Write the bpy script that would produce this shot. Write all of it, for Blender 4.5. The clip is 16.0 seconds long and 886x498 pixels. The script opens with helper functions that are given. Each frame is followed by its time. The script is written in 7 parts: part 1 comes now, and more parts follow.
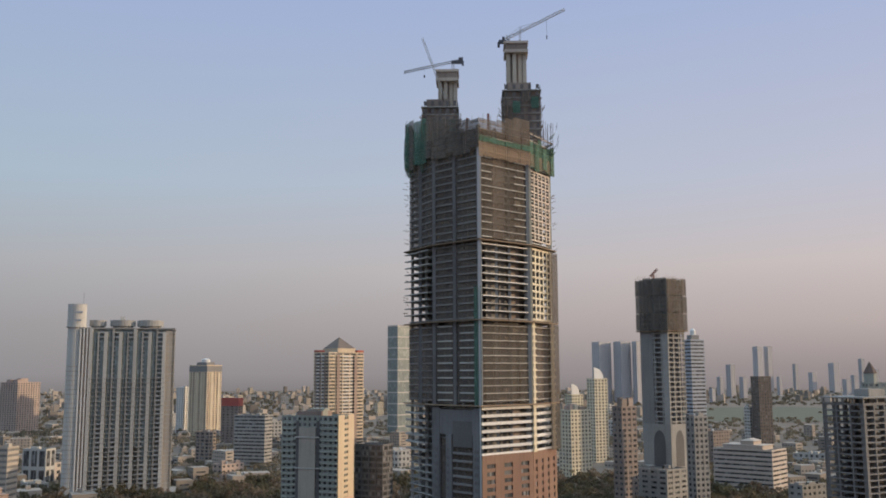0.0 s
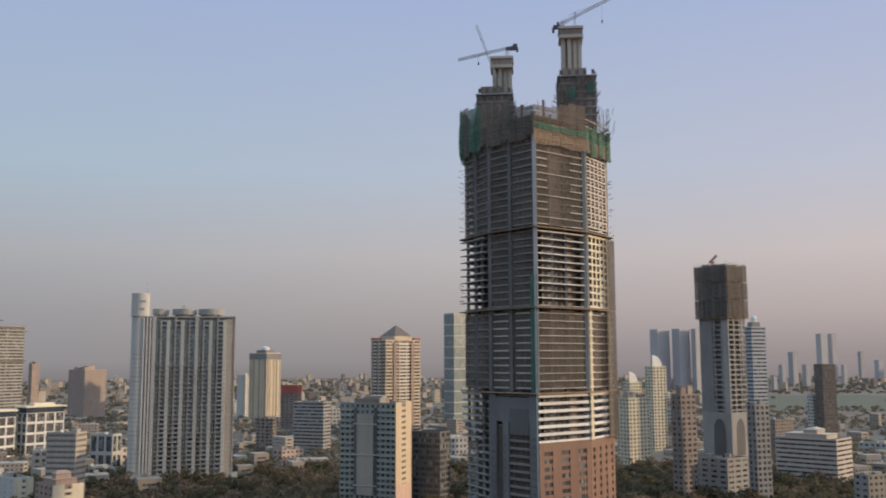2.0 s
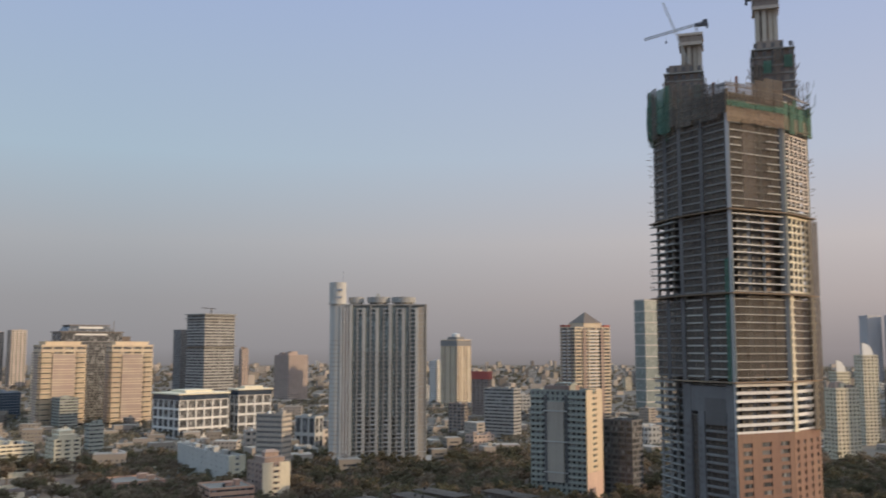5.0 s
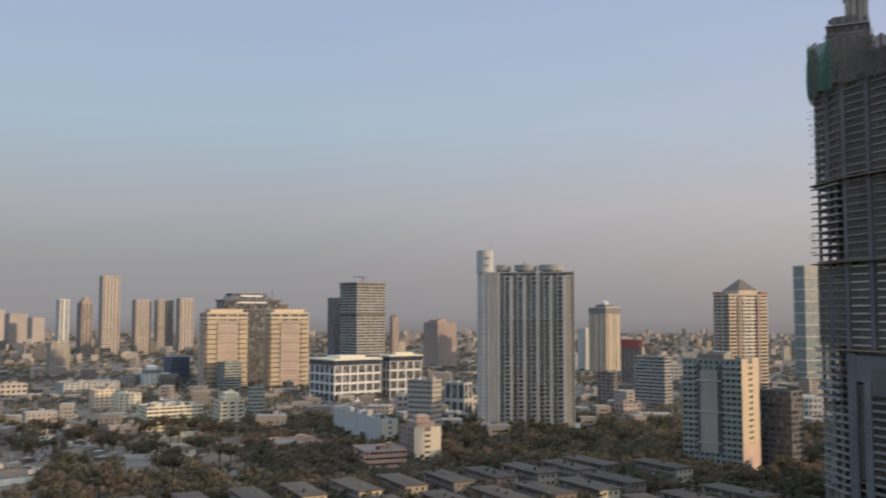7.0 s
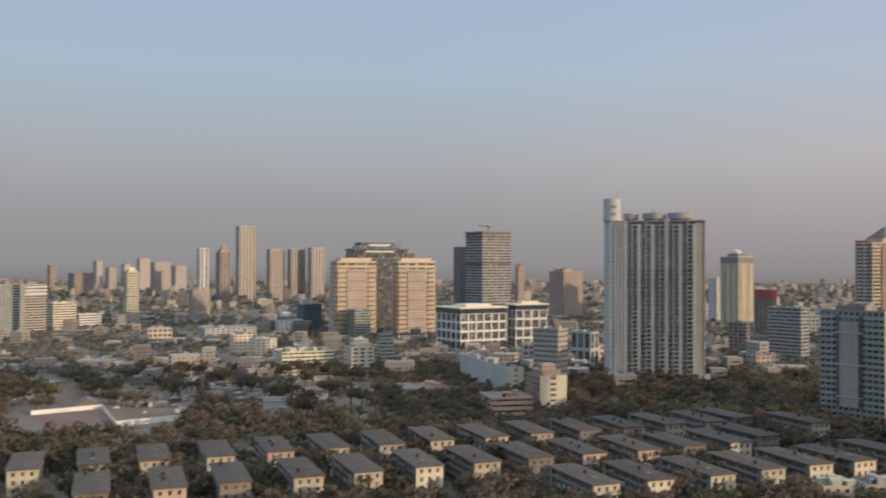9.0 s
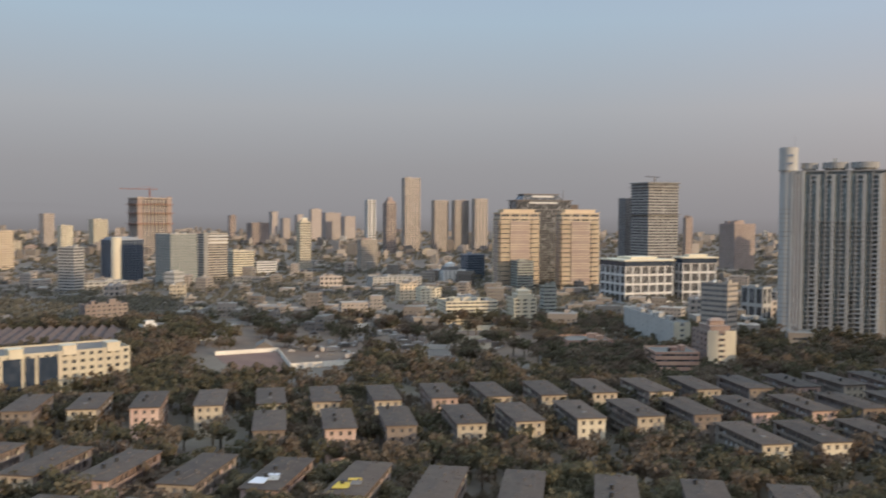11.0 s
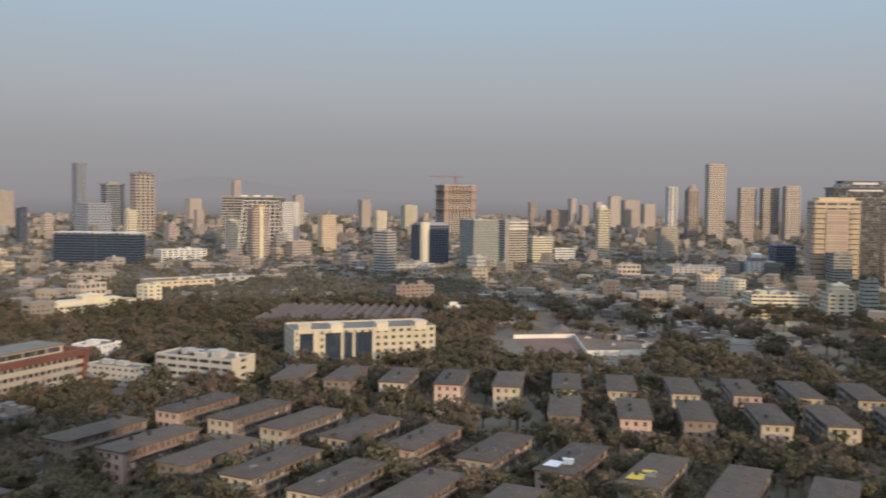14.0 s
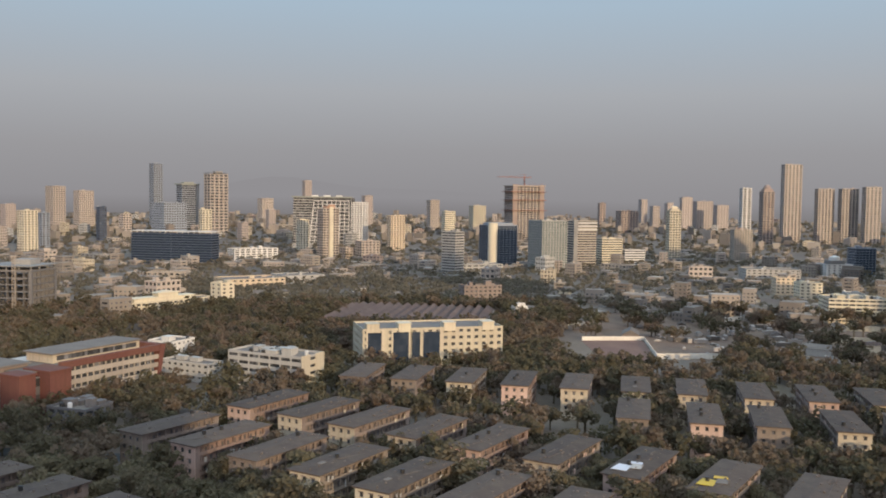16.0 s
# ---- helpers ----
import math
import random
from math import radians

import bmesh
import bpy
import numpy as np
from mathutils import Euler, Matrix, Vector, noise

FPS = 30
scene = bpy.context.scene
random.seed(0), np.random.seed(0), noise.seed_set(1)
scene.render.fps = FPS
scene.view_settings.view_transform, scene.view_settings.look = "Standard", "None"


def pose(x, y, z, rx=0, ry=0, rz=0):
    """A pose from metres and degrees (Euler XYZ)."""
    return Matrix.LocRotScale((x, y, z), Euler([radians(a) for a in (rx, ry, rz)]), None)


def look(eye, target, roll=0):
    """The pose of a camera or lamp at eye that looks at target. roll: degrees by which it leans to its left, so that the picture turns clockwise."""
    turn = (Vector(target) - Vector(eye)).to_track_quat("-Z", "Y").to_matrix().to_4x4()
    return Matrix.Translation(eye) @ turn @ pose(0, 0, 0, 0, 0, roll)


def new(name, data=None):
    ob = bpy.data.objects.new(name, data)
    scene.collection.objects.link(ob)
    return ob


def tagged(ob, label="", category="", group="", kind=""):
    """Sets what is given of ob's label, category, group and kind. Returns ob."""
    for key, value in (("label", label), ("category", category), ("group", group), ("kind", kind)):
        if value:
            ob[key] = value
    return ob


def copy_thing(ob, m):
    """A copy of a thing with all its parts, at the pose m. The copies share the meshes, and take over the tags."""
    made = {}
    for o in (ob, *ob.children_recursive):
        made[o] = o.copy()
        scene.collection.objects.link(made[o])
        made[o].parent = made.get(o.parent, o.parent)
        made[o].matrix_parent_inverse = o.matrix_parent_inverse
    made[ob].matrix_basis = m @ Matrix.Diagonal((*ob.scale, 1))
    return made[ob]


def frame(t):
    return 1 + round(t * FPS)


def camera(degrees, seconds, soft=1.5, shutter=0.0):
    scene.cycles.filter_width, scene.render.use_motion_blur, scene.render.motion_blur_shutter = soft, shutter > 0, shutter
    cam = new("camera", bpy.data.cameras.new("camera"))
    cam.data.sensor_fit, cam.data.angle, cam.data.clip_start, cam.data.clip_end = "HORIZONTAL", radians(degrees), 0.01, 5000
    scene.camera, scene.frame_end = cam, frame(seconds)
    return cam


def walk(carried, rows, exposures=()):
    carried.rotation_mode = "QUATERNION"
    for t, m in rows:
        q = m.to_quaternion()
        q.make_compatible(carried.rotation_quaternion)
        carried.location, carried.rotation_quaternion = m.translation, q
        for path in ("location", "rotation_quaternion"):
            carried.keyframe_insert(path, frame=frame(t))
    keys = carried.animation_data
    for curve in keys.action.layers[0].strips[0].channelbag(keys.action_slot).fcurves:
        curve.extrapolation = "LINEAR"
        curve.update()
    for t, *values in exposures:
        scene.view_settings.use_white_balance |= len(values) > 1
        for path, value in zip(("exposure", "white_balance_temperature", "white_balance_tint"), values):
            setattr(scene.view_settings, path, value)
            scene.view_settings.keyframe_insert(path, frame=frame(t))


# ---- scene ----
cam = camera(51.12, 16.0, soft=1.8, shutter=0.9)
PATH = [
    (0.0, pose(0, 0, 90, 97.55, 0.22, -0.00)),
    (0.5, pose(0, 0, 90, 97.23, 0.22, 0.13)),
    (1.0, pose(0, 0, 90, 96.86, 0.28, 0.77)),
    (1.5, pose(0, 0, 90, 96.79, 0.26, 2.08)),
    (2.0, pose(0, 0, 90, 96.81, 0.22, 3.46)),
    (2.5, pose(0, 0, 90, 96.83, 0.18, 4.84)),
    (3.0, pose(0, 0, 90, 96.83, 0.16, 7.39)),
    (3.5, pose(0, 0, 90, 96.85, 0.11, 9.31)),
    (6.0, pose(0, 0, 90, 95.22, -0.02, 19.30)),
    (6.5, pose(0, 0, 90, 94.77, -0.02, 21.58)),
    (7.0, pose(0, 0, 90, 94.04, -0.07, 24.11)),
    (7.5, pose(0, 0, 90, 93.29, -0.08, 26.10)),
    (8.0, pose(0, 0, 90, 92.47, -0.13, 28.06)),
    (8.5, pose(0, 0, 90, 91.58, -0.12, 29.81)),
    (11.0, pose(0, 0, 90, 87.82, -0.35, 41.91)),
    (11.5, pose(0, 0, 90, 87.26, -0.41, 44.64)),
    (12.0, pose(0, 0, 90, 87.19, -0.43, 47.97)),
    (12.5, pose(0, 0, 90, 87.12, -0.50, 51.05)),
    (13.0, pose(0, 0, 90, 87.01, -0.56, 54.28)),
    (13.5, pose(0, 0, 90, 86.91, -0.60, 57.29)),
    (14.0, pose(0, 0, 90, 86.88, -0.63, 60.23)),
    (14.5, pose(0, 0, 90, 86.83, -0.72, 62.25)),
    (15.0, pose(0, 0, 90, 86.83, -0.71, 62.72)),
    (15.5, pose(0, 0, 90, 86.83, -0.74, 63.58)),
    (16.0, pose(0, 0, 90, 86.85, -0.77, 64.45)),
]
walk(cam, PATH)

# ---- world and sun ----
SUN_BEARING, SUN_HEIGHT = radians(-89), radians(11)
TO_SUN = Vector((-math.sin(SUN_BEARING) * math.cos(SUN_HEIGHT), math.cos(SUN_BEARING) * math.cos(SUN_HEIGHT), math.sin(SUN_HEIGHT)))


def lin(r, g, b):
    return tuple((c / 255 / 12.92 if c < 11 else ((c / 255 + 0.055) / 1.055) ** 2.4) for c in (r, g, b)) + (1.0,)


world = bpy.data.worlds.new("world")
scene.world = world
world.use_nodes = True
wn, wl = world.node_tree.nodes, world.node_tree.links
wn.clear()
w_out = wn.new("ShaderNodeOutputWorld")
w_bg = wn.new("ShaderNodeBackground")
w_sky = wn.new("ShaderNodeTexSky")
w_sky.sky_type, w_sky.sun_disc = "NISHITA", False
w_sky.sun_elevation, w_sky.sun_rotation = SUN_HEIGHT, -SUN_BEARING
w_sky.dust_density, w_sky.air_density = 3.0, 1.2
w_coord = wn.new("ShaderNodeTexCoord")
w_sep = wn.new("ShaderNodeSeparateXYZ")
wl.new(w_coord.outputs["Generated"], w_sep.inputs[0])


def math_node(nodes, links, op, a, b=None, clamp=False):
    n = nodes.new("ShaderNodeMath")
    n.operation, n.use_clamp = op, clamp
    for i, v in enumerate((a, b)):
        if v is None:
            continue
        if isinstance(v, (int, float)):
            n.inputs[i].default_value = v
        else:
            links.new(v, n.inputs[i])
    return n.outputs[0]


def ramp(nodes, links, fac, stops):
    n = nodes.new("ShaderNodeValToRGB")
    while len(n.color_ramp.elements) > 1:
        n.color_ramp.elements.remove(n.color_ramp.elements[-1])
    n.color_ramp.elements[0].position, n.color_ramp.elements[0].color = stops[0]
    for p, c in stops[1:]:
        n.color_ramp.elements.new(p).color = c
    links.new(fac, n.inputs[0])
    return n.outputs[0]


def mix_color(nodes, links, fac, a, b, mode="MIX"):
    n = nodes.new("ShaderNodeMix")
    n.data_type, n.blend_type = "RGBA", mode
    for sock, v in ((n.inputs[0], fac), (n.inputs[6], a), (n.inputs[7], b)):
        if isinstance(v, (int, float, tuple)):
            sock.default_value = v
        else:
            links.new(v, sock)
    return n.outputs[2]


# haze: grey mauve at the horizon, clearing to blue with height, warmer towards the sun
w_up = math_node(wn, wl, "MULTIPLY", w_sep.outputs[2], 2.0, True)
w_cool = ramp(wn, wl, w_up, [(0.0, lin(145, 143, 146)), (0.10, lin(154, 153, 156)), (0.22, lin(168, 171, 176)), (0.40, lin(167, 186, 202)), (0.75, lin(158, 176, 210)), (1.0, lin(140, 172, 226))])
w_warm = ramp(wn, wl, w_up, [(0.0, lin(152, 140, 140)), (0.10, lin(188, 174, 171)), (0.22, lin(206, 194, 192)), (0.40, lin(192, 193, 209)), (0.75, lin(168, 181, 215)), (1.0, lin(150, 180, 230))])
w_side = math_node(wn, wl, "ADD", math_node(wn, wl, "MULTIPLY", w_sep.outputs[0], 0.9), 0.5, True)
w_haze = mix_color(wn, wl, w_side, w_cool, w_warm)
w_nishita = mix_color(wn, wl, 1.0, w_sky.outputs[0], (1.10, 0.99, 0.82, 1.0), "MULTIPLY")
w_high = math_node(wn, wl, "MULTIPLY", math_node(wn, wl, "SUBTRACT", w_sep.outputs[2], 0.42), 2.0, True)
wl.new(mix_color(wn, wl, w_high, w_haze, w_nishita), w_bg.inputs[0])
w_bg.inputs[1].default_value = 1.0
wl.new(w_bg.outputs[0], w_out.inputs[0])

sun = new("sun", bpy.data.lights.new("sun", "SUN"))
sun.data.energy, sun.data.angle, sun.data.color = 3.0, radians(1.2), (1.0, 0.74, 0.47)
sun.matrix_world = look(TO_SUN * 500, (0, 0, 0))

# ---- materials ----


def surface(name, col, rough=0.85, var=0.22, patch=0.06, grain=0.9, streak=0.0, rand=0.12, island=0.0, metal=0.0, bump=0.25, hue=0.02):
    m = bpy.data.materials.new(name)
    m.use_nodes = True
    n, l = m.node_tree.nodes, m.node_tree.links
    b = n["Principled BSDF"]
    b.inputs["Roughness"].default_value, b.inputs["Metallic"].default_value = rough, metal
    geo, info = n.new("ShaderNodeNewGeometry"), n.new("ShaderNodeObjectInfo")

    def noise_at(scale, squash=1.0):
        mp = n.new("ShaderNodeMapping")
        mp.inputs["Scale"].default_value = (1, 1, squash)
        l.new(geo.outputs["Position"], mp.inputs[0])
        t = n.new("ShaderNodeTexNoise")
        t.inputs["Scale"].default_value, t.inputs["Detail"].default_value = scale, 3.0
        l.new(mp.outputs[0], t.inputs["Vector"])
        return t.outputs["Fac"]

    large, fine = noise_at(patch), noise_at(grain)
    value = math_node(n, l, "ADD", math_node(n, l, "MULTIPLY", large, 2 * var), math_node(n, l, "MULTIPLY", fine, 1.4 * var))
    value = math_node(n, l, "ADD", value, 1.0 - 1.7 * var)
    if streak:
        s = math_node(n, l, "MULTIPLY", math_node(n, l, "SUBTRACT", noise_at(0.8, 0.06), 0.5, True), 2.4 * streak)
        value = math_node(n, l, "SUBTRACT", value, s)
    r = math_node(n, l, "MULTIPLY", math_node(n, l, "SUBTRACT", info.outputs["Random"], 0.5), 2 * rand)
    value = math_node(n, l, "ADD", value, r)
    if island:
        i = math_node(n, l, "MULTIPLY", math_node(n, l, "SUBTRACT", geo.outputs["Random Per Island"], 0.5), 2 * island)
        value = math_node(n, l, "ADD", value, i)
    hs = n.new("ShaderNodeHueSaturation")
    hs.inputs["Color"].default_value = (*col, 1.0)
    l.new(math_node(n, l, "ADD", math_node(n, l, "MULTIPLY", math_node(n, l, "SUBTRACT", large, 0.5), 2 * hue), 0.5), hs.inputs["Hue"])
    l.new(math_node(n, l, "MAXIMUM", value, 0.08), hs.inputs["Value"])
    l.new(hs.outputs[0], b.inputs["Base Color"])
    if bump:
        bp = n.new("ShaderNodeBump")
        bp.inputs["Strength"].default_value, bp.inputs["Distance"].default_value = bump, 0.1
        l.new(fine, bp.inputs["Height"])
        l.new(bp.outputs[0], b.inputs["Normal"])
    return m


def glass(name, col, rough=0.12, curtain=0.35):
    """Window glass with a dark room, or a drawn pale curtain in some panes."""
    m = bpy.data.materials.new(name)
    m.use_nodes = True
    n, l = m.node_tree.nodes, m.node_tree.links
    b = n["Principled BSDF"]
    geo, info = n.new("ShaderNodeNewGeometry"), n.new("ShaderNodeObjectInfo")
    snap, cell = n.new("ShaderNodeVectorMath"), n.new("ShaderNodeTexWhiteNoise")
    snap.operation = "SNAP"
    snap.inputs[1].default_value = (1.7, 1.7, 3.3)
    l.new(geo.outputs["Position"], snap.inputs[0])
    l.new(snap.outputs[0], cell.inputs["Vector"])
    pick = math_node(n, l, "FRACT", math_node(n, l, "ADD", cell.outputs["Value"], info.outputs["Random"]))
    c = ramp(n, l, pick, [(0.0, (*[v * (0.5 if curtain > 0.1 else 0.85) for v in col], 1)), (0.6, (*col, 1)), (1 - curtain * 0.4, (*[v * (1.6 if curtain > 0.1 else 1.1) for v in col], 1)), (1.0, (*[v * (1.6 if curtain > 0.1 else 1.15) + curtain * 0.3 for v in col], 1))])
    l.new(c, b.inputs["Base Color"])
    l.new(math_node(n, l, "ADD", math_node(n, l, "MULTIPLY", pick, 0.2), rough), b.inputs["Roughness"])
    b.inputs["IOR"].default_value = 1.5
    return m


def netting(name, col, open_share):
    m = surface(name, col, rough=0.95, var=0.35, patch=0.12, grain=1.5, bump=0.3)
    n, l = m.node_tree.nodes, m.node_tree.links
    b, out = n["Principled BSDF"], n["Material Output"]
    clear, mixed = n.new("ShaderNodeBsdfTransparent"), n.new("ShaderNodeMixShader")
    mixed.inputs[0].default_value = open_share
    l.new(b.outputs[0], mixed.inputs[1])
    l.new(clear.outputs[0], mixed.inputs[2])
    l.new(mixed.outputs[0], out.inputs[0])
    return m


def leafage(name, col, **more):
    """Leaves: the painted surface mixed with light that comes through the blade."""
    m = surface(name, col, bump=0, **more)
    n, l = m.node_tree.nodes, m.node_tree.links
    b, out = n["Principled BSDF"], n["Material Output"]
    through_leaf, mixed = n.new("ShaderNodeBsdfTranslucent"), n.new("ShaderNodeMixShader")
    l.new(b.inputs["Base Color"].links[0].from_socket, through_leaf.inputs[0])
    mixed.inputs[0].default_value = 0.5
    l.new(b.outputs[0], mixed.inputs[1])
    l.new(through_leaf.outputs[0], mixed.inputs[2])
    l.new(mixed.outputs[0], out.inputs[0])
    return m


CONCRETE = surface("concrete", (0.30, 0.29, 0.27), streak=0.35)
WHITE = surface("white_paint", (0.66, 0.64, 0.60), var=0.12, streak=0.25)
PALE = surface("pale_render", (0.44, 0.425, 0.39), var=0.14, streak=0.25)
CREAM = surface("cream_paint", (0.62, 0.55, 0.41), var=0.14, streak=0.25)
YELLOW = surface("yellow_paint", (0.60, 0.485, 0.35), var=0.14, streak=0.25)
SAND = surface("sand_render", (0.47, 0.40, 0.34), var=0.14, streak=0.2)
BEIGE = surface("beige_render", (0.40, 0.35, 0.29), var=0.16, streak=0.3)
SALMON = surface("salmon_paint", (0.50, 0.31, 0.22), var=0.18, streak=0.3)
PINK = surface("pink_paint", (0.55, 0.40, 0.33), var=0.16, streak=0.35)
REDPAINT = surface("red_paint", (0.38, 0.11, 0.08), var=0.2, streak=0.2)
BRICK = surface("red_cladding", (0.17, 0.07, 0.052), var=0.2, streak=0.25)
BROWNSTONE = surface("brown_stone", (0.235, 0.14, 0.10), var=0.2, streak=0.25)
BROWN = surface("brown_render", (0.25, 0.20, 0.17), var=0.22, streak=0.35)
UMBER = surface("umber_panels", (0.16, 0.13, 0.11), var=0.2, streak=0.25)
RUST = surface("rust_render", (0.37, 0.29, 0.245), var=0.16, streak=0.2)
GREYGREEN = surface("grey_green_paint", (0.30, 0.31, 0.27), var=0.16, streak=0.35)
BLUEGREY = surface("blue_grey_panels", (0.27, 0.30, 0.34), rough=0.5, var=0.14)
NAVY = surface("navy_panels", (0.07, 0.09, 0.13), rough=0.4, var=0.2)
# dark concretes; on the great tower they carry shade put into the colour
SOOT_SHADE = surface("sooty_shaded_concrete", (0.155, 0.15, 0.15), var=0.3, streak=0.3)
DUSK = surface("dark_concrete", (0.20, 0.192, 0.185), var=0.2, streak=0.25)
# far skyline walls: haze is put into these pale, flat colours
FAR = surface("haze_paled_render", (0.43, 0.41, 0.41), var=0.06)
FAR_WARM = surface("hazed_warm_render", (0.44, 0.37, 0.33), var=0.1)
STAINCREAM = surface("stained_cream_paint", (0.50, 0.43, 0.32), var=0.22, streak=0.4)
CITY = surface("mixed_house_paint", (0.285, 0.245, 0.205), var=0.15, rand=0, island=0.42, hue=0.03)
# leaves of the far wood, paled in colour to stand in for haze
HAZELEAF = leafage("haze_paled_leaves", (0.185, 0.160, 0.115), rough=0.9, var=0.2, rand=0, island=0.15, hue=0.02)
DUSTPINK = surface("faded_pink_render", (0.30, 0.22, 0.18), var=0.25, streak=0.4)
STAINED = surface("stained_render", (0.25, 0.205, 0.165), var=0.28, streak=0.4)
# dark colour that stands in for the shade inside rooms and openings
ROOM_SHADE = surface("painted_interior_shade", (0.115, 0.108, 0.105), var=0.3)
ROOF = surface("tar_roof", (0.090, 0.066, 0.050), var=0.42, patch=0.22, streak=0.0, rand=0.2)
FLATROOF = surface("dusty_flat_roof", (0.19, 0.165, 0.142), var=0.28, patch=0.1)
STEEL = surface("painted_steel", (0.42, 0.42, 0.43), rough=0.5, metal=0.3, var=0.1)
RUSTSTEEL = surface("rusty_steel", (0.28, 0.13, 0.10), rough=0.7, metal=0.2)
DARKSTEEL = surface("dark_steel", (0.08, 0.08, 0.09), rough=0.5, metal=0.4)
TIMBER = surface("scaffold_timber", (0.22, 0.16, 0.11), var=0.3, rand=0.3)
TANK = surface("water_tank_plastic", (0.62, 0.62, 0.60), rough=0.5, var=0.1, rand=0.3)
BLACKTANK = surface("black_tank_plastic", (0.03, 0.03, 0.03), rough=0.45, var=0.1)
TARP_BLUE = surface("blue_tarpaulin", (0.12, 0.20, 0.42), rough=0.5, rand=0.3)
TARP_WHITE = surface("pale_metal_sheet", (0.60, 0.62, 0.66), rough=0.35, rand=0.2)
TARP_YELLOW = surface("yellow_tarpaulin", (0.60, 0.40, 0.05), rough=0.6)
EARTH = surface("dry_earth", (0.225, 0.165, 0.12), var=0.5, patch=0.07, grain=0.5)
ASPHALT = surface("asphalt", (0.07, 0.07, 0.07), var=0.25)
LIMEWALL = surface("whitewashed_wall", (0.70, 0.66, 0.58), var=0.15, streak=0.3)
TILE = surface("clay_tile_roof", (0.13, 0.09, 0.075), var=0.3, patch=0.1)
BARK = surface("bark", (0.12, 0.09, 0.07), var=0.3)
# leaf colours lifted above bare foliage; the extra brightness stands in for haze
LEAF = leafage("dusty_hazed_leaves", (0.185, 0.158, 0.096), rough=0.9, var=0.2, rand=0.25, island=0.12, hue=0.04)
DRYLEAF = leafage("dry_hazed_leaves", (0.235, 0.178, 0.125), rough=0.9, var=0.2, rand=0.22, island=0.12, hue=0.03)
GLASS = glass("window_glass", (0.082, 0.083, 0.086))
GLASS_BLUE = glass("blue_curtain_glass", (0.035, 0.05, 0.075), 0.06, 0.08)
# paler panes; on the far towers the lift stands in for haze
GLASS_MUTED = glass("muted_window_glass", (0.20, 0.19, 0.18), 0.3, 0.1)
GLASS_FAR = glass("haze_paled_glass", (0.26, 0.26, 0.27), 0.35, 0.06)
GLASS_GREEN = glass("green_curtain_glass", (0.19, 0.22, 0.21), 0.1, 0.08)
NET_DARK = netting("dark_safety_net", (0.15, 0.125, 0.105), 0.45)
NET_FINE = netting("fine_safety_net", (0.14, 0.12, 0.10), 0.6)
NET_GREEN = netting("green_safety_net", (0.085, 0.17, 0.125), 0.4)

# ---- shapes ----


class Shape:
    """Collects boxes, prisms and tubes into one mesh."""

    def __init__(self):
        self.v, self.f = [], []

    def prism(self, ring, z0, z1, top=None):
        top = top or ring
        n, k = len(ring), len(self.v)
        self.v += [(x, y, z0) for x, y in ring] + [(x, y, z1) for x, y in top]
        self.f += [tuple(range(k + n - 1, k - 1, -1)), tuple(range(k + n, k + 2 * n))]
        self.f += [(k + i, k + (i + 1) % n, k + n + (i + 1) % n, k + n + i) for i in range(n)]
        return self

    def box(self, x0, x1, y0, y1, z0, z1):
        return self.prism([(x0, y0), (x1, y0), (x1, y1), (x0, y1)], z0, z1)

    def drum(self, x, y, r, z0, z1, n=16, r1=None):
        r1 = r if r1 is None else r1
        c = [(math.cos(2 * math.pi * i / n), math.sin(2 * math.pi * i / n)) for i in range(n)]
        return self.prism([(x + r * a, y + r * b) for a, b in c], z0, z1, [(x + r1 * a, y + r1 * b) for a, b in c])

    def bar(self, p, q, r, n=4):
        p, q = Vector(p), Vector(q)
        a = (q - p).normalized()
        s = a.cross(Vector((0, 0, 1)) if abs(a.z) < 0.9 else Vector((1, 0, 0))).normalized() * r
        t = a.cross(s)
        k = len(self.v)
        for e in (p, q):
            self.v += [tuple(e + s * math.cos(2 * math.pi * (i + 0.5) / n) + t * math.sin(2 * math.pi * (i + 0.5) / n)) for i in range(n)]
        self.f += [tuple(range(k + n - 1, k - 1, -1)), tuple(range(k + n, k + 2 * n))]
        self.f += [(k + i, k + (i + 1) % n, k + n + (i + 1) % n, k + n + i) for i in range(n)]
        return self

    def wall(self, p, q, thick, z0, z1):
        """An upright slab over the line from p to q, thick on its right-hand side."""
        d = (Vector(q) - Vector(p)).normalized()
        o = Vector((d.y, -d.x)) * thick
        return self.prism([(p[0] + o.x, p[1] + o.y), (q[0] + o.x, q[1] + o.y), tuple(q), tuple(p)], z0, z1)

    def quad(self, a, b, c, d):
        k = len(self.v)
        self.v += [a, b, c, d]
        self.f.append((k, k + 1, k + 2, k + 3))
        return self

    def mesh(self, name, material):
        me = bpy.data.meshes.new(name)
        me.from_pydata(self.v, [], self.f)
        me.materials.append(material)
        me.update()
        return me


def part(name, shape, material, parent, label="", place=None):
    """One mesh object under a thing or a part. A ready mesh may be given in place of a shape."""
    me = shape if isinstance(shape, bpy.types.Mesh) else shape.mesh(name, material)
    ob = new(name, me)
    ob.parent = parent
    if place is not None:
        ob.location = place
    return tagged(ob, label)


def thing(name, label, category, x, y, rz=0.0, z=0.0, group="", kind=""):
    ob = new(name)
    ob.matrix_basis = pose(x, y, z, 0, 0, rz)
    ob.empty_display_size = 2
    return tagged(ob, label, category, group, kind)


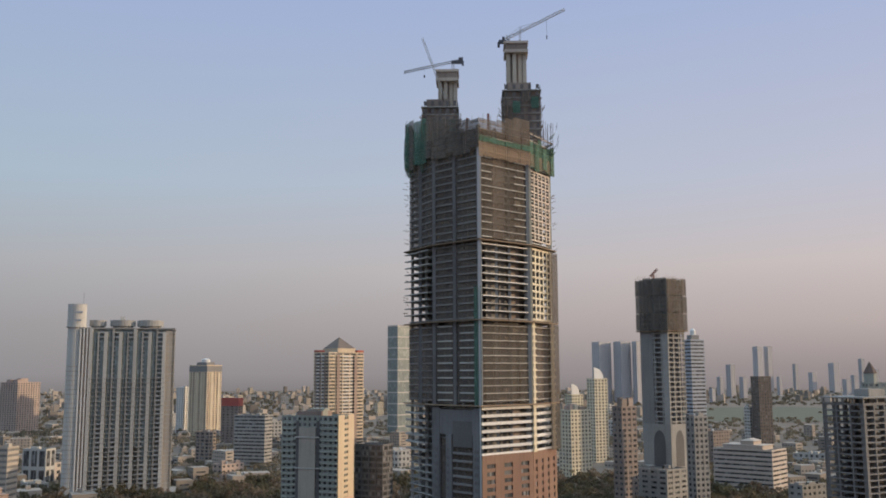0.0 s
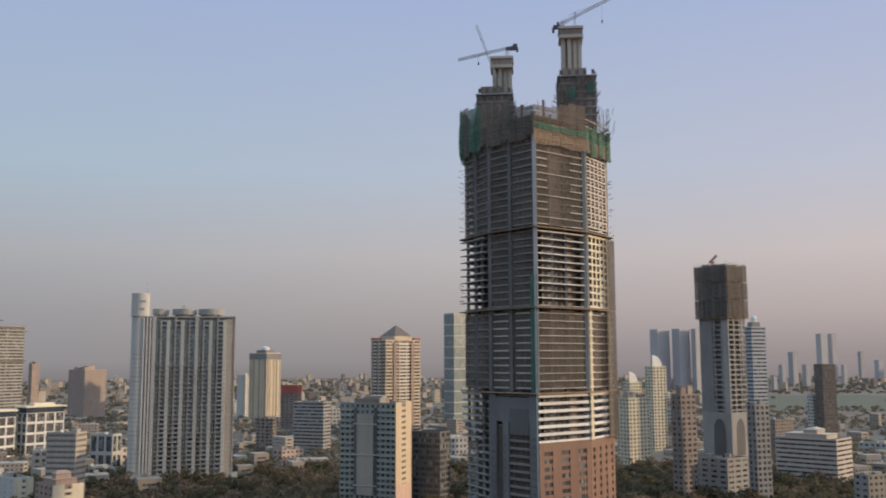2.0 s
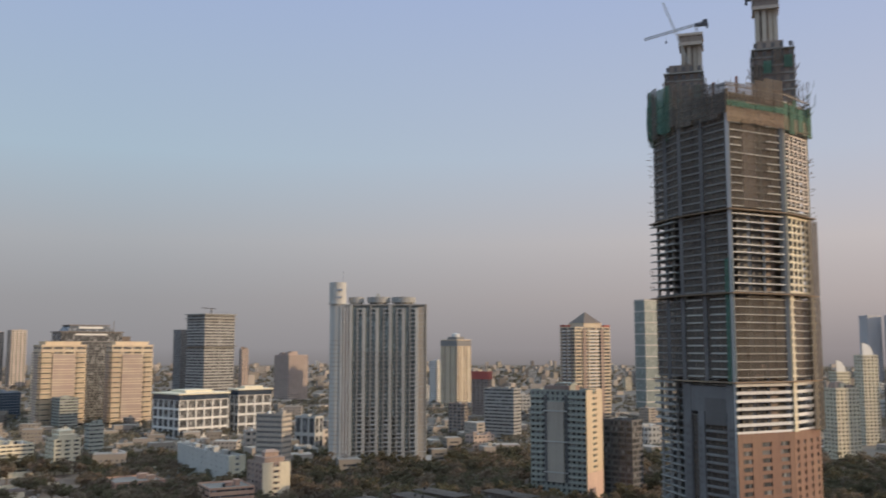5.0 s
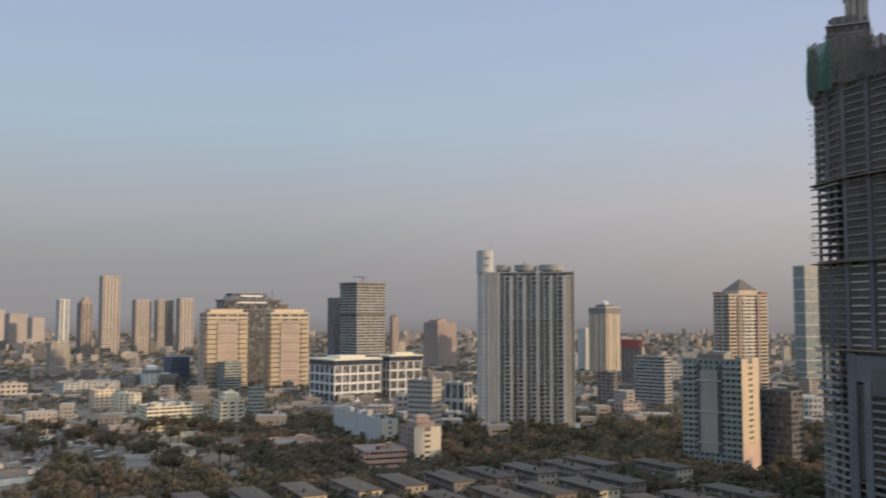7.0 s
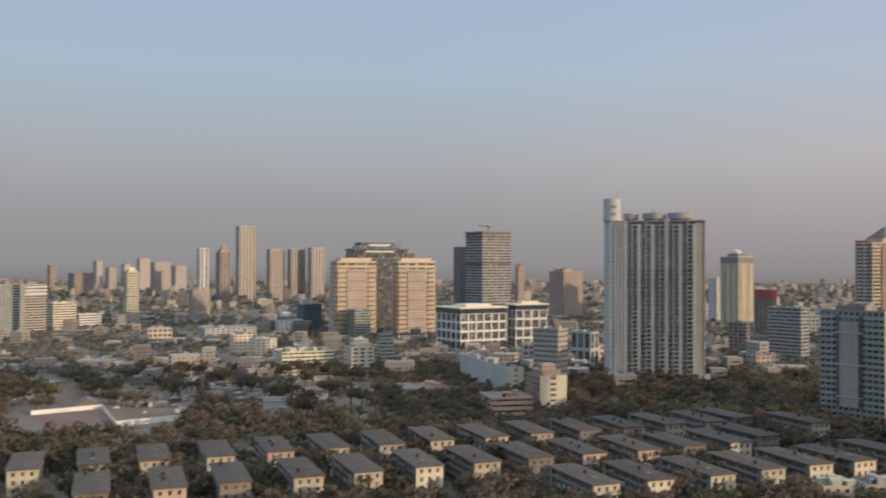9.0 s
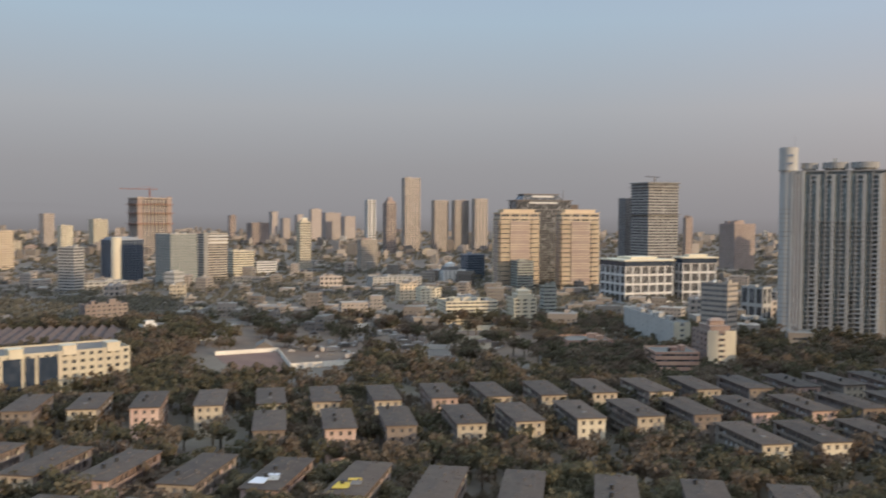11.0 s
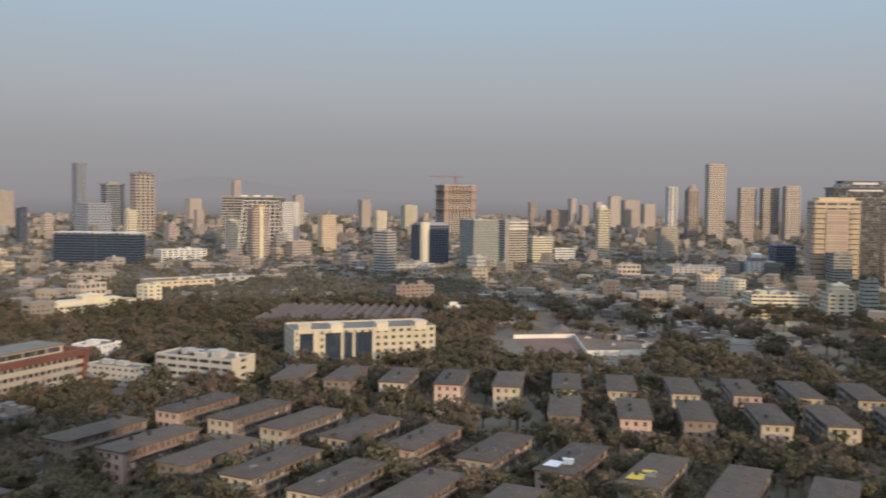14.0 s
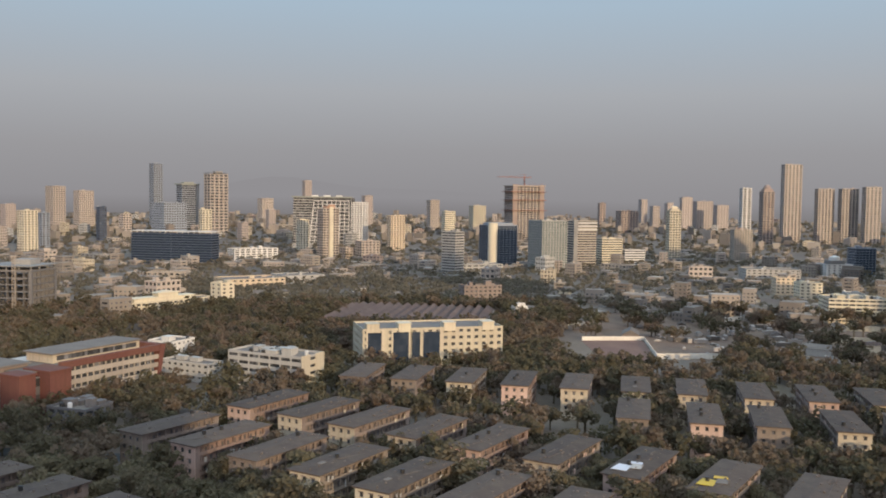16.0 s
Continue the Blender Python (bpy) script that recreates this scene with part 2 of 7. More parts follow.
def inset(ring, by):
    """The ring with its corners drawn towards the centre, each side moved in by about that much."""
    n, out = len(ring), []
    for i in range(n):
        a, b, c = Vector(ring[i - 1]), Vector(ring[i]), Vector(ring[(i + 1) % n])
        u, w = (b - a).normalized(), (c - b).normalized()
        nu, nw = Vector((-u.y, u.x)), Vector((-w.y, w.x))
        k = (nu + nw) / (1 + nu.dot(nw))
        out.append(tuple(b + k * by))
    return out


def lattice_mast(s, p, q, half, step, r):
    """A square lattice boom from p to q."""
    p, q = Vector(p), Vector(q)
    a = (q - p).normalized()
    e = a.cross(Vector((0, 0, 1)) if abs(a.z) < 0.95 else Vector((1, 0, 0))).normalized()
    g = a.cross(e)
    cs = [(e + g) * half, (e - g) * half, (-e - g) * half, (-e + g) * half]
    for c in cs:
        s.bar(p + c, q + c, r)
    n = max(2, int((q - p).length / step))
    for i in range(n):
        u, w = p + (q - p) * (i / n), p + (q - p) * ((i + 1) / n)
        for j in range(4):
            s.bar(u + cs[j], w + cs[(j + 1) % 4], r * 0.6)


# ---- ground ----
g = Shape()
RINGS = (0, 60, 140, 260, 420, 640, 950, 1400, 2100, 3200, 4800, 7500, 12000)
for r0, r1 in zip(RINGS, RINGS[1:]):
    for i in range(64):
        a0, a1 = 2 * math.pi * i / 64, 2 * math.pi * (i + 1) / 64
        g.quad((r0 * math.cos(a0), r0 * math.sin(a0), 0), (r1 * math.cos(a0), r1 * math.sin(a0), 0), (r1 * math.cos(a1), r1 * math.sin(a1), 0), (r0 * math.cos(a1), r0 * math.sin(a1), 0))
GROUND = surface("dusty_ground", (0.165, 0.130, 0.098), var=0.35, patch=0.02, grain=0.25, rand=0, hue=0.04)
tagged(new("ground", g.mesh("ground", GROUND)), "dusty brown and green city ground", "ground", kind="structure")


# a glowing ring, its emission painted as haze, that closes the distance
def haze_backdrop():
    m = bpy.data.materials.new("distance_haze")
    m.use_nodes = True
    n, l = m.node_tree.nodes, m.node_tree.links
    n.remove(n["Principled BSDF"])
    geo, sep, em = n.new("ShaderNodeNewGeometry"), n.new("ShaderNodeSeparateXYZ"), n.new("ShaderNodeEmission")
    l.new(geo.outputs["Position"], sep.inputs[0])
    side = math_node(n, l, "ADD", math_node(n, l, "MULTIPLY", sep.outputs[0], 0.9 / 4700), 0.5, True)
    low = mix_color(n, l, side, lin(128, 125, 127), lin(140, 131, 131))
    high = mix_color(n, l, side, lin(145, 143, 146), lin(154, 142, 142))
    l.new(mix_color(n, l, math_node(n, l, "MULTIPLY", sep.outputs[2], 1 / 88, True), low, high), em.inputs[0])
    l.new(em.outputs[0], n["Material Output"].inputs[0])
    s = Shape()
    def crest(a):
        """A long low hill in the north-west, a haze-coloured crest of the glowing ring."""
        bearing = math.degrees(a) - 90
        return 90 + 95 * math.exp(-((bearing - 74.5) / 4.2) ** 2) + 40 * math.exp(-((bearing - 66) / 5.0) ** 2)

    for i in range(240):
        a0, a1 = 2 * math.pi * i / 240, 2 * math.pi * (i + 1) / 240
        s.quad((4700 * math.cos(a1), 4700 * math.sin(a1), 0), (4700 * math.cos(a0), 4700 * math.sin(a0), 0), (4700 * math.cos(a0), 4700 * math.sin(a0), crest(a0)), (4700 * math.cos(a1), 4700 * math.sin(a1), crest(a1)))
    ob = tagged(new("backdrop", s.mesh("backdrop", m)), "glowing backdrop coloured as pale haze at the city's edge", "backdrop", kind="structure")
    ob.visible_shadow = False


haze_backdrop()

# the unseen tower whose roof carries the camera
def viewpoint_tower():
    ob = thing("apartment_tower", "unseen tower under the viewpoint, shaped to shade the near colony", "building", 0, 0)
    # the wing is drawn out of view to throw shade on the colony
    part("shaft", Shape().prism([(-2, -40), (75, -40), (75, 64), (39, 64), (2.5, 2.2), (-2, 2.2)], 0, 87.6), PALE, ob)
    part("roof", Shape().prism([(-2.2, -40.2), (75.2, -40.2), (75.2, 64.2), (38.9, 64.2), (2.4, 2.4), (-2.2, 2.4)], 87.6, 88.0), FLATROOF, ob)
    part("lift_house", Shape().box(20, 44, -30, 8, 88.0, 97), PALE, ob)
    return ob


viewpoint_tower()

# ---- general buildings ----


def facade(w, d, h, n, span, bay, pier, proud):
    """The four outer walls as one shell with real window openings and reveals."""
    s, ids = Shape(), {}
    a, b, sh = w / 2, d / 2, h / n

    def vert(p):
        key = tuple(round(c, 3) for c in p)
        if key not in ids:
            ids[key] = len(s.v)
            s.v.append(key)
        return ids[key]

    zs = [0.0]
    for k in range(n):
        zs += [(k + span) * sh, (k + 0.95) * sh]
    zs.append(h + 1.0)
    sides = ((w, lambda t, z, q: (-a + t, -b + q, z)), (d, lambda t, z, q: (a - q, -b + t, z)), (w, lambda t, z, q: (a - t, b - q, z)), (d, lambda t, z, q: (-a + q, b - t, z)))
    for length, at in sides:
        nb = max(1, round(length / bay))
        hp = min(max(pier * length / nb / 2, 0.12), 0.45 * length / nb)
        ts = [0.0]
        for i in range(nb):
            ts += [i * length / nb + hp, (i + 1) * length / nb - hp]
        ts.append(length)
        for i in range(len(ts) - 1):
            for j in range(len(zs) - 1):
                t0, t1, z0, z1 = ts[i], ts[i + 1], zs[j], zs[j + 1]
                ring = ((t0, z0), (t1, z0), (t1, z1), (t0, z1))
                if i % 2 and j % 2:
                    for (ta, za), (tb, zb) in zip(ring, ring[1:] + ring[:1]):
                        s.f.append((vert(at(ta, za, 0)), vert(at(tb, zb, 0)), vert(at(tb, zb, proud)), vert(at(ta, za, proud))))
                else:
                    s.f.append(tuple(vert(at(t, z, 0)) for t, z in ring))
    outer, inner = ((-a, -b), (a, -b), (a, b), (-a, b)), ((-a + 0.3, -b + 0.3), (a - 0.3, -b + 0.3), (a - 0.3, b - 0.3), (-a + 0.3, b - 0.3))
    for i in range(4):
        j = (i + 1) % 4
        o0, o1, i0, i1 = outer[i], outer[j], inner[i], inner[j]
        s.f.append((vert((*o0, h + 1.0)), vert((*o1, h + 1.0)), vert((*i1, h + 1.0)), vert((*i0, h + 1.0))))
        s.f.append((vert((*i0, h + 1.0)), vert((*i1, h + 1.0)), vert((*i1, h)), vert((*i0, h))))
    return s


def block(name, label, x, y, rz, w, d, h, wall=CONCRETE, end=None, storey=3.2, bay=4.0, pier=0.4, span=0.4, proud=0.4, balcony=0.0, glass=GLASS, crown="parapet", group=""):
    """A building of w by d by h metres: a frame of bands and piers round recessed window rows, with a roof of one of several kinds."""
    ob = thing(name, label, "building", x, y, rz, group=group)
    rnd = random.Random(int(abs(x * 7 + y * 13 + h * 3)))
    n = max(1, round(h / storey))
    sh = h / n
    a, b = w / 2, d / 2
    part("wall", facade(w, d, h, n, span, bay, pier, proud), wall, ob)
    # the end towards the sun is coloured brighter to carry its light
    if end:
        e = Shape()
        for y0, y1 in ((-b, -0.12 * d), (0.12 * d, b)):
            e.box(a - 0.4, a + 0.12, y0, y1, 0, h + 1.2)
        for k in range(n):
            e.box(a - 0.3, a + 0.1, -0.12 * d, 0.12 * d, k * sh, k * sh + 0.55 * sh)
        part("end_wall", e, end, ob, "end wall with its sunlight put into brighter paint")
    if proud >= 1.2 and crown == "frame":
        me = Shape().box(-a + 0.2, a - 0.2, -b + 0.2, b - 0.2, 0.1, 0.5).mesh("floor_slab", wall)
        for k in range(1, n):
            part("floor_slab", me, wall, ob, place=(0, 0, k * sh))
        for i in range(1, 4):
            for j in range(1, 3):
                cx, cy = -a + 2 * a * i / 4, -b + 2 * b * j / 3
                part("column", Shape().box(cx - 0.5, cx + 0.5, cy - 0.5, cy + 0.5, 0, h), wall, ob)
    else:
        part("core", Shape().box(-a + proud + 0.08, a - proud - 0.08, -b + proud + 0.08, b - proud - 0.08, 0, h), ROOM_SHADE, ob, "solid core coloured dark as unlit rooms")
    if proud < 1.2:
        e0, e1 = a - proud + 0.02, b - proud + 0.02
        row = Shape()
        row.v = [(sx * e0, sy * e1, zz) for zz in (span * sh - 0.05, sh - 0.04 * sh) for sx, sy in ((-1, -1), (1, -1), (1, 1), (-1, 1))]
        row.f = [(i, (i + 1) % 4, 4 + (i + 1) % 4, 4 + i) for i in range(4)]
        if math.hypot(x, y) > 1220:
            rows = Shape()
            for k in range(n):
                rows.f += [tuple(len(rows.v) + i for i in f) for f in row.f]
                rows.v += [(vx, vy, vz + k * sh) for vx, vy, vz in row.v]
            part("glazing", rows, glass, ob)["kind"] = "stuff"
        else:
            me = row.mesh("ribbon_window", glass)
            for k in range(n):
                part("ribbon_window", me, glass, ob, place=(0, 0, k * sh))
    if balcony:
        bs = Shape()
        nx, ny = max(1, round(w / bay)), max(1, round(d / bay))
        for i in range(ny):
            c = -b + d * (i + 0.5) / ny
            if i % 2 == 0 or ny < 3:
                bs.box(a, a + balcony, c - 0.42 * d / ny, c + 0.42 * d / ny, 0.1, 0.28)
                bs.box(a + balcony - 0.12, a + balcony, c - 0.42 * d / ny, c + 0.42 * d / ny, 0.28, 1.15)
        for i in range(nx):
            c = -a + w * (i + 0.5) / nx
            bs.box(c - 0.42 * w / nx, c + 0.42 * w / nx, -b - balcony, -b, 0.1, 0.28)
            bs.box(c - 0.42 * w / nx, c + 0.42 * w / nx, -b - balcony, -b - balcony + 0.12, 0.28, 1.15)
        me = bs.mesh("balcony", wall)
        for k in range(1, n):
            part("balcony", me, wall, ob, place=(0, 0, k * sh))["kind"] = "stuff"
    part("roof", Shape().box(-a + 0.3, a - 0.3, -b + 0.3, b - 0.3, h + 0.02, h + 0.12), FLATROOF, ob)
    crown_on(ob, crown, rnd, a, b, h, wall, glass)
    return ob


def crown_on(ob, crown, rnd, a, b, h, wall, glass):
    if crown == "bayed":
        # a plain panel between two strips painted dark as slots, beams across it and a brown attic over the shaded
        # front
        panel = part("front_panel", Shape().box(-a * 0.36, a * 0.22, -b - 0.9, -b - 0.02, h * 0.2, h - 6), BEIGE, ob, "plain beige front panel")
        for c in (-0.43, 0.29):
            part("slot", Shape().box(a * (c - 0.055), a * (c + 0.055), -b - 0.16, -b - 0.01, h * 0.2, h - 2), ROOM_SHADE, ob, "dark strip painted as a recessed slot")
        for z in (0.28, 0.55, 0.82):
            part("beam", Shape().box(-a * 0.5, a * 0.36, -b - 1.2, -b - 0.92, h * z, h * z + 0.7), PALE, panel)
        for c0, c1 in ((-0.97, -0.55), (0.4, 0.97)):
            for k in range(int(h / 3.2) - 1):
                part("bay_balcony", Shape().box(a * c0, a * c1, -b - 0.85, -b - 0.02, 3.2 * k + 3.0, 3.2 * k + 3.9), GREYGREEN, ob)
        part("end_base", Shape().box(a + 0.12, a + 0.2, -b, b, 0, 19), PINK, ob, "pink painted foot of the end wall")
        part("attic", Shape().box(-a * 0.5, a * 0.4, -b + 0.6, b * 0.3, h + 0.02, h + 3.4), DUSTPINK, ob, "brown roof room")
        crown = "stumps"
    if crown in ("parapet", "clutter", "stumps"):
        for _ in range({"parapet": 2, "clutter": 9, "stumps": 4}[crown]):
            cx, cy = rnd.uniform(-0.65, 0.65) * a, rnd.uniform(-0.65, 0.65) * b
            if crown == "stumps":
                rx, ry, rh = rnd.uniform(0.2, 0.33) * a, rnd.uniform(0.2, 0.33) * b, rnd.uniform(2.5, 6.5)
            else:
                rx, ry, rh = min(rnd.uniform(1.2, 3), 0.3 * a), min(rnd.uniform(1.2, 3), 0.3 * b), rnd.uniform(1.5, 3.4)
            s = Shape().box(cx - rx, cx + rx, cy - ry, cy + ry, h + 0.1, h + rh)
            s.box(cx - rx - 0.2, cx + rx + 0.2, cy - ry - 0.2, cy + ry + 0.2, h + rh, h + rh + 0.25)
            part("stair_head", s, rnd.choice((BROWN, RUST, wall)) if crown == "stumps" else wall, ob)
        for _ in range({"parapet": 1, "clutter": 7, "stumps": 2}[crown]):
            cx, cy = rnd.uniform(-0.8, 0.8) * a, rnd.uniform(-0.8, 0.8) * b
            part("water_tank", Shape().drum(cx, cy, 0.9, h + 0.1, h + 1.9, 12).drum(cx, cy, 0.9, h + 1.9, h + 2.2, 12, 0.3), rnd.choice((TANK, BLACKTANK)), ob, "plastic water tank")
    elif crown == "redtop":
        part("attic", Shape().box(-a - 0.2, a + 0.2, -b - 0.2, b + 0.2, h + 0.02, h + 9).box(-a - 0.6, a + 0.6, -b - 0.6, b + 0.6, h + 9, h + 9.6), REDPAINT, ob, "red painted attic")
    elif crown == "pyramid":
        # raised strips whose darker pink paints the shade of recesses
        for c in (-0.62, 0.0, 0.62):
            part("recess_strip", Shape().box(a * c - 1.3, a * c + 1.3, -b - 1.5, -b - 1.32, 4, h - 2), DUSTPINK, ob, "pinkish strip coloured like a shaded recess")
        for c in (-0.5, 0.5):
            part("recess_strip", Shape().box(a + 1.32, a + 1.5, b * c - 2.2, b * c + 2.2, 4, h - 2), DUSTPINK, ob, "pinkish strip coloured like a shaded recess")
        me = Shape().box(a + 0.1, a + 1.9, -b * 0.28, b * 0.28, 0, 1.1).box(-a * 0.5, -a * 0.12, -b - 1.9, -b - 0.1, 0, 1.1).box(a * 0.12, a * 0.5, -b - 1.9, -b - 0.1, 0, 1.1).mesh("white_balcony", WHITE)
        for k in range(2, int(h / 4)):
            part("white_balcony", me, WHITE, ob, "white balcony front", place=(0, 0, k * 4.0))["kind"] = "stuff"
        r = min(min(a, b) * 1.0, 14)
        part("attic", Shape().box(-r, r, -r, r, h, h + 5).box(-r - 0.5, r + 0.5, -r - 0.5, r + 0.5, h + 5, h + 5.6), wall, ob)
        part("pyramid_roof", Shape().prism([(-r, -r), (r, -r), (r, r), (-r, r)], h + 5.6, h + 19, [(-0.4, -0.4), (0.4, -0.4), (0.4, 0.4), (-0.4, 0.4)]), UMBER, ob, "dark brown pyramid roof")
        part("corner_attic", Shape().box(-a, -a * 0.4, -b, -b * 0.65, h + 1.02, h + 3.6), REDPAINT, ob, "dark red corner attic")
        part("corner_attic", Shape().box(a * 0.4, a, b * 0.65, b, h + 1.02, h + 3.6), REDPAINT, ob, "dark red corner attic")
    elif crown == "cap":
        if h > 95 and a > 15:
            part("dark_top", Shape().box(-a - 0.15, a + 0.15, -b - 0.15, b + 0.15, h - 9, h - 1), DUSK, ob, "dark upper storeys")
            for c in (-0.9, -0.1, 0.5):
                part("white_strip", Shape().box(a * c - 1.6, a * c + 1.6, -b - 0.7, -b - 0.02, 0, h - 10), STAINCREAM, ob, "cream vertical wall strip")
            for c in (-0.4, 0.6):
                part("white_strip", Shape().box(a + 0.02, a + 0.7, b * c - 2, b * c + 2, 0, h - 10), STAINCREAM, ob, "cream vertical wall strip")
        part("attic", Shape().box(-a * 0.55, a * 0.55, -b * 0.55, b * 0.55, h, h + 5), DUSK, ob)
        part("round_cap", Shape().drum(0, 0, min(a, b) * 0.42, h + 5, h + 9, 18).drum(0, 0, min(a, b) * 0.42, h + 9, h + 11, 18, 1), WHITE, ob)
    elif crown == "dome":
        s = Shape().box(-a * 0.8, a * 0.8, -b * 0.8, b * 0.8, h, h + 6)
        for i in range(6):
            t0, t1 = i / 6 * 1.5, (i + 1) / 6 * 1.5
            s.drum(0, 0, a * 0.78 * math.cos(t0), h + 6 + 10 * math.sin(t0), h + 6 + 10 * math.sin(t1), 16, a * 0.78 * math.cos(t1))
        part("dome", s, wall, ob)
    elif crown == "overhang":
        part("top_slab", Shape().box(-a - 3, a + 3, -b - 3, b + 3, h + 1.02, h + 2.6), wall, ob)
        part("top_slab", Shape().box(-a - 3.4, a + 3.4, -b - 3.4, b + 3.4, h - 6, h - 4.8), wall, ob)
        part("ledge", Shape().box(-a - 4, a + 4, -b - 4, b + 4, h * 0.62, h * 0.62 + 1.2), DUSK, ob)
        s = Shape()
        for i in range(12):
            s.bar((a + 2, -b + 2 * b * i / 11, h + 2.6), (a + 2, -b + 2 * b * i / 11, h + rnd.uniform(4, 6.5)), 0.25)
        part("rebar_starters", s, DUSK, ob)["kind"] = "stuff"
        m = Shape()
        lattice_mast(m, (0, 0, h), (0, 0, h + 14), 0.8, 3, 0.3)
        lattice_mast(m, (-4, 12, h + 13), (8, -26, h + 13.5), 0.6, 3, 0.28)
        part("crane", m, DARKSTEEL, ob, "dark tower crane")
    elif crown == "corner":
        part("corner_cylinder", Shape().drum(a - 1, -b + 1, 6.5, 0, h + 4, 24), CREAM, ob, "tall pale gold corner cylinder")
        part("roof_screen", Shape().box(-a * 0.8, a * 0.7, -b * 0.8, b * 0.8, h + 0.1, h + 3.5), BLUEGREY, ob)
    elif crown == "fin":
        s = Shape()
        for i in range(10):
            t0, t1 = i / 10 * math.pi / 2, (i + 1) / 10 * math.pi / 2
            k = len(s.v)
            top0, top1 = h + 1 + 11 * math.cos(t0), h + 1 + 11 * math.cos(t1)
            y0, y1 = -b + 1.4 * b * math.sin(t0), -b + 1.4 * b * math.sin(t1)
            for xx in (a - 1.2, a - 0.3):
                s.v += [(xx, y0, h), (xx, y1, h), (xx, y1, top1), (xx, y0, top0)]
            s.f += [(k, k + 3, k + 2, k + 1), (k + 4, k + 5, k + 6, k + 7), (k + 3, k + 7, k + 6, k + 2)]
        part("roof_fin", s, WHITE, ob, "curved white roof fin")
    elif crown == "net":
        z0 = h - 33
        for u0, u1 in (((-a - 1.6, -b - 1.6), (a + 1.6, -b - 1.6)), ((a + 1.6, -b - 1.6), (a + 1.6, b + 1.6)), ((a + 1.6, b + 1.6), (-a - 1.6, b + 1.6)), ((-a - 1.6, b + 1.6), (-a - 1.6, -b - 1.6))):
            for i in range(4):
                for j in range(3):
                    e0, e1 = [(u0[0] + (u1[0] - u0[0]) * t, u0[1] + (u1[1] - u0[1]) * t) for t in (i / 4 + 0.005, (i + 1) / 4 - 0.005)]
                    top = z0 + 11.4 * (j + 1) - (0.2 if j < 2 else rnd.uniform(-1.2, 1.8))
                    part("safety_net", Shape().wall(e0, e1, rnd.uniform(0.06, 0.5), z0 + 11.4 * j + rnd.uniform(0, 0.5), top), NET_FINE if rnd.random() < 0.35 else NET_DARK, ob, "dark safety net over the top storeys")
        part("ledge", Shape().box(-a - 1.8, a + 1.8, -b - 1.8, b + 1.8, z0 - 0.6, z0), TIMBER, ob)
        sp = Shape()
        for i in range(14):
            cx = -a - 1.4 + (2 * a + 2.8) * i / 13
            sp.bar((cx, -b - 1.5, h), (cx, -b - 1.5, h + rnd.uniform(1.5, 3.5)), 0.1)
            sp.bar((a + 1.5, -b + 2 * b * i / 13, h), (a + 1.5, -b + 2 * b * i / 13, h + rnd.uniform(1.5, 3.5)), 0.1)
        part("scaffold_poles", sp, TIMBER, ob)
        m = Shape()
        lattice_mast(m, (-a * 0.5, 0, h), (-a * 0.5, 0, h + 5), 0.6, 1.5, 0.16)
        lattice_mast(m, (-a * 0.5 - 2.5, 0, h + 4), (-a * 0.5 + 4, -1, h + 8.5), 0.5, 1.2, 0.16)
        part("crane", m, RUSTSTEEL, ob, "short rusty derrick crane")
        arch = [(-4.5, 29), (4.5, 29)] + [(4.5 * math.cos(t * math.pi / 10), 44 + 8 * math.sin(t * math.pi / 10)) for t in range(11)]
        for side in (0, 1):
            s = Shape()
            s.v = [((a + 0.2, u, z) if side else (u + 2, -b - 0.2, z)) for u, z in arch] + [((a - 1.5, u, z) if side else (u + 2, -b + 1.5, z)) for u, z in arch]
            m = len(arch)
            s.f = [tuple(range(m))] + [(i, m + i, m + (i + 1) % m, (i + 1) % m) for i in range(m)]
            part("arch", s, ROOM_SHADE, ob, "tall arched plate painted dark as an opening")
            part("arch_wall", Shape().box(a - 0.6, a + 0.12, -b, b, 27, 56) if side else Shape().box(-a, a, -b - 0.14, -b + 0.6, 27, 56), CONCRETE, ob, "plain concrete wall round the arch")
        part("side_strip", Shape().box(a - 4.4, a + 0.08, -b - 0.1, -b + 0.5, 0, z0 - 0.7), CONCRETE, ob, "plain concrete corner strip")
        part("shear_wall", Shape().box(-a - 0.1, -a * 0.1, -b - 0.12, -b + 0.5, 0, z0 - 0.7), DUSK, ob, "dark concrete side wall")
    elif crown == "steps":
        part("upper_storey", Shape().box(-a * 0.75, a * 0.6, -b * 0.6, b * 0.8, h + 0.1, h + 3).box(-a * 0.78, a * 0.63, -b * 0.64, b * 0.83, h + 3, h + 3.4), wall, ob)
        part("upper_storey", Shape().box(-a * 0.2, a * 0.25, -b * 0.4, b * 0.6, h + 3.4, h + 6).prism([(-a * 0.25, -b * 0.45), (a * 0.3, -b * 0.45), (a * 0.3, b * 0.65), (-a * 0.25, b * 0.65)], h + 6, h + 7.6, [(0, -b * 0.2), (a * 0.05, -b * 0.2), (a * 0.05, b * 0.4), (0, b * 0.4)]), wall, ob)
    elif crown == "frame":
        s = Shape()
        for i in range(5):
            for j in range(4):
                s.box(-a + 0.1 + (2 * a - 1) * i / 4, -a + 0.9 + (2 * a - 1) * i / 4, -b + 0.1 + (2 * b - 1) * j / 3, -b + 0.9 + (2 * b - 1) * j / 3, h, h + 3.4)
        part("column_stubs", s, CONCRETE, ob)
        part("roof_slab", Shape().box(-a - 1.4, a + 1.0, -b - 1.4, b + 1.0, h + 3.4, h + 4.1), CONCRETE, ob)
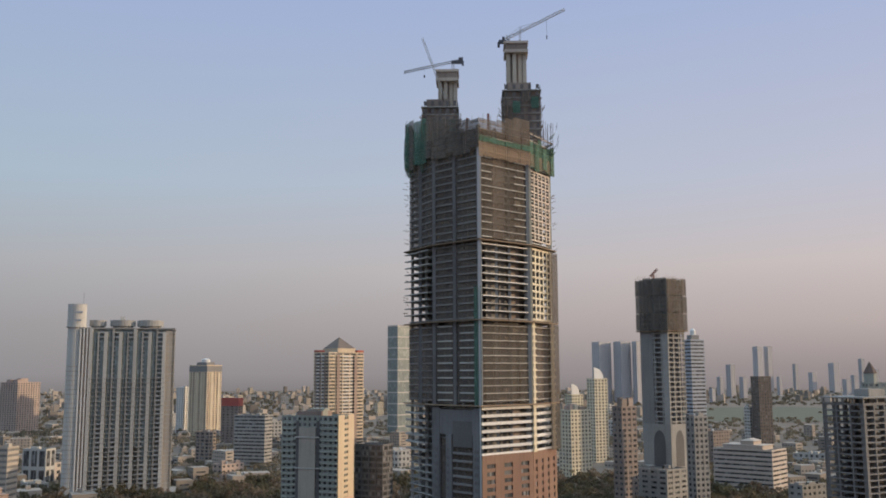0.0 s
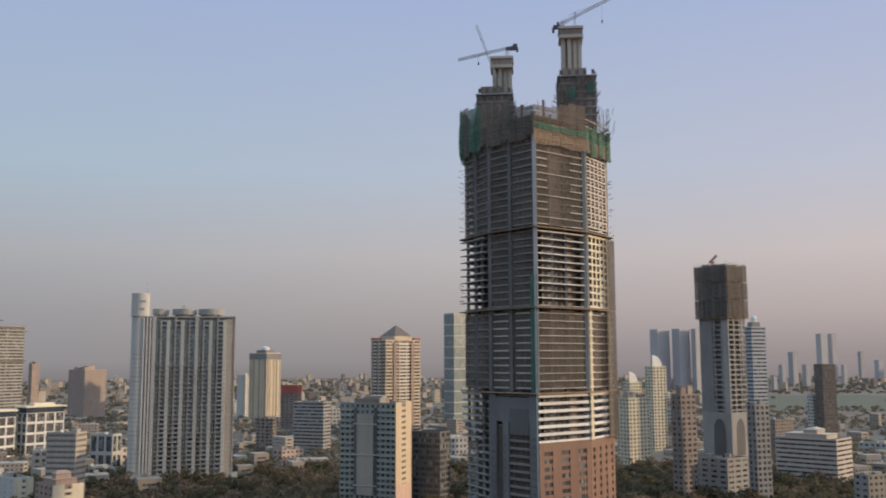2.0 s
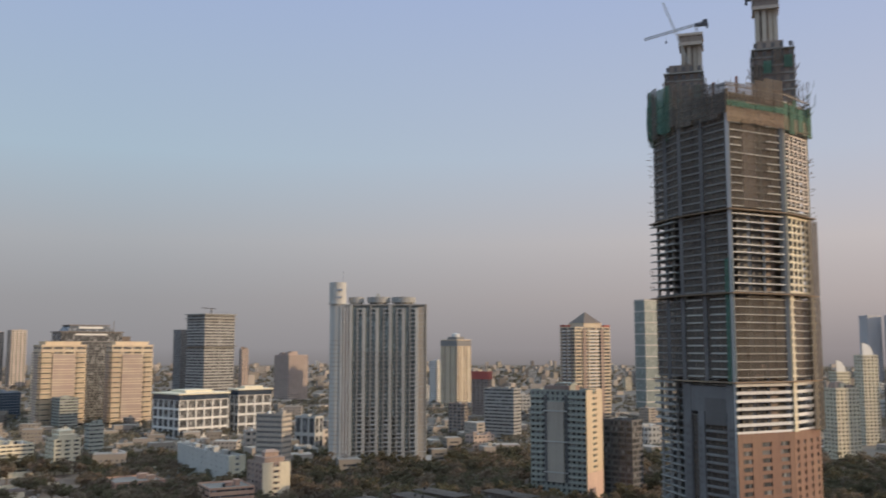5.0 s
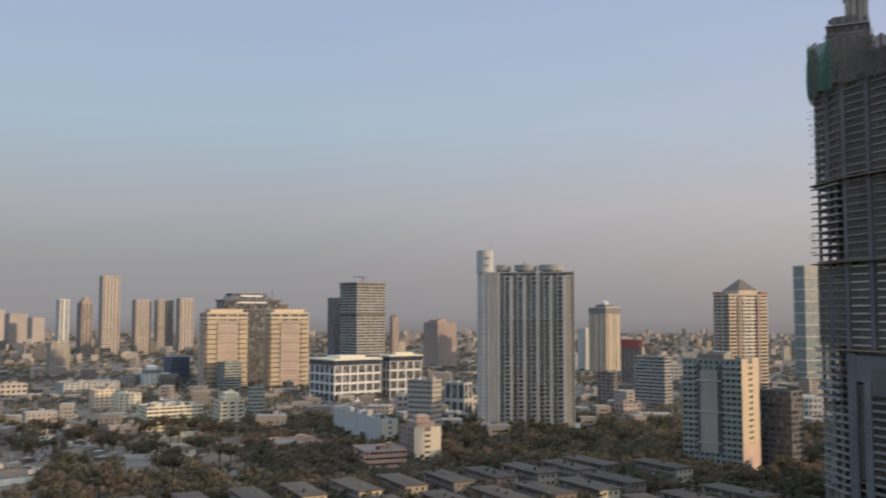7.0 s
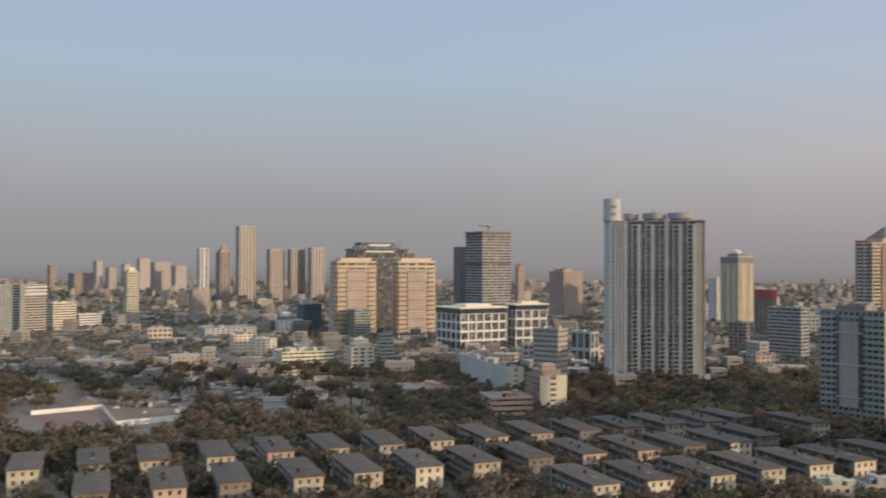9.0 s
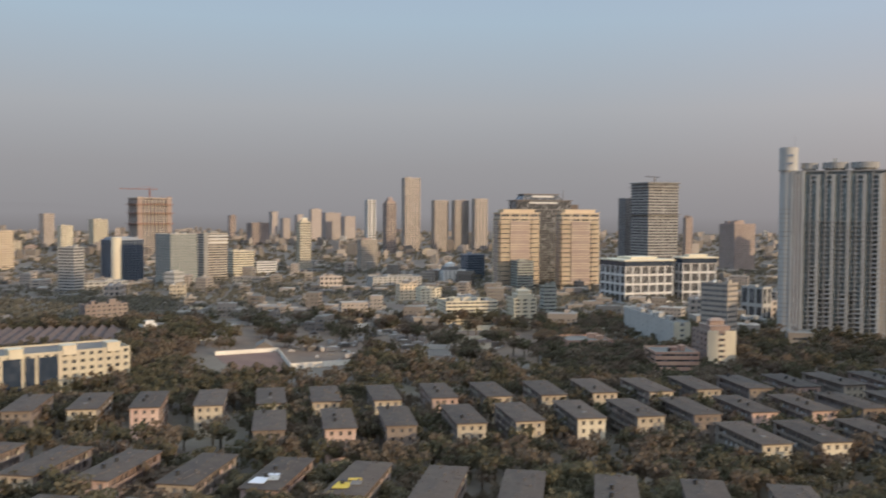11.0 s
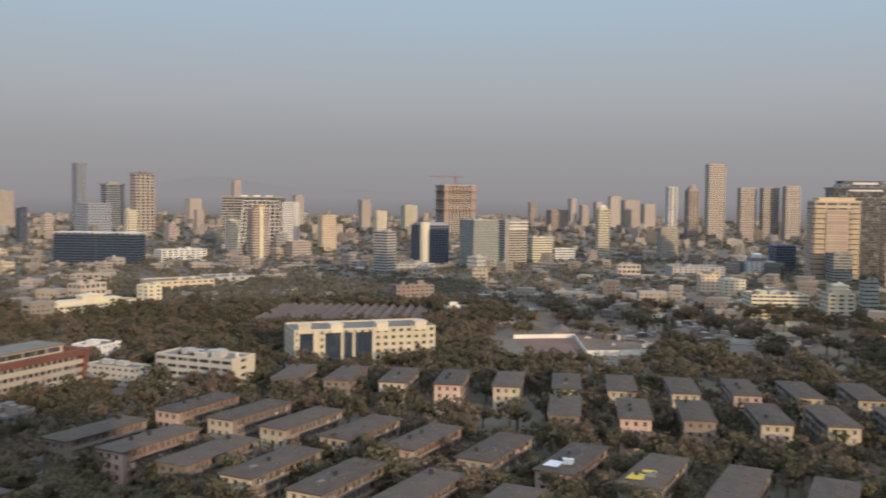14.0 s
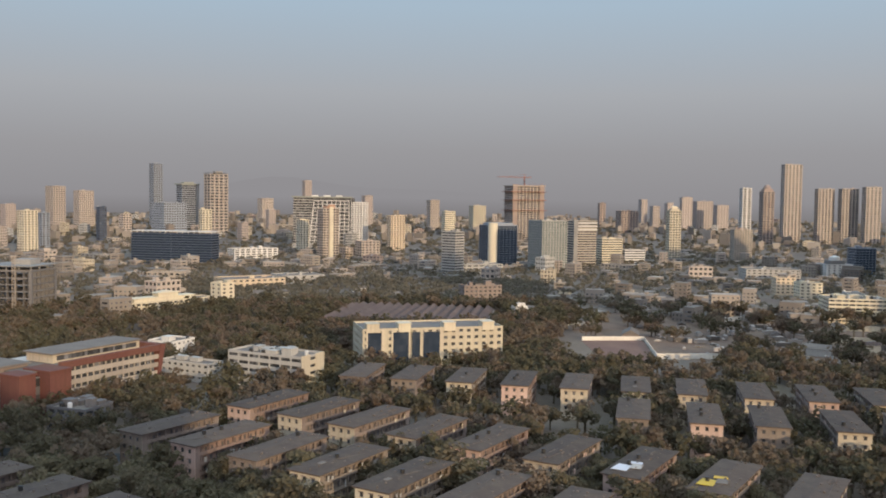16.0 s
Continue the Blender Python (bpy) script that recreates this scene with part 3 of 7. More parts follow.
        part("lift_core", Shape().box(-a * 0.1, a * 0.6, -b * 0.3, b * 0.5, h, h + 8), CONCRETE, ob)
    elif crown == "turret":
        cx, cy = -a + 4, -b + 4
        part("turret", Shape().drum(cx, cy, 4.2, h, h + 7, 8), wall, ob)
        part("turret_roof", Shape().drum(cx, cy, 4.6, h + 7, h + 15, 8, 0.15), TILE, ob, "pointed red brown turret roof")
    elif crown == "bays":
        n = round(h / 5.6) * 2
        zs = h / n
        for sign, axis in ((-1, 0), (1, 1)):
            strip = Shape().box(-a * 0.5, a * 0.5, -b - 1.5, -b - 1.2, 6, h - 9) if axis == 0 else Shape().box(a + 1.2, a + 1.5, -b * 0.5, b * 0.5, 6, h - 9)
            part("middle_bay", strip, RUST, ob, "brown glazed middle bay")
        band = Shape().box(-a * 0.56, a * 0.56, -b - 1.9, -b - 1.5, 0, 0.7).box(a + 1.5, a + 1.9, -b * 0.56, b * 0.56, 0, 0.7).mesh("bay_band", wall)
        tooth = Shape()
        for c0, c1 in ((-1.0, -0.6), (0.6, 1.0)):
            tooth.box(a * c0, a * c1, -b - 2.3, -b - 1.2, 0, 1.3).box(a + 1.2, a + 2.3, b * c0, b * c1, 0, 1.3)
        tm = tooth.mesh("corner_balcony", wall)
        for k in range(2, n - 2):
            if k % 4:
                part("bay_band", band, wall, ob, place=(0, 0, k * zs))
            part("corner_balcony", tm, wall, ob, place=(0, 0, k * zs))["kind"] = "stuff"
        part("cornice", Shape().box(-a - 0.6, a + 0.6, -b - 0.6, b + 0.6, h + 1.02, h + 2.2).box(-a * 0.8, a * 0.8, -b * 0.8, b * 0.8, h + 2.2, h + 5).box(-a * 0.85, a * 0.85, -b * 0.85, b * 0.85, h + 5, h + 5.8), wall, ob)
    elif crown == "glass":
        part("glass_attic", Shape().box(-a * 0.9, a * 0.9, -b * 0.85, b * 0.7, h, h + 12).prism([(-a * 0.9, -b * 0.7), (a * 0.9, -b * 0.7), (a * 0.9, b * 0.5), (-a * 0.9, b * 0.5)], h + 12, h + 20, [(-a * 0.7, -b * 0.6), (a * 0.7, -b * 0.6), (a * 0.7, b * 0.35), (-a * 0.7, b * 0.35)]), GLASS, ob, "stepped grey glass attic")
        part("roof_beam", Shape().box(a * 0.9, a * 0.95, -b * 0.5, b * 0.3, h + 8, h + 10).box(a * 0.7, a * 0.85, -b * 0.4, b * 0.2, h + 16, h + 18.5), WHITE, ob, "white roof beam")
        part("attic_rim", Shape().box(-a * 0.95, a * 0.95, -b * 0.9, b * 0.75, h + 11.6, h + 12.6).box(-a * 0.74, a * 0.74, -b * 0.64, b * 0.4, h + 19.6, h + 20.6), UMBER, ob, "dark roof rim")
        part("side_attic", Shape().box(-a * 0.5, a * 0.5, b * 0.72, b * 0.98, h + 0.2, h + 7), UMBER, ob)
        part("mast", Shape().bar((0, b * 0.6, h + 10), (0, b * 0.6, h + 26), 0.5), DUSK, ob)
    elif crown == "attic":
        part("attic_glass", Shape().box(-a - 0.2, a + 0.2, -b - 0.2, b + 0.2, h + 0.1, h + 5.2), GLASS_BLUE, ob, "dark blue glass attic band")
        part("roof_slab", Shape().box(-a - 1.6, a + 1.6, -b - 1.6, b + 1.6, h + 5.2, h + 6.6).box(-a * 0.6, a * 0.5, -b * 0.5, b * 0.6, h + 6.6, h + 9), CREAM, ob, "overhanging cream roof slab")
    elif crown == "bays2":
        for u in (-0.86, -0.42, 0.22, 0.78):
            part("stair_tower", Shape().box(a - 7, a + 0.7, u * b - 3.2, u * b + 3.2, h - 1, h + 3.2).box(a - 7.3, a + 1, u * b - 3.5, u * b + 3.5, h + 3.2, h + 3.6), CREAM, ob)
        for u0, u1 in ((-0.93, -0.74), (-0.58, -0.36), (-0.32, -0.2), (-0.16, 0.08)):
            part("glass_bay", Shape().box(a - 0.3, a + 0.35, u0 * b, u1 * b, 2.5, h - 1.2), GLASS_BLUE, ob, "dark blue glass bay")
            part("bay_frame", Shape().box(a, a + 0.55, u1 * b, u1 * b + 1.6, 0, h + 0.5).box(a, a + 0.55, u0 * b - 0.9, u0 * b, 0, h + 0.5), CREAM, ob)
    elif crown == "rim":
        s = Shape()
        nb = max(4, int(b / 4)) if b > a else max(4, int(a / 4))
        for i in range(nb + 1):
            if b > a:
                s.box(a - 1.2, a - 0.2, -b + (2 * b - 1) * i / nb, -b + (2 * b - 1) * i / nb + 0.8, h + 1, h + 3)
            else:
                s.box(-a + (2 * a - 1) * i / nb, -a + (2 * a - 1) * i / nb + 0.8, -b + 0.2, -b + 1.2, h + 1, h + 3)
        s.box(-a, a, -b, b, h + 3, h + 3.9)
        part("roof_rim", s, WHITE, ob, "white roof rim on short posts")
    elif crown == "arched":
        part("front_strip", Shape().box(a + 0.02, a + 2.0, -b * 0.22, b * 0.22, 0, h + 3), CREAM, ob, "tall cream front strip")
        part("arch_head", Shape().box(a + 0.02, a + 2.2, -b * 0.4, b * 0.4, h + 3, h + 6).box(-a * 0.6, a, -b * 0.5, b * 0.5, h + 0.2, h + 4), SALMON, ob, "salmon arched head")
    elif crown == "slab_top":
        part("roof_slab", Shape().box(-a - 3, a + 3, -b - 3, b + 3, h + 1.02, h + 4).box(-a * 0.6, a * 0.6, -b * 0.6, b * 0.6, h + 4, h + 8), GREYGREEN, ob, "overhanging grey green roof slab")
        part("side_fin", Shape().box(-a, a + 1.5, b - 6, b + 1.5, 0, h + 1), CONCRETE, ob)
    elif crown == "white_top":
        for k in range(3):
            part("top_storey", Shape().box(a * 0.2, a + 0.9, -b * 0.6, b + 0.9, h - 12 + 4.4 * k, h - 10 + 4.4 * k), WHITE, ob, "white upper storey band")
        part("stair_shaft", Shape().box(a - 1, a + 1.2, -b - 0.4, -b * 0.66, 0, h + 2), CONCRETE, ob)
        part("stair_head", Shape().box(-a * 0.3, a * 0.5, -b * 0.3, b * 0.4, h + 0.2, h + 4), CONCRETE, ob)
    elif crown == "crane":
        m = Shape()
        lattice_mast(m, (0, 0, h), (0, 0, h + 22), 1.0, 3, 0.35)
        lattice_mast(m, (8, 14, h + 20), (-30, -52, h + 21), 0.9, 4, 0.35)
        m.bar((0, 0, h + 27), (-18, -32, h + 21), 0.25).bar((0, 0, h + 27), (8, 14, h + 20), 0.25).bar((0, 0, h + 20), (0, 0, h + 27), 0.4)
        part("crane", m, RUSTSTEEL, ob, "orange brown tower crane")
        for u in (-0.86, 0.86):
            part("side_pylon", Shape().box(a, a + 1.6, b * u - 5.5, b * u + 5.5, 0, h + 4), RUST, ob, "pinkish side pylon")
        for z in (h - 12, h - 30, h - 52):
            part("working_ledge", Shape().box(-a - 3.5, a + 4.5, -b - 5, b + 5, z, z + 0.9), RUSTSTEEL, ob)
        bare = Shape()
        for i in range(16):
            bare.bar((a, -b + 2 * b * i / 15, h), (a, -b + 2 * b * i / 15, h + rnd.uniform(3, 7)), 0.3)
        part("bare_poles", bare, RUSTSTEEL, ob)["kind"] = "stuff"
        part("top_frame", Shape().box(-a - 2, a + 2, -b - 2, b + 2, h + 1.02, h + 2.2).box(-a - 1.5, a + 1.5, -b - 1.5, b + 1.5, h - 9, h - 8), wall, ob)


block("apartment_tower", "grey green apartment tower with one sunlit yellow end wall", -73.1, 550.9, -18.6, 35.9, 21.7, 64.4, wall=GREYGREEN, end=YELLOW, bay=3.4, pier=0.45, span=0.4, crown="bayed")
block("office_building", "dark unfinished block beside the yellow ended tower", -41.8, 568.6, -26.3, 19.4, 12.1, 46.4, wall=SOOT_SHADE, bay=5, pier=0.12, span=0.3, crown="plain")
block("apartment_tower", "cream banded apartment tower with a dark pyramid roof", -124.9, 1121.1, -43.0, 27.3, 54.6, 112.5, wall=YELLOW, bay=11, pier=0.14, span=0.4, storey=4.0, balcony=1.3, crown="pyramid")
block("office_building", "tall slab tower with pale fins and green glass", -58.6, 1318.4, -42.2, 20.3, 35.3, 153.9, wall=PALE, bay=30, pier=0.03, span=0.06, storey=16, glass=GLASS_GREEN, crown="plain")
block("apartment_tower", "cream and dark apartment tower with a round cap", -350.4, 1379.3, -30.8, 35.8, 29.6, 100.1, wall=YELLOW, bay=6, pier=0.3, span=0.36, crown="cap")
block("apartment_tower", "slim white apartment tower with a dark top", -390.5, 1405.2, -24.5, 12.8, 11.5, 67.4, wall=WHITE, bay=5, pier=0.4, span=0.4)
block("office_building", "grey office block with ribbon windows and a lit end", -180.8, 896.6, -19.3, 33.1, 14.6, 49.3, wall=CONCRETE, bay=40, pier=0.02, span=0.5)
block("low_rise", "grey brown block with a red painted attic", -254.3, 1132.2, -17.7, 23.0, 10.7, 50.2, wall=BROWN, bay=6, pier=0.5, span=0.5, crown="redtop")
block("low_rise", "brown concrete block with open floors", -229.4, 911.6, -26.1, 16.6, 10.3, 33.0, wall=BROWN, bay=5, pier=0.3, span=0.35)
block("unfinished_tower", "concrete tower under construction wrapped in dark netting at the top", 145.5, 616.9, -48.6, 21.6, 18.5, 149.2, wall=CONCRETE, bay=5.5, pier=0.16, span=0.22, proud=1.6, crown="net")
block("apartment_tower", "grey glass tower with white bands", 223.1, 829.8, -64.9, 11.4, 15.2, 116.5, wall=BLUEGREY, bay=40, pier=0.02, span=0.5, crown="cap")
block("apartment_tower", "grey apartment block beside the unfinished tower", 155.1, 575.8, -64.9, 7.8, 10.5, 61.7, wall=CONCRETE, bay=3.5, pier=0.4, span=0.4)
block("apartment_tower", "dark apartment block with a stepped roof", 113.1, 586.7, -55.8, 8.3, 12.8, 67.5, wall=BROWN, bay=4, pier=0.4, span=0.45, crown="stumps")
block("office_building", "concrete podium with vaulted arches", 137.0, 601.1, -48.3, 26.5, 21.8, 28.4, wall=CONCRETE, bay=7, pier=0.35, span=0.5)
block("apartment_tower", "slender cream tower with a curved roof fin", 155.9, 947.4, -59.2, 12.3, 16.9, 81.7, wall=CREAM, bay=4, pier=0.45, span=0.35, crown="fin")
block("apartment_tower", "cream apartment block with setbacks", 115.7, 826.2, -52.7, 15.3, 25.1, 55.8, wall=CREAM, bay=4, pier=0.45, span=0.4, crown="stumps")
block("apartment_tower", "narrow cream tower with a sharp roof fin", 139.7, 999.8, -52.8, 10.1, 16.9, 64.8, wall=CREAM, bay=4, pier=0.4, span=0.4, crown="fin")
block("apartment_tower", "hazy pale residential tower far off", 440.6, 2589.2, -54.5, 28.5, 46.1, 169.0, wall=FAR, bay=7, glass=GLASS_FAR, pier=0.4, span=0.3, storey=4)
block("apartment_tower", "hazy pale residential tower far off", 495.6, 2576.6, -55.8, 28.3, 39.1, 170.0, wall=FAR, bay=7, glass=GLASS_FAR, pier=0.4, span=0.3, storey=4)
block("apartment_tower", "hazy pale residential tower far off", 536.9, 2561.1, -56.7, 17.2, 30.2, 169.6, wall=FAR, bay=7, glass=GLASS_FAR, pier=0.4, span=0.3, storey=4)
block("office_building", "dark brown slab tower with rounded corner", 324.6, 956.0, -68.6, 12.0, 15.7, 83.2, wall=UMBER, bay=3, pier=0.5, span=0.3, crown="plain")
block("apartment_tower", "narrow pale block with balconies beside a dark tower", 314.0, 965.2, -63.1, 7.8, 6.2, 52.3, wall=PALE, bay=4, pier=0.35, span=0.5)
block("office_building", "stepped concrete office block with long terraces", 219.1, 675.8, -41.2, 43.1, 26.3, 34.4, wall=SAND, bay=50, pier=0.02, span=0.55, crown="steps")
block("unfinished_tower", "open concrete building frame under construction", 220.8, 493.7, -59.1, 24.3, 33.9, 72.3, wall=DUSK, bay=8, pier=0.1, span=0.11, proud=2.5, crown="frame")
block("apartment_tower", "grey tower with a pointed turret roof", 293.3, 624.2, -84.4, 7.6, 25.3, 80.9, wall=GREYGREEN, bay=4, pier=0.5, span=0.5, crown="turret")
block("low_rise", "low dark block behind the stepped offices", 250.0, 881.6, -56.0, 24.7, 22.0, 34.1, wall=BROWN, bay=4, pier=0.5, span=0.5)
block("low_rise", "low concrete block among trees", 204.1, 532.8, -60.7, 9.7, 19.4, 26.3, wall=CONCRETE, bay=4, pier=0.5, span=0.5)
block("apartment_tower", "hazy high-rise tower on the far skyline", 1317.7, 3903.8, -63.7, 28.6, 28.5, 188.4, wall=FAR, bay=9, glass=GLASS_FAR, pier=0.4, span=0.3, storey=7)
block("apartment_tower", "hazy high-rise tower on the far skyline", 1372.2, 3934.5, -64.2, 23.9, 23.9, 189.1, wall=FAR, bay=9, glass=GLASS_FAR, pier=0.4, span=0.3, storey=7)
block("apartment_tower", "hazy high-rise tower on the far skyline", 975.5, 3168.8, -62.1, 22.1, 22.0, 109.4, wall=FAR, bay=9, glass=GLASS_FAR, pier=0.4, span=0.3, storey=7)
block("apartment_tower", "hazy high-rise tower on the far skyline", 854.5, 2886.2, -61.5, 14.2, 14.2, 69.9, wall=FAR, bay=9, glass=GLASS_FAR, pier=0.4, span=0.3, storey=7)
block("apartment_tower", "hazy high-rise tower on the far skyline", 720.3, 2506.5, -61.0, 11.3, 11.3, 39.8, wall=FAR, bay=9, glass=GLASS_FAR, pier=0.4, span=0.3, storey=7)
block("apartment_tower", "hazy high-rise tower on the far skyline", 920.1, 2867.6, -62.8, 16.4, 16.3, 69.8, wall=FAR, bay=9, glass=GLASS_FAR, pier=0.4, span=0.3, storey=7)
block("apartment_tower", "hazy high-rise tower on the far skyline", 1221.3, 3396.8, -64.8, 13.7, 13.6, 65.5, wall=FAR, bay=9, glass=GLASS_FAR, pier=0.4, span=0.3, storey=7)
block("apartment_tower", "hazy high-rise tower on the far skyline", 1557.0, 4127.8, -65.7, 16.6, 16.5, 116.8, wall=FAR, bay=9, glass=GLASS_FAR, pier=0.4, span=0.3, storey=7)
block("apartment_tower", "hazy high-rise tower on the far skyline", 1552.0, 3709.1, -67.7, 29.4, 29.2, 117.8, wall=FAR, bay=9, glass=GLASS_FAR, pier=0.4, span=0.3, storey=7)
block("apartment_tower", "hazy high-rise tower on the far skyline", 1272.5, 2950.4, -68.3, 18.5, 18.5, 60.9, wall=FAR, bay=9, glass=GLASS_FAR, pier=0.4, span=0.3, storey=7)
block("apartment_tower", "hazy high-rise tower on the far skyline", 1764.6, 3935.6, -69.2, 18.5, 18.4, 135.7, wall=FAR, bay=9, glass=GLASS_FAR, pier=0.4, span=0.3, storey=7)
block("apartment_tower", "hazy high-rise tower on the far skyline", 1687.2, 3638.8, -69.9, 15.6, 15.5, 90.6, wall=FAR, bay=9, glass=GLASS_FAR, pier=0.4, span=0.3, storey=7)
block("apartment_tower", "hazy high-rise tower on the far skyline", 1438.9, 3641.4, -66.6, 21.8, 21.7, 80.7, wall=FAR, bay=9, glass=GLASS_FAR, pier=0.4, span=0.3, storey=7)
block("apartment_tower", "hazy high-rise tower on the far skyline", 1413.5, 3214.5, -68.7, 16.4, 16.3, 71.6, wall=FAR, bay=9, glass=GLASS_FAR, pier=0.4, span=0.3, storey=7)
block("apartment_tower", "golden apartment tower with stacked balconies", -685.4, 896.7, -33.7, 27.2, 48.4, 90.1, wall=YELLOW, bay=12, pier=0.16, span=0.5, storey=5.6, balcony=1.2, crown="bays")
block("apartment_tower", "golden apartment tower with stacked balconies", -628.9, 945.1, -37.4, 21.6, 46.6, 90.2, wall=YELLOW, bay=12, pier=0.16, span=0.5, storey=5.6, balcony=1.2, crown="bays")
block("office_building", "dark glass office tower with a stepped glass roof", -715.2, 991.7, -34.3, 36.4, 95.4, 95.8, wall=DUSK, bay=4, pier=0.06, span=0.1, glass=GLASS, crown="glass")
block("office_building", "small grey green block between the golden towers", -658.8, 874.3, -32.7, 24.0, 20.0, 34.8, wall=GREYGREEN, bay=30, pier=0.02, span=0.5)
block("unfinished_tower", "unfinished office tower with bare floor slabs and dark side", -845.7, 1521.8, -25.6, 55.1, 64.3, 146.1, wall=CONCRETE, bay=40, pier=0.02, span=0.38, storey=5.2, crown="overhang")
block("unfinished_tower", "dark tower shell beside the unfinished office tower", -927.5, 1559.2, -14.2, 18.5, 21.6, 120.9, wall=DUSK, bay=6, pier=0.4, span=0.4, crown="plain")
block("office_building", "office block with a white frame and blue attic", -496.4, 856.5, -27.3, 49.3, 57.2, 37.6, wall=WHITE, bay=9, pier=0.17, span=0.17, storey=9.0, proud=0.9, crown="attic")
block("office_building", "office block with a white frame and blue attic", -450.2, 897.6, -34.6, 18.1, 38.6, 40.3, wall=WHITE, bay=9, pier=0.17, span=0.17, storey=9.0, proud=0.9, crown="attic")
block("low_rise", "white portal framed hall with a dark glass front", -321.6, 752.0, -12.2, 21.2, 12.1, 30.0, wall=PALE, bay=8, pier=0.3, span=0.15, storey=12)
block("apartment_tower", "brown stepped apartment block with strip windows", -255.8, 542.6, -5.2, 18.7, 12.0, 47.6, wall=BEIGE, bay=30, pier=0.03, span=0.5, glass=GLASS_MUTED)
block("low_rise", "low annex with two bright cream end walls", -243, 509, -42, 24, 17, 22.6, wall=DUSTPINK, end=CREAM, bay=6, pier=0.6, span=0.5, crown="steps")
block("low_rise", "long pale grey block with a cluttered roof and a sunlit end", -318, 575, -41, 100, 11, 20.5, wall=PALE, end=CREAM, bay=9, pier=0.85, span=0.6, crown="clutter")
block("low_rise", "two storey salmon building with long shaded galleries", -255.4, 481.0, -46.1, 26.2, 24.9, 12.5, wall=SALMON, bay=30, pier=0.02, span=0.6)
block("low_rise", "single storey arcaded salmon building", -327.6, 501.5, -40.9, 28.4, 29.2, 10.3, wall=SALMON, bay=4, pier=0.45, span=0.35)
block("office_building", "cream institution block with long ribbon windows", -498.5, 586.0, -33.3, 29.4, 43.4, 18.0, wall=CREAM, bay=5, pier=0.12, span=0.5, crown="clutter")
block("low_rise", "pale hall with a flat roof", -777.4, 779.2, -28.8, 31.2, 59.4, 15.1, wall=PALE, bay=6, pier=0.5, span=0.5)
block("low_rise", "small bright yellow block", -674.5, 694.6, -25.5, 13.9, 18.8, 15.9, wall=YELLOW, bay=5, pier=0.5, span=0.5)
block("low_rise", "cream block with a tall stair tower", -635.0, 685.5, -26.8, 16.8, 21.2, 14.7, wall=CREAM, bay=5, pier=0.5, span=0.5)
block("low_rise", "yellow block with stepped terraces beneath the golden towers", -454.2, 602.6, -32.5, 17.6, 19.4, 21.8, wall=CREAM, bay=6, pier=0.4, span=0.5, crown="steps")
block("low_rise", "grey green block with strip windows", -479.7, 675.2, -34.3, 10.3, 12.2, 26.0, wall=GREYGREEN, bay=30, pier=0.04, span=0.55)
block("office_building", "dark blue glass office cube", -828.2, 985.0, -24.6, 24.3, 25.9, 33.4, wall=BLUEGREY, bay=4, pier=0.06, span=0.1, glass=GLASS_BLUE)
block("low_rise", "white domed hall with curved wings", -818.0, 926.1, -23.1, 30.5, 33.1, 14.9, wall=WHITE, bay=7, pier=0.6, span=0.5, crown="cap")
block("office_building", "cream block with sunlit walls and blue glass bays", -452.8, 208.1, -10.7, 30.1, 76.0, 21.1, wall=CREAM, bay=4.2, pier=0.5, span=0.48, storey=3.7, crown="bays2")
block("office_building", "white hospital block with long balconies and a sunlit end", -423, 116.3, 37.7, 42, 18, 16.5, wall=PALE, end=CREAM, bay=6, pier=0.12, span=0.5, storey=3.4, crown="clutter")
block("low_rise", "low white link block beside the hospital", -458, 84, 37.7, 30, 11, 8.5, wall=PALE, bay=4, pier=0.5, span=0.55)
block("low_rise", "white wing with small square windows", -522.1, 84.8, 40.7, 17.0, 18.3, 9.8, wall=WHITE, bay=4, pier=0.55, span=0.6)
block("low_rise", "dark two storey block with a white water tank", -376.8, 27.0, 45.7, 17.7, 15.9, 8.5, wall=SOOT_SHADE, bay=5, pier=0.3, span=0.4, crown="clutter")
block("unfinished_tower", "concrete frame of a building site with bare columns", -740.3, 12.6, 58.3, 38, 34, 33.8, wall=DUSK, bay=6, pier=0.07, span=0.09, proud=2.5, storey=5, crown="frame")
block("low_rise", "long golden institution wing with many windows", -706, 110, 115.3, 76, 15, 11.5, wall=CREAM, bay=4.5, pier=0.35, span=0.4, crown="steps")
block("low_rise", "tall golden end block of the institution", -727, 157, 115.3, 13, 13, 21, wall=CREAM, bay=6, pier=0.6, span=0.5)
block("low_rise", "golden flat roofed institution block", -877.4, 215.2, 7.6, 33.8, 59.0, 11.0, wall=YELLOW, bay=6, pier=0.5, span=0.5)
block("low_rise", "grey hall with a white end", -940.9, 282.0, 4.2, 34.3, 46.5, 7.5, wall=PALE, bay=9, pier=0.7, span=0.5)
block("office_building", "long dark blue glass office block with a white roof line", -1236.3, 205.5, 53.4, 112.5, 21.9, 39.1, wall=NAVY, bay=60, pier=0.01, span=0.2, glass=GLASS_BLUE, crown="rim")
block("office_building", "white block with a concrete grid front", -1287.3, 320.2, 12.1, 23.6, 66.4, 15.6, wall=WHITE, bay=8, pier=0.3, span=0.4)
block("apartment_tower", "blue grey glass tower in haze", -2589.3, 380.6, 19.8, 24.7, 26.3, 171.3, wall=BLUEGREY, bay=6, pier=0.4, span=0.38, storey=5)
block("apartment_tower", "blue grey glass tower in haze", -2286.2, 409.0, 18.2, 27.9, 43.2, 112.4, wall=BLUEGREY, bay=30, pier=0.04, span=0.3, storey=5, crown="slab_top")
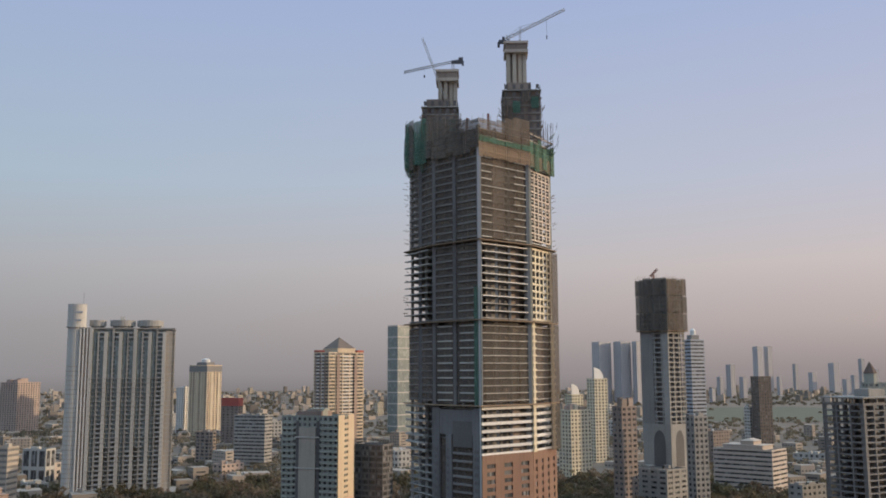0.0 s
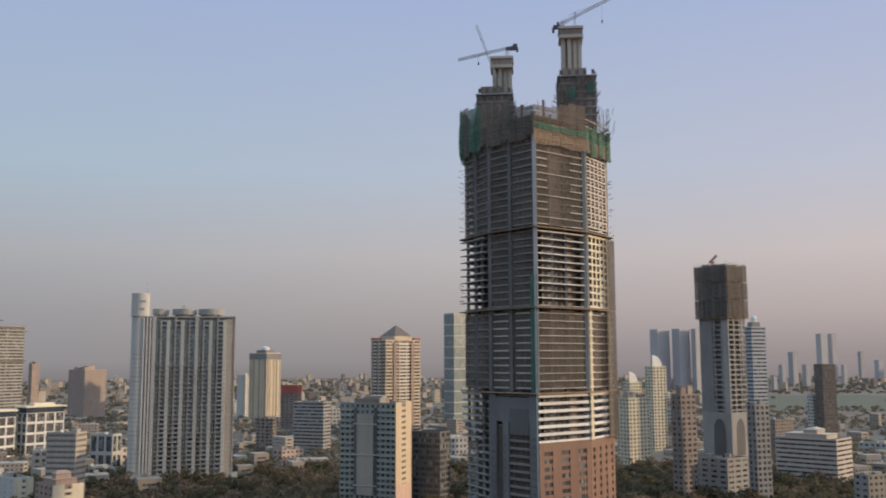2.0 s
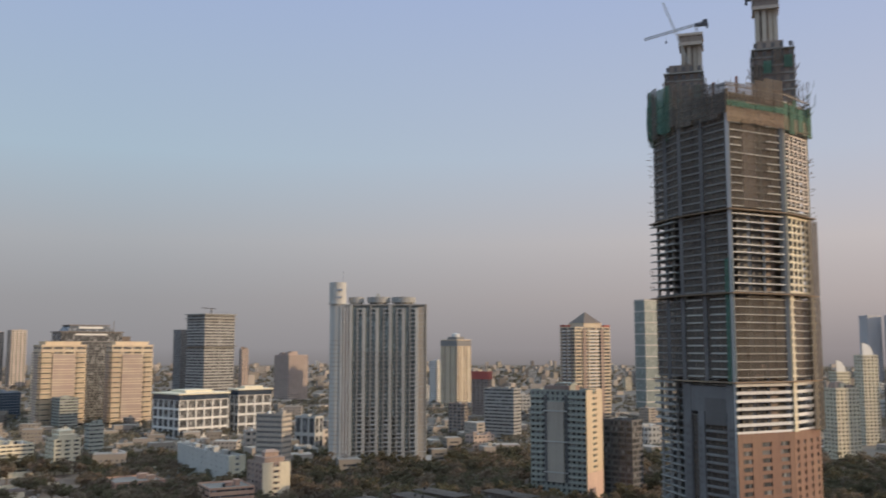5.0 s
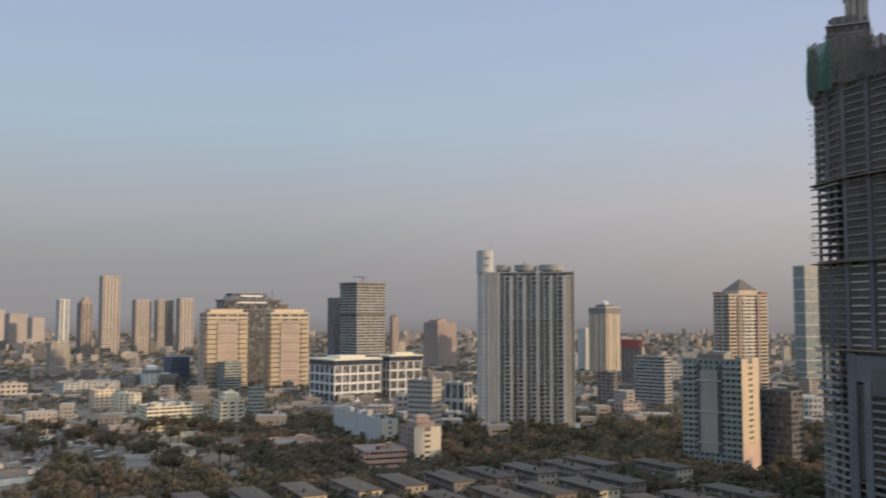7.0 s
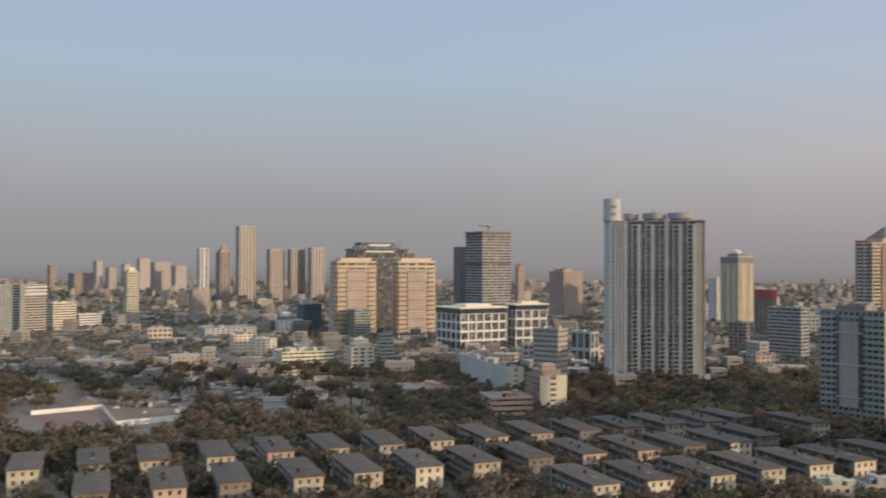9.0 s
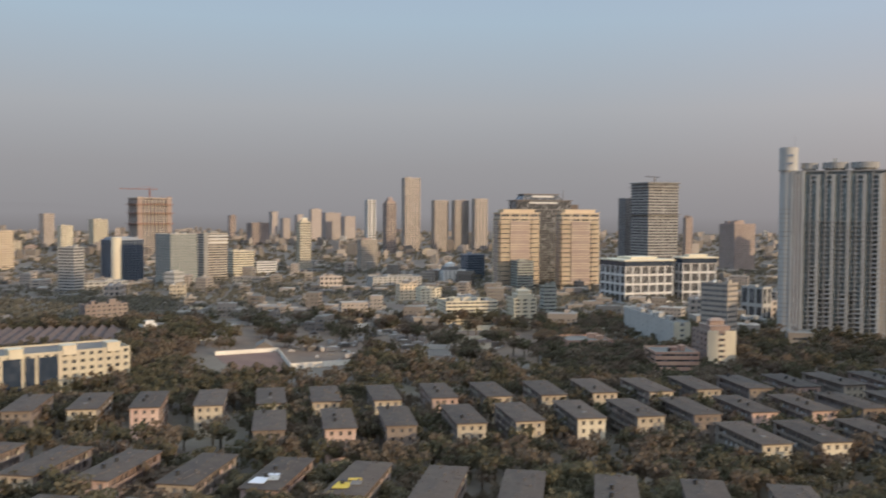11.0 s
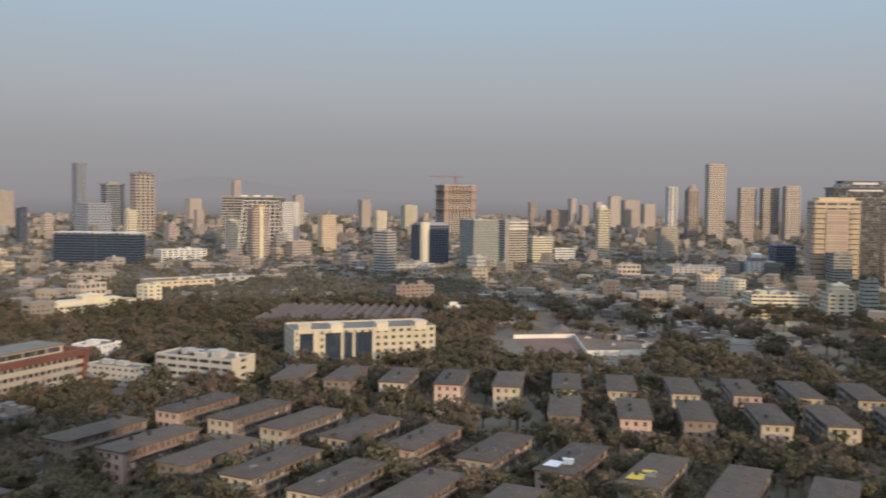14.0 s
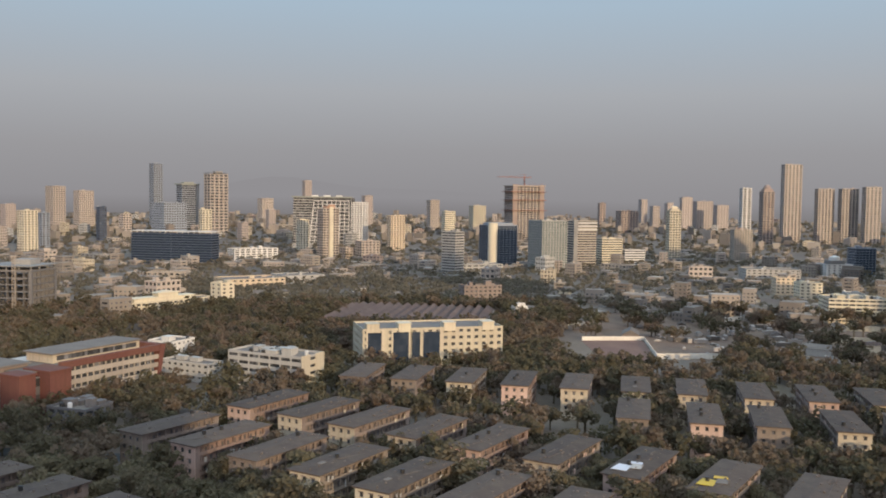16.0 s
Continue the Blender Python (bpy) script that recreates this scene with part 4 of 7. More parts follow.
block("apartment_tower", "beige tower with an unfinished top", -2177.0, 455.1, 16.5, 29.8, 46.3, 137.1, wall=SAND, bay=12, pier=0.3, span=0.3, storey=7, proud=1.0, crown="frame")
block("apartment_tower", "sand coloured apartment tower in haze", -2420.8, 121.7, 25.2, 37.4, 31.3, 105.6, wall=SAND, bay=6, pier=0.4, span=0.38, storey=5)
block("apartment_tower", "sand coloured apartment tower in haze", -2615.0, 200.2, 23.9, 29.5, 40.9, 96.2, wall=SAND, bay=6, pier=0.4, span=0.38, storey=5)
block("apartment_tower", "sunlit cream apartment tower with deep window bays", -1513.3, 37.3, 26.8, 19.6, 21.8, 62.4, wall=CREAM, bay=6, pier=0.4, span=0.38, storey=3.6)
block("apartment_tower", "blue grey glass tower in haze", -1608.1, 63.0, 25.8, 14.1, 13.1, 57.2, wall=BLUEGREY, bay=6, pier=0.4, span=0.38, storey=3.6)
block("apartment_tower", "narrow dark blue glass tower", -1901.1, 177.4, 22.8, 13.1, 15.1, 63.6, wall=NAVY, bay=6, pier=0.4, span=0.38, storey=5)
block("apartment_tower", "sunlit cream apartment tower with deep window bays", -1480.1, 292.6, 17.0, 11.0, 16.6, 66.3, wall=CREAM, bay=6, pier=0.4, span=0.38, storey=3.6)
block("apartment_tower", "blue grey glass tower in haze", -2010.1, 321.6, 19.2, 53.4, 51.6, 71.6, wall=BLUEGREY, bay=6, pier=0.4, span=0.38, storey=5)
block("apartment_tower", "sand coloured apartment tower in haze", -2099.1, 244.0, 21.5, 19.6, 19.6, 45.6, wall=SAND, bay=6, pier=0.4, span=0.38, storey=5)
block("apartment_tower", "sunlit cream apartment tower with deep window bays", -1395.1, 425.6, 11.2, 11.1, 15.8, 52.9, wall=CREAM, bay=6, pier=0.4, span=0.38, storey=3.6)
block("apartment_tower", "sunlit cream apartment tower with deep window bays", -1261.7, 422.3, 9.8, 17.0, 25.3, 72.5, wall=SAND, bay=5, pier=0.3, span=0.4, storey=3.6, balcony=1.0, crown="arched")
block("apartment_tower", "golden apartment tower with stacked windows", -1460.5, 609.9, 5.6, 14.3, 27.3, 58.2, wall=YELLOW, bay=6, pier=0.4, span=0.38, storey=3.6)
block("apartment_tower", "sand coloured apartment tower in haze", -1257.6, 480.4, 7.4, 20.9, 29.6, 26.1, wall=SAND, bay=6, pier=0.4, span=0.38, storey=3.6)
block("apartment_tower", "sand coloured apartment tower in haze", -1283.7, 460.3, 8.4, 21.1, 18.6, 15.1, wall=SAND, bay=6, pier=0.4, span=0.38, storey=3.6)
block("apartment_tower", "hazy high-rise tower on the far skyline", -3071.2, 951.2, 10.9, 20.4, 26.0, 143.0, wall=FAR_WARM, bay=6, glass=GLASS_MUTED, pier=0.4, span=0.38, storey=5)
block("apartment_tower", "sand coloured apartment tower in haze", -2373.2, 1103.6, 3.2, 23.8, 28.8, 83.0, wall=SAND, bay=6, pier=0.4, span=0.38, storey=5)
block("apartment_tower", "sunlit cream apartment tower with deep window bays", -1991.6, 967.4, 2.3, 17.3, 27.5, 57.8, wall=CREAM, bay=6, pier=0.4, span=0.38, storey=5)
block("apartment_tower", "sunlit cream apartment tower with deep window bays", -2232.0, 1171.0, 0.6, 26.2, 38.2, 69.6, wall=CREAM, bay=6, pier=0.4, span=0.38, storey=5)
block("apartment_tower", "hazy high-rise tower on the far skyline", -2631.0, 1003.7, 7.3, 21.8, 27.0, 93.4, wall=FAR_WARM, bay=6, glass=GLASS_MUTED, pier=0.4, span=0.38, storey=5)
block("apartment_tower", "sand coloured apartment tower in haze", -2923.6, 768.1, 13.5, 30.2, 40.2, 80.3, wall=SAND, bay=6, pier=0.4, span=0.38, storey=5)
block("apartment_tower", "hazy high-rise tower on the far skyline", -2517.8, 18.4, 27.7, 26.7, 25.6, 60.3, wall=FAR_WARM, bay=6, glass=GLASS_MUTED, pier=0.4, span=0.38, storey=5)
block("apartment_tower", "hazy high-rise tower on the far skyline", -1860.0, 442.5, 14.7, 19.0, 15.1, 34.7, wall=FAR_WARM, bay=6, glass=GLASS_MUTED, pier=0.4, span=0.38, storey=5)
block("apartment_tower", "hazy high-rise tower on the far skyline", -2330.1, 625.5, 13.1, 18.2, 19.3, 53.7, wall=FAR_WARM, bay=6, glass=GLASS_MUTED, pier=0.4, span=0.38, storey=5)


def lattice_office(x, y, rz, w, d, h):
    """Local x runs along the front, which looks towards local -y."""
    ob = thing("office_building", "large glass office tower with a leaning white lattice front", "building", x, y, rz)
    a, b = w / 2, d / 2
    part("glass_body", Shape().box(-a, a * 0.72, -b, b, 0, h), GLASS, ob, "grey curtain glass")
    for k in range(1, 19):
        part("floor_band", Shape().box(-a - 0.3, -a * 0.42, -b - 0.5, b, h * k / 19, h * k / 19 + 1.2), PALE, ob)
    lean = 9.0
    for i in range(9):
        xx = -a * 0.42 + a * 0.98 * i / 8
        part("lattice_post", Shape().bar((xx - lean * (1 - i / 8), -b - 1.2, 0), (xx, -b - 1.2, h - 5), 0.9), WHITE, ob, "leaning white lattice post")
    for k in range(13):
        z = 4 + (h - 9) * k / 12
        part("lattice_rail", Shape().box(-a * 0.42 - lean * (1 - k / 12), a * 0.56, -b - 1.7, -b - 0.7, z - 0.5, z + 0.5), WHITE, ob)
    wing = part("white_wing", facade(w * 0.24, d, h - 8, 20, 0.35, 5.2, 0.35, 0.5), WHITE, ob, "white wing with square windows")
    wing.location = (a * 0.86, -2.0, 0)
    part("wing_core", Shape().box(a * 0.74 + 0.8, a * 0.98 - 0.8, -b - 1.2, b - 3.5, 0, h - 9), GLASS, ob)
    part("roof_slab", Shape().box(-a - 3, a * 0.66, -b - 3, b + 2, h, h + 2.4), GREYGREEN, ob, "overhanging green roof slab")
    for i in range(3):
        part("roof_plant", Shape().box(-a * 0.5 + 22 * i, -a * 0.5 + 22 * i + 12, -4, 6, h + 2.4, h + 4.6), WHITE, ob)


lattice_office(-1620.8, 544.3, 71.0, 128, 42, 87.5)
block("office_building", "white office wedge with a sloping glass side", -963.6, 474.3, 23.7, 20.5, 16.3, 50.7, wall=PALE, bay=40, pier=0.02, span=0.5)
block("office_building", "blue glass office tower with a pale cylinder corner", -1117.7, 619.2, 1.4, 37.5, 39.2, 53.5, wall=BLUEGREY, bay=6, pier=0.03, span=0.06, glass=GLASS_BLUE, crown="corner")
block("office_building", "grey glass office block with white fins", -996.7, 623.6, -1.7, 35.7, 36.5, 63.0, wall=PALE, bay=4, pier=0.25, span=0.1, glass=GLASS_GREEN)
block("office_building", "beige office block with stacked white terraces", -1033.5, 699.2, -8.6, 23.0, 32.7, 61.8, wall=BEIGE, bay=40, pier=0.02, span=0.45, crown="white_top")
block("office_building", "cream block with striped terraces", -1065.3, 767.5, -10.4, 20.3, 30.7, 36.0, wall=CREAM, bay=40, pier=0.02, span=0.5)
block("office_building", "low white block with striped terraces", -1053.4, 799.3, -11.7, 14.7, 30.8, 20.4, wall=WHITE, bay=40, pier=0.02, span=0.5)
block("unfinished_tower", "tan high-rise frame under construction with a tower crane", -1753.5, 1034.6, -5.9, 45.6, 73.8, 117.3, wall=SAND, bay=8, pier=0.16, span=0.2, storey=4.5, proud=1.0, crown="crane")
block("apartment_tower", "slim cream apartment tower with square windows", -1095.0, 903.9, -15.3, 14.1, 17.8, 75.2, wall=CREAM, bay=4.0, pier=0.34, span=0.3, storey=3.8, crown="steps")
block("apartment_tower", "beige apartment block with twin stair towers", -1087.9, 1029.8, -19.1, 16.4, 28.9, 46.7, wall=BEIGE, bay=4, pier=0.4, span=0.45, crown="stumps")
block("office_building", "dark low block with a pink roof edge", -988.6, 519.9, -1.7, 24.2, 56.5, 10.7, wall=PALE, bay=8, pier=0.3, span=0.5)
block("unfinished_tower", "brick shell of an old mill with arched openings", -671.4, 356.1, -5.0, 12.4, 33.1, 18.4, wall=BROWN, bay=4, pier=0.5, span=0.5)
block("low_rise", "small white plant with paired silos", -600.4, 352.1, -5.1, 7.0, 10.3, 8.9, wall=WHITE, bay=9, pier=0.8, span=0.6)
block("apartment_tower", "tall sand coloured tower with a dark glazed middle strip", -1537.3, 1598.1, -19.7, 19.0, 40.7, 174.0, wall=SAND, bay=8, pier=0.35, span=0.2, storey=5, crown="parapet")
block("apartment_tower", "tall sand coloured tower with a dark glazed middle strip", -1485.8, 1644.8, -21.6, 18.5, 37.2, 120.8, wall=SAND, bay=8, pier=0.35, span=0.2, storey=5, crown="parapet")
block("apartment_tower", "tall sand coloured tower with a dark glazed middle strip", -1449.4, 1677.0, -22.8, 18.2, 37.8, 121.2, wall=SAND, bay=8, pier=0.35, span=0.2, storey=5, crown="parapet")
block("apartment_tower", "tall sand coloured tower with a dark glazed middle strip", -1401.5, 1691.1, -24.1, 20.2, 33.0, 124.9, wall=SAND, bay=8, pier=0.35, span=0.2, storey=5, crown="parapet")
block("apartment_tower", "white apartment tower with a dark side", -1456.2, 1387.2, -17.5, 15.2, 19.7, 117.8, wall=WHITE, bay=8, pier=0.35, span=0.2, storey=5, crown="parapet")
block("apartment_tower", "reddish brown tower in haze", -1500.8, 1489.9, -18.6, 21.1, 24.2, 112.4, wall=RUST, bay=8, pier=0.35, span=0.2, storey=5, crown="dome")
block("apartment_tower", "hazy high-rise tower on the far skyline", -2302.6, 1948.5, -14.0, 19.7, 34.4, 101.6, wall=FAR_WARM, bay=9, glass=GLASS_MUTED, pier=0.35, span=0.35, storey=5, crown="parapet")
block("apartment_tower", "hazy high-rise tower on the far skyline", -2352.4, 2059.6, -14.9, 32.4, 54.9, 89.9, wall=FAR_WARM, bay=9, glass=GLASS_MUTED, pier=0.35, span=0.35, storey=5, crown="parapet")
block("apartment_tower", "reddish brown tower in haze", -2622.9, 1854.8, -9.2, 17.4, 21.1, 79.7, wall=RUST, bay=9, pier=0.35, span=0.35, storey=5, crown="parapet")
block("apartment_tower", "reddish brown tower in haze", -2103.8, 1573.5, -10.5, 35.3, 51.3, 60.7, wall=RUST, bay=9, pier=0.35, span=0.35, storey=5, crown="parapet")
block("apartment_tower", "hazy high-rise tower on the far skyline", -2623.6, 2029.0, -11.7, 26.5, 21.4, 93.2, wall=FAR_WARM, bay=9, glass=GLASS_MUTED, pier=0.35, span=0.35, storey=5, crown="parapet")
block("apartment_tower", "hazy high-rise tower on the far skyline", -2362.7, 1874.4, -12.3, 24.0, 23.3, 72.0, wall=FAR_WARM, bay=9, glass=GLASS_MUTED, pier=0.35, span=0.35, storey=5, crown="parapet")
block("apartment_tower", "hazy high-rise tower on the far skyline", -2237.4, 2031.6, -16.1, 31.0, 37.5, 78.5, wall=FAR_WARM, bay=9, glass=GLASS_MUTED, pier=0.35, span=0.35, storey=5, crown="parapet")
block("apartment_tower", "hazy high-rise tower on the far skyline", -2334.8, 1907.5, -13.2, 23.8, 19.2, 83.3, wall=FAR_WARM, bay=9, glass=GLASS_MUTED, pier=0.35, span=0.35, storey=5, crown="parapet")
block("low_rise", "distant mid-rise block with a red brown wall", -627.9, 1391.9, -20.6, 32.7, 43.4, 76.1, wall=RUST, bay=5, pier=0.4, span=0.4, crown="stumps")
block("low_rise", "distant mid-rise block with a red brown wall", -869.9, 1699.6, -17.8, 8.2, 18.1, 83.8, wall=RUST, bay=5, pier=0.4, span=0.4, crown="stumps")

block("low_rise", "low stained house with a flat roof beside the lane", -57.8, 370.0, 33, 14, 10, 8, wall=STAINCREAM, bay=4, pier=0.5, span=0.5, crown="clutter")
block("low_rise", "low beige building with a terrace beside the lane", -40.0, 380.0, 33, 26, 12, 9, wall=BEIGE, bay=4, pier=0.5, span=0.5, crown="clutter")
block("low_rise", "low stained cream house beside the lane", -20.0, 388.0, 33, 16, 11, 7, wall=STAINCREAM, bay=4, pier=0.5, span=0.5, crown="clutter")

GLASS_DUSTY = glass("dusty_window_glass", (0.17, 0.178, 0.165), 0.35, 0.2)

for mx, my, mh in ((-690, 8, 46), (-760, 36, 40)):
    mast = Shape()
    lattice_mast(mast, (0, 0, 0), (0, 0, mh), 1.0, 2.5, 0.28)
    hoist = thing("hoist_tower", "pale lattice hoist mast on the building site", "mast", mx, my)
    part("lattice", mast, BEIGE, hoist)
    part("head_frame", Shape().box(-1.8, 1.8, -1.8, 1.8, mh, mh + 1.2), BEIGE, hoist)

# ---- the great unfinished tower ----
TX, TY, TRZ = 18.5, 459.0, -2.3
PLAN = [(0, -45), (23.5, -22), (36, 1), (25, 25), (0, 46), (-25, 25), (-35.5, -1), (-22, -24)]


def along(p, q, t):
    return (p[0] + (q[0] - p[0]) * t, p[1] + (q[1] - p[1]) * t)


def great_tower():
    ob = thing("unfinished_skyscraper", "unfinished concrete skyscraper with bare slabs, netting and two cranes", "building", TX, TY, TRZ)
    rnd = random.Random(5)
    levels, z = [], 13.0
    while z < 203:
        levels.append(z)
        z += 3.36
    edge = PLAN
    slab = Shape().prism(inset(edge, 0.5), 0, 0.42).mesh("floor_slab", CONCRETE)
    band = Shape()
    for i in range(8):
        p, q = edge[i], edge[(i + 1) % 8]
        band.wall(along(p, q, 0.0), along(p, q, 1.0), 0.25, -0.35, 1.0) if i in (0, 1, 2) else None
    white_band = band.mesh("spandrel", WHITE)
    rails = []
    # rails pale towards the sun, dark on 7 and 6: shade in the colour
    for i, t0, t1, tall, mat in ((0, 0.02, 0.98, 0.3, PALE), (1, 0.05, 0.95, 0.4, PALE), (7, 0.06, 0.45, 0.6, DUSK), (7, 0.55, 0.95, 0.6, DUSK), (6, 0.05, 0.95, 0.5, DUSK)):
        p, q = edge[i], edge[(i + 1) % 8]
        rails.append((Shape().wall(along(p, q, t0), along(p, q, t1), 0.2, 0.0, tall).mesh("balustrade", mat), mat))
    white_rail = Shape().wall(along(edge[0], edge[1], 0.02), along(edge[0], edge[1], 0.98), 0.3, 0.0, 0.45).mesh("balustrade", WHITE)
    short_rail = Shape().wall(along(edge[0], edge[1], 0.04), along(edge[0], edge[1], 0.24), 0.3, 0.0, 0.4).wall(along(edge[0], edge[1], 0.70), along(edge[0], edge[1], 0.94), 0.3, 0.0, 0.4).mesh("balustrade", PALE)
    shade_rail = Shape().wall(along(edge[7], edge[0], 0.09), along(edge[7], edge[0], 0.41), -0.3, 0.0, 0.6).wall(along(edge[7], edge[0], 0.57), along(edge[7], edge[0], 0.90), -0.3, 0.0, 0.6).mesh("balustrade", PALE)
    for k, zz in enumerate(levels):
        part("floor_slab", slab, CONCRETE, ob, place=(0, 0, zz))
        if 52 < zz < 74:
            part("spandrel", white_band, WHITE, ob, "white spandrel band", place=(0, 0, zz))
        elif 74 <= zz < 190:
            if zz < 112:
                front = [(rails[0][0], PALE)]
            elif zz < 149:
                front = [(white_rail, WHITE)] if zz > 131 or k % 2 else [(short_rail, PALE)]
            else:
                front = [(short_rail, PALE)] if k % 3 else [(rails[0][0], PALE)]
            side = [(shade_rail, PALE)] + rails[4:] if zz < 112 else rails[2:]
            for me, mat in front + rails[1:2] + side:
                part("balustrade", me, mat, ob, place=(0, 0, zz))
    # brickwork and stacked material that fill some bays
    for f, z0, z1, count in ((0, 150, 198, 14), (0, 76, 112, 8), (7, 76, 198, 34), (6, 76, 198, 14)):
        p, q = inset(edge, 2.2)[f], inset(edge, 2.2)[(f + 1) % 8]
        for _ in range(count):
            zz = rnd.choice([v for v in levels if z0 <= v < z1])
            t = rnd.uniform(0.05, 0.8)
            part("infill_panel", Shape().wall(along(p, q, t), along(p, q, t + rnd.uniform(0.06, 0.16)), 0.3, zz + 0.42, zz + rnd.choice((1.4, 2.2, 2.9))), rnd.choice((BROWN, BEIGE, RUST, DUSK)), ob)
    # columns on the perimeter, the corner strips and the inner core
    for i in range(8):
        p, q = inset(edge, 1.6)[i], inset(edge, 1.6)[(i + 1) % 8]
        for t in (0.02, 0.34, 0.62, 0.97):
            c = along(p, q, t)
            part("column", Shape().box(c[0] - 0.65, c[0] + 0.65, c[1] - 0.65, c[1] + 0.65, 0, 203), CONCRETE, ob)
    core = inset(edge, 9)
    part("core", Shape().prism(core, 0, 204), SOOT_SHADE, ob, "dark inner core walls")
    for i, (u, v) in enumerate(((0.12, 0.36), (0.42, 0.6), (0.66, 0.9))):
        for f in (7, 0):
            p, q = inset(edge, 4)[f], inset(edge, 4)[(f + 1) % 8]
            part("inner_wall", Shape().wall(along(p, q, u), along(p, q, v), 0.3, 13, 198), (DUSK, SOOT_SHADE, BROWN)[i], ob)
    part("corner_pier", Shape().box(-0.9, 0.9, -45.6, -43.2, 74, 192), PALE, ob, "vertical concrete corner pier")
    part("hoist_mast", Shape().box(-0.7, 0.2, -46.6, -45.7, 0, 192), STEEL, ob, "steel hoist mast")
    part("corner_net", Shape().wall((-2.8, -43.2), (0.3, -46.75), 0.1, 0, 128), NET_GREEN, ob, "strip of green netting")
    # pilasters, paler towards the sun; shade is painted dark on faces 7 and 6
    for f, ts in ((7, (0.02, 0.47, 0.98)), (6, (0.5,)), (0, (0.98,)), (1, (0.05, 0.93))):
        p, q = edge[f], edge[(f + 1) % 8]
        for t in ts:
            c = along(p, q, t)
            part("pilaster", Shape().box(c[0] - 0.75, c[0] + 0.75, c[1] - 0.75, c[1] + 0.75, 74, 194), (CREAM if f == 1 else CONCRETE if f == 0 else SOOT_SHADE), ob)
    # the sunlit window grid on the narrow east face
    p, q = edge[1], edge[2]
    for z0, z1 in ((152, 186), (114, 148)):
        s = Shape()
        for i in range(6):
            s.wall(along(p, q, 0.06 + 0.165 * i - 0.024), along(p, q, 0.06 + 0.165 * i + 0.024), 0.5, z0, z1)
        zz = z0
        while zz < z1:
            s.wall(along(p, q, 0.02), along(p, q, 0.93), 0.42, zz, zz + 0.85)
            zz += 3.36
        # sand on the upper grid puts its weaker sun into the paint
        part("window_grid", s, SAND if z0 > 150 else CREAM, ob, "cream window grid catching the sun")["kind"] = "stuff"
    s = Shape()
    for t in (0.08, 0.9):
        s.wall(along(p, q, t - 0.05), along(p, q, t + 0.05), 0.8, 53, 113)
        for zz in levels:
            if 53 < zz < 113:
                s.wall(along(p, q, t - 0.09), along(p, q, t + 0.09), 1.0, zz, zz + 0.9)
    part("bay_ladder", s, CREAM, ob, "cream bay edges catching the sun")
    # lower part: brown stone where sunlit, bare shade-darkened concrete and painted voids on the other
    for f in (0, 1, 2):
        p, q = edge[f], edge[(f + 1) % 8]
        s = Shape()
        n = 3 if f == 0 else 4
        for i in range(n + 1):
            t = i / n
            s.wall(along(p, q, max(0, t - 0.085)), along(p, q, min(1, t + 0.085)), 0.55, 0, 53)
        for zz in levels:
            if zz < 53:
                s.wall(p, q, 0.45, zz - 0.5, zz + 1.0)
        s.wall(p, q, 0.6, 49.5, 53.4)
        part("stone_facing", s, BROWNSTONE, ob, "red brown stone facing")["kind"] = "stuff"
        part("window_strip", Shape().wall(along(p, q, 0.02), along(q, p, 0.02), -0.2, 0, 50), GLASS, ob)
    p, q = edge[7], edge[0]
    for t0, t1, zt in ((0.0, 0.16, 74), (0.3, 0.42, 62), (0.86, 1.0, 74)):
        part("great_column", Shape().wall(along(p, q, t0), along(p, q, t1), 1.0, 0, zt), SOOT_SHADE, ob, "great dark concrete column")
    part("lintel", Shape().wall(along(p, q, 0.16), along(p, q, 0.86), 0.8, 62, 73), SOOT_SHADE, ob)
    # no real hole: the shade of the opening is a dark slab
    part("dark_void", Shape().wall(along(p, q, 0.44), along(p, q, 0.84), 0.9, 56.5, 68), ROOM_SHADE, ob, "slab painted dark as a deep opening")
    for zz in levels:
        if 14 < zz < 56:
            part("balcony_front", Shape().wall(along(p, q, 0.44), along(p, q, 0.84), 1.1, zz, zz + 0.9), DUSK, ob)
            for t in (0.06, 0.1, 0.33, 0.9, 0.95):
                part("small_window", Shape().wall(along(p, q, t), along(p, q, t + 0.03), 1.15, zz + 1.0, zz + 2.4), ROOM_SHADE, ob)
    p, q = edge[6], edge[7]
    for zz in levels:
        if 53 < zz < 74:
            part("west_balcony", Shape().wall(along(p, q, 0.05), along(p, q, 0.8), 2.2, zz, zz + 0.9), CONCRETE, ob)
        elif 114 < zz < 148:
            part("west_balcony", Shape().wall(along(p, q, -0.04), along(p, q, 0.9), 1.7, zz, zz + 0.4), PALE, ob)
    # nets: between the ledges, and round the upper storeys
    for z0, z1, faces in ((20, 61, (7,)), (75.5, 112.6, (0, 1, 2, 5, 6, 7)), (113.4, 148.8, (7,)), (150, 191, (0, 7, 6))):
        for f in faces:
            out = 0.45
            p, q = inset(edge, out)[f], inset(edge, out)[(f + 1) % 8]
            n = 4
            for i in range(n):
                part("safety_net", Shape().wall(along(p, q, i / n + 0.004), along(p, q, (i + 1) / n - 0.004), 0.06 + 0.1 * (i % 2), z0 + rnd.uniform(0, 1.2), z1 - rnd.uniform(0, 1.5)), NET_FINE if f == 0 and (z0 < 100 or i != 1) else NET_DARK, ob, "dark safety net")
    for z0 in (74.7, 112.8, 149.0):
        part("ledge", Shape().prism(inset(edge, -2.2), z0, z0 + 0.5), TIMBER, ob, "scaffold ledge round the tower")
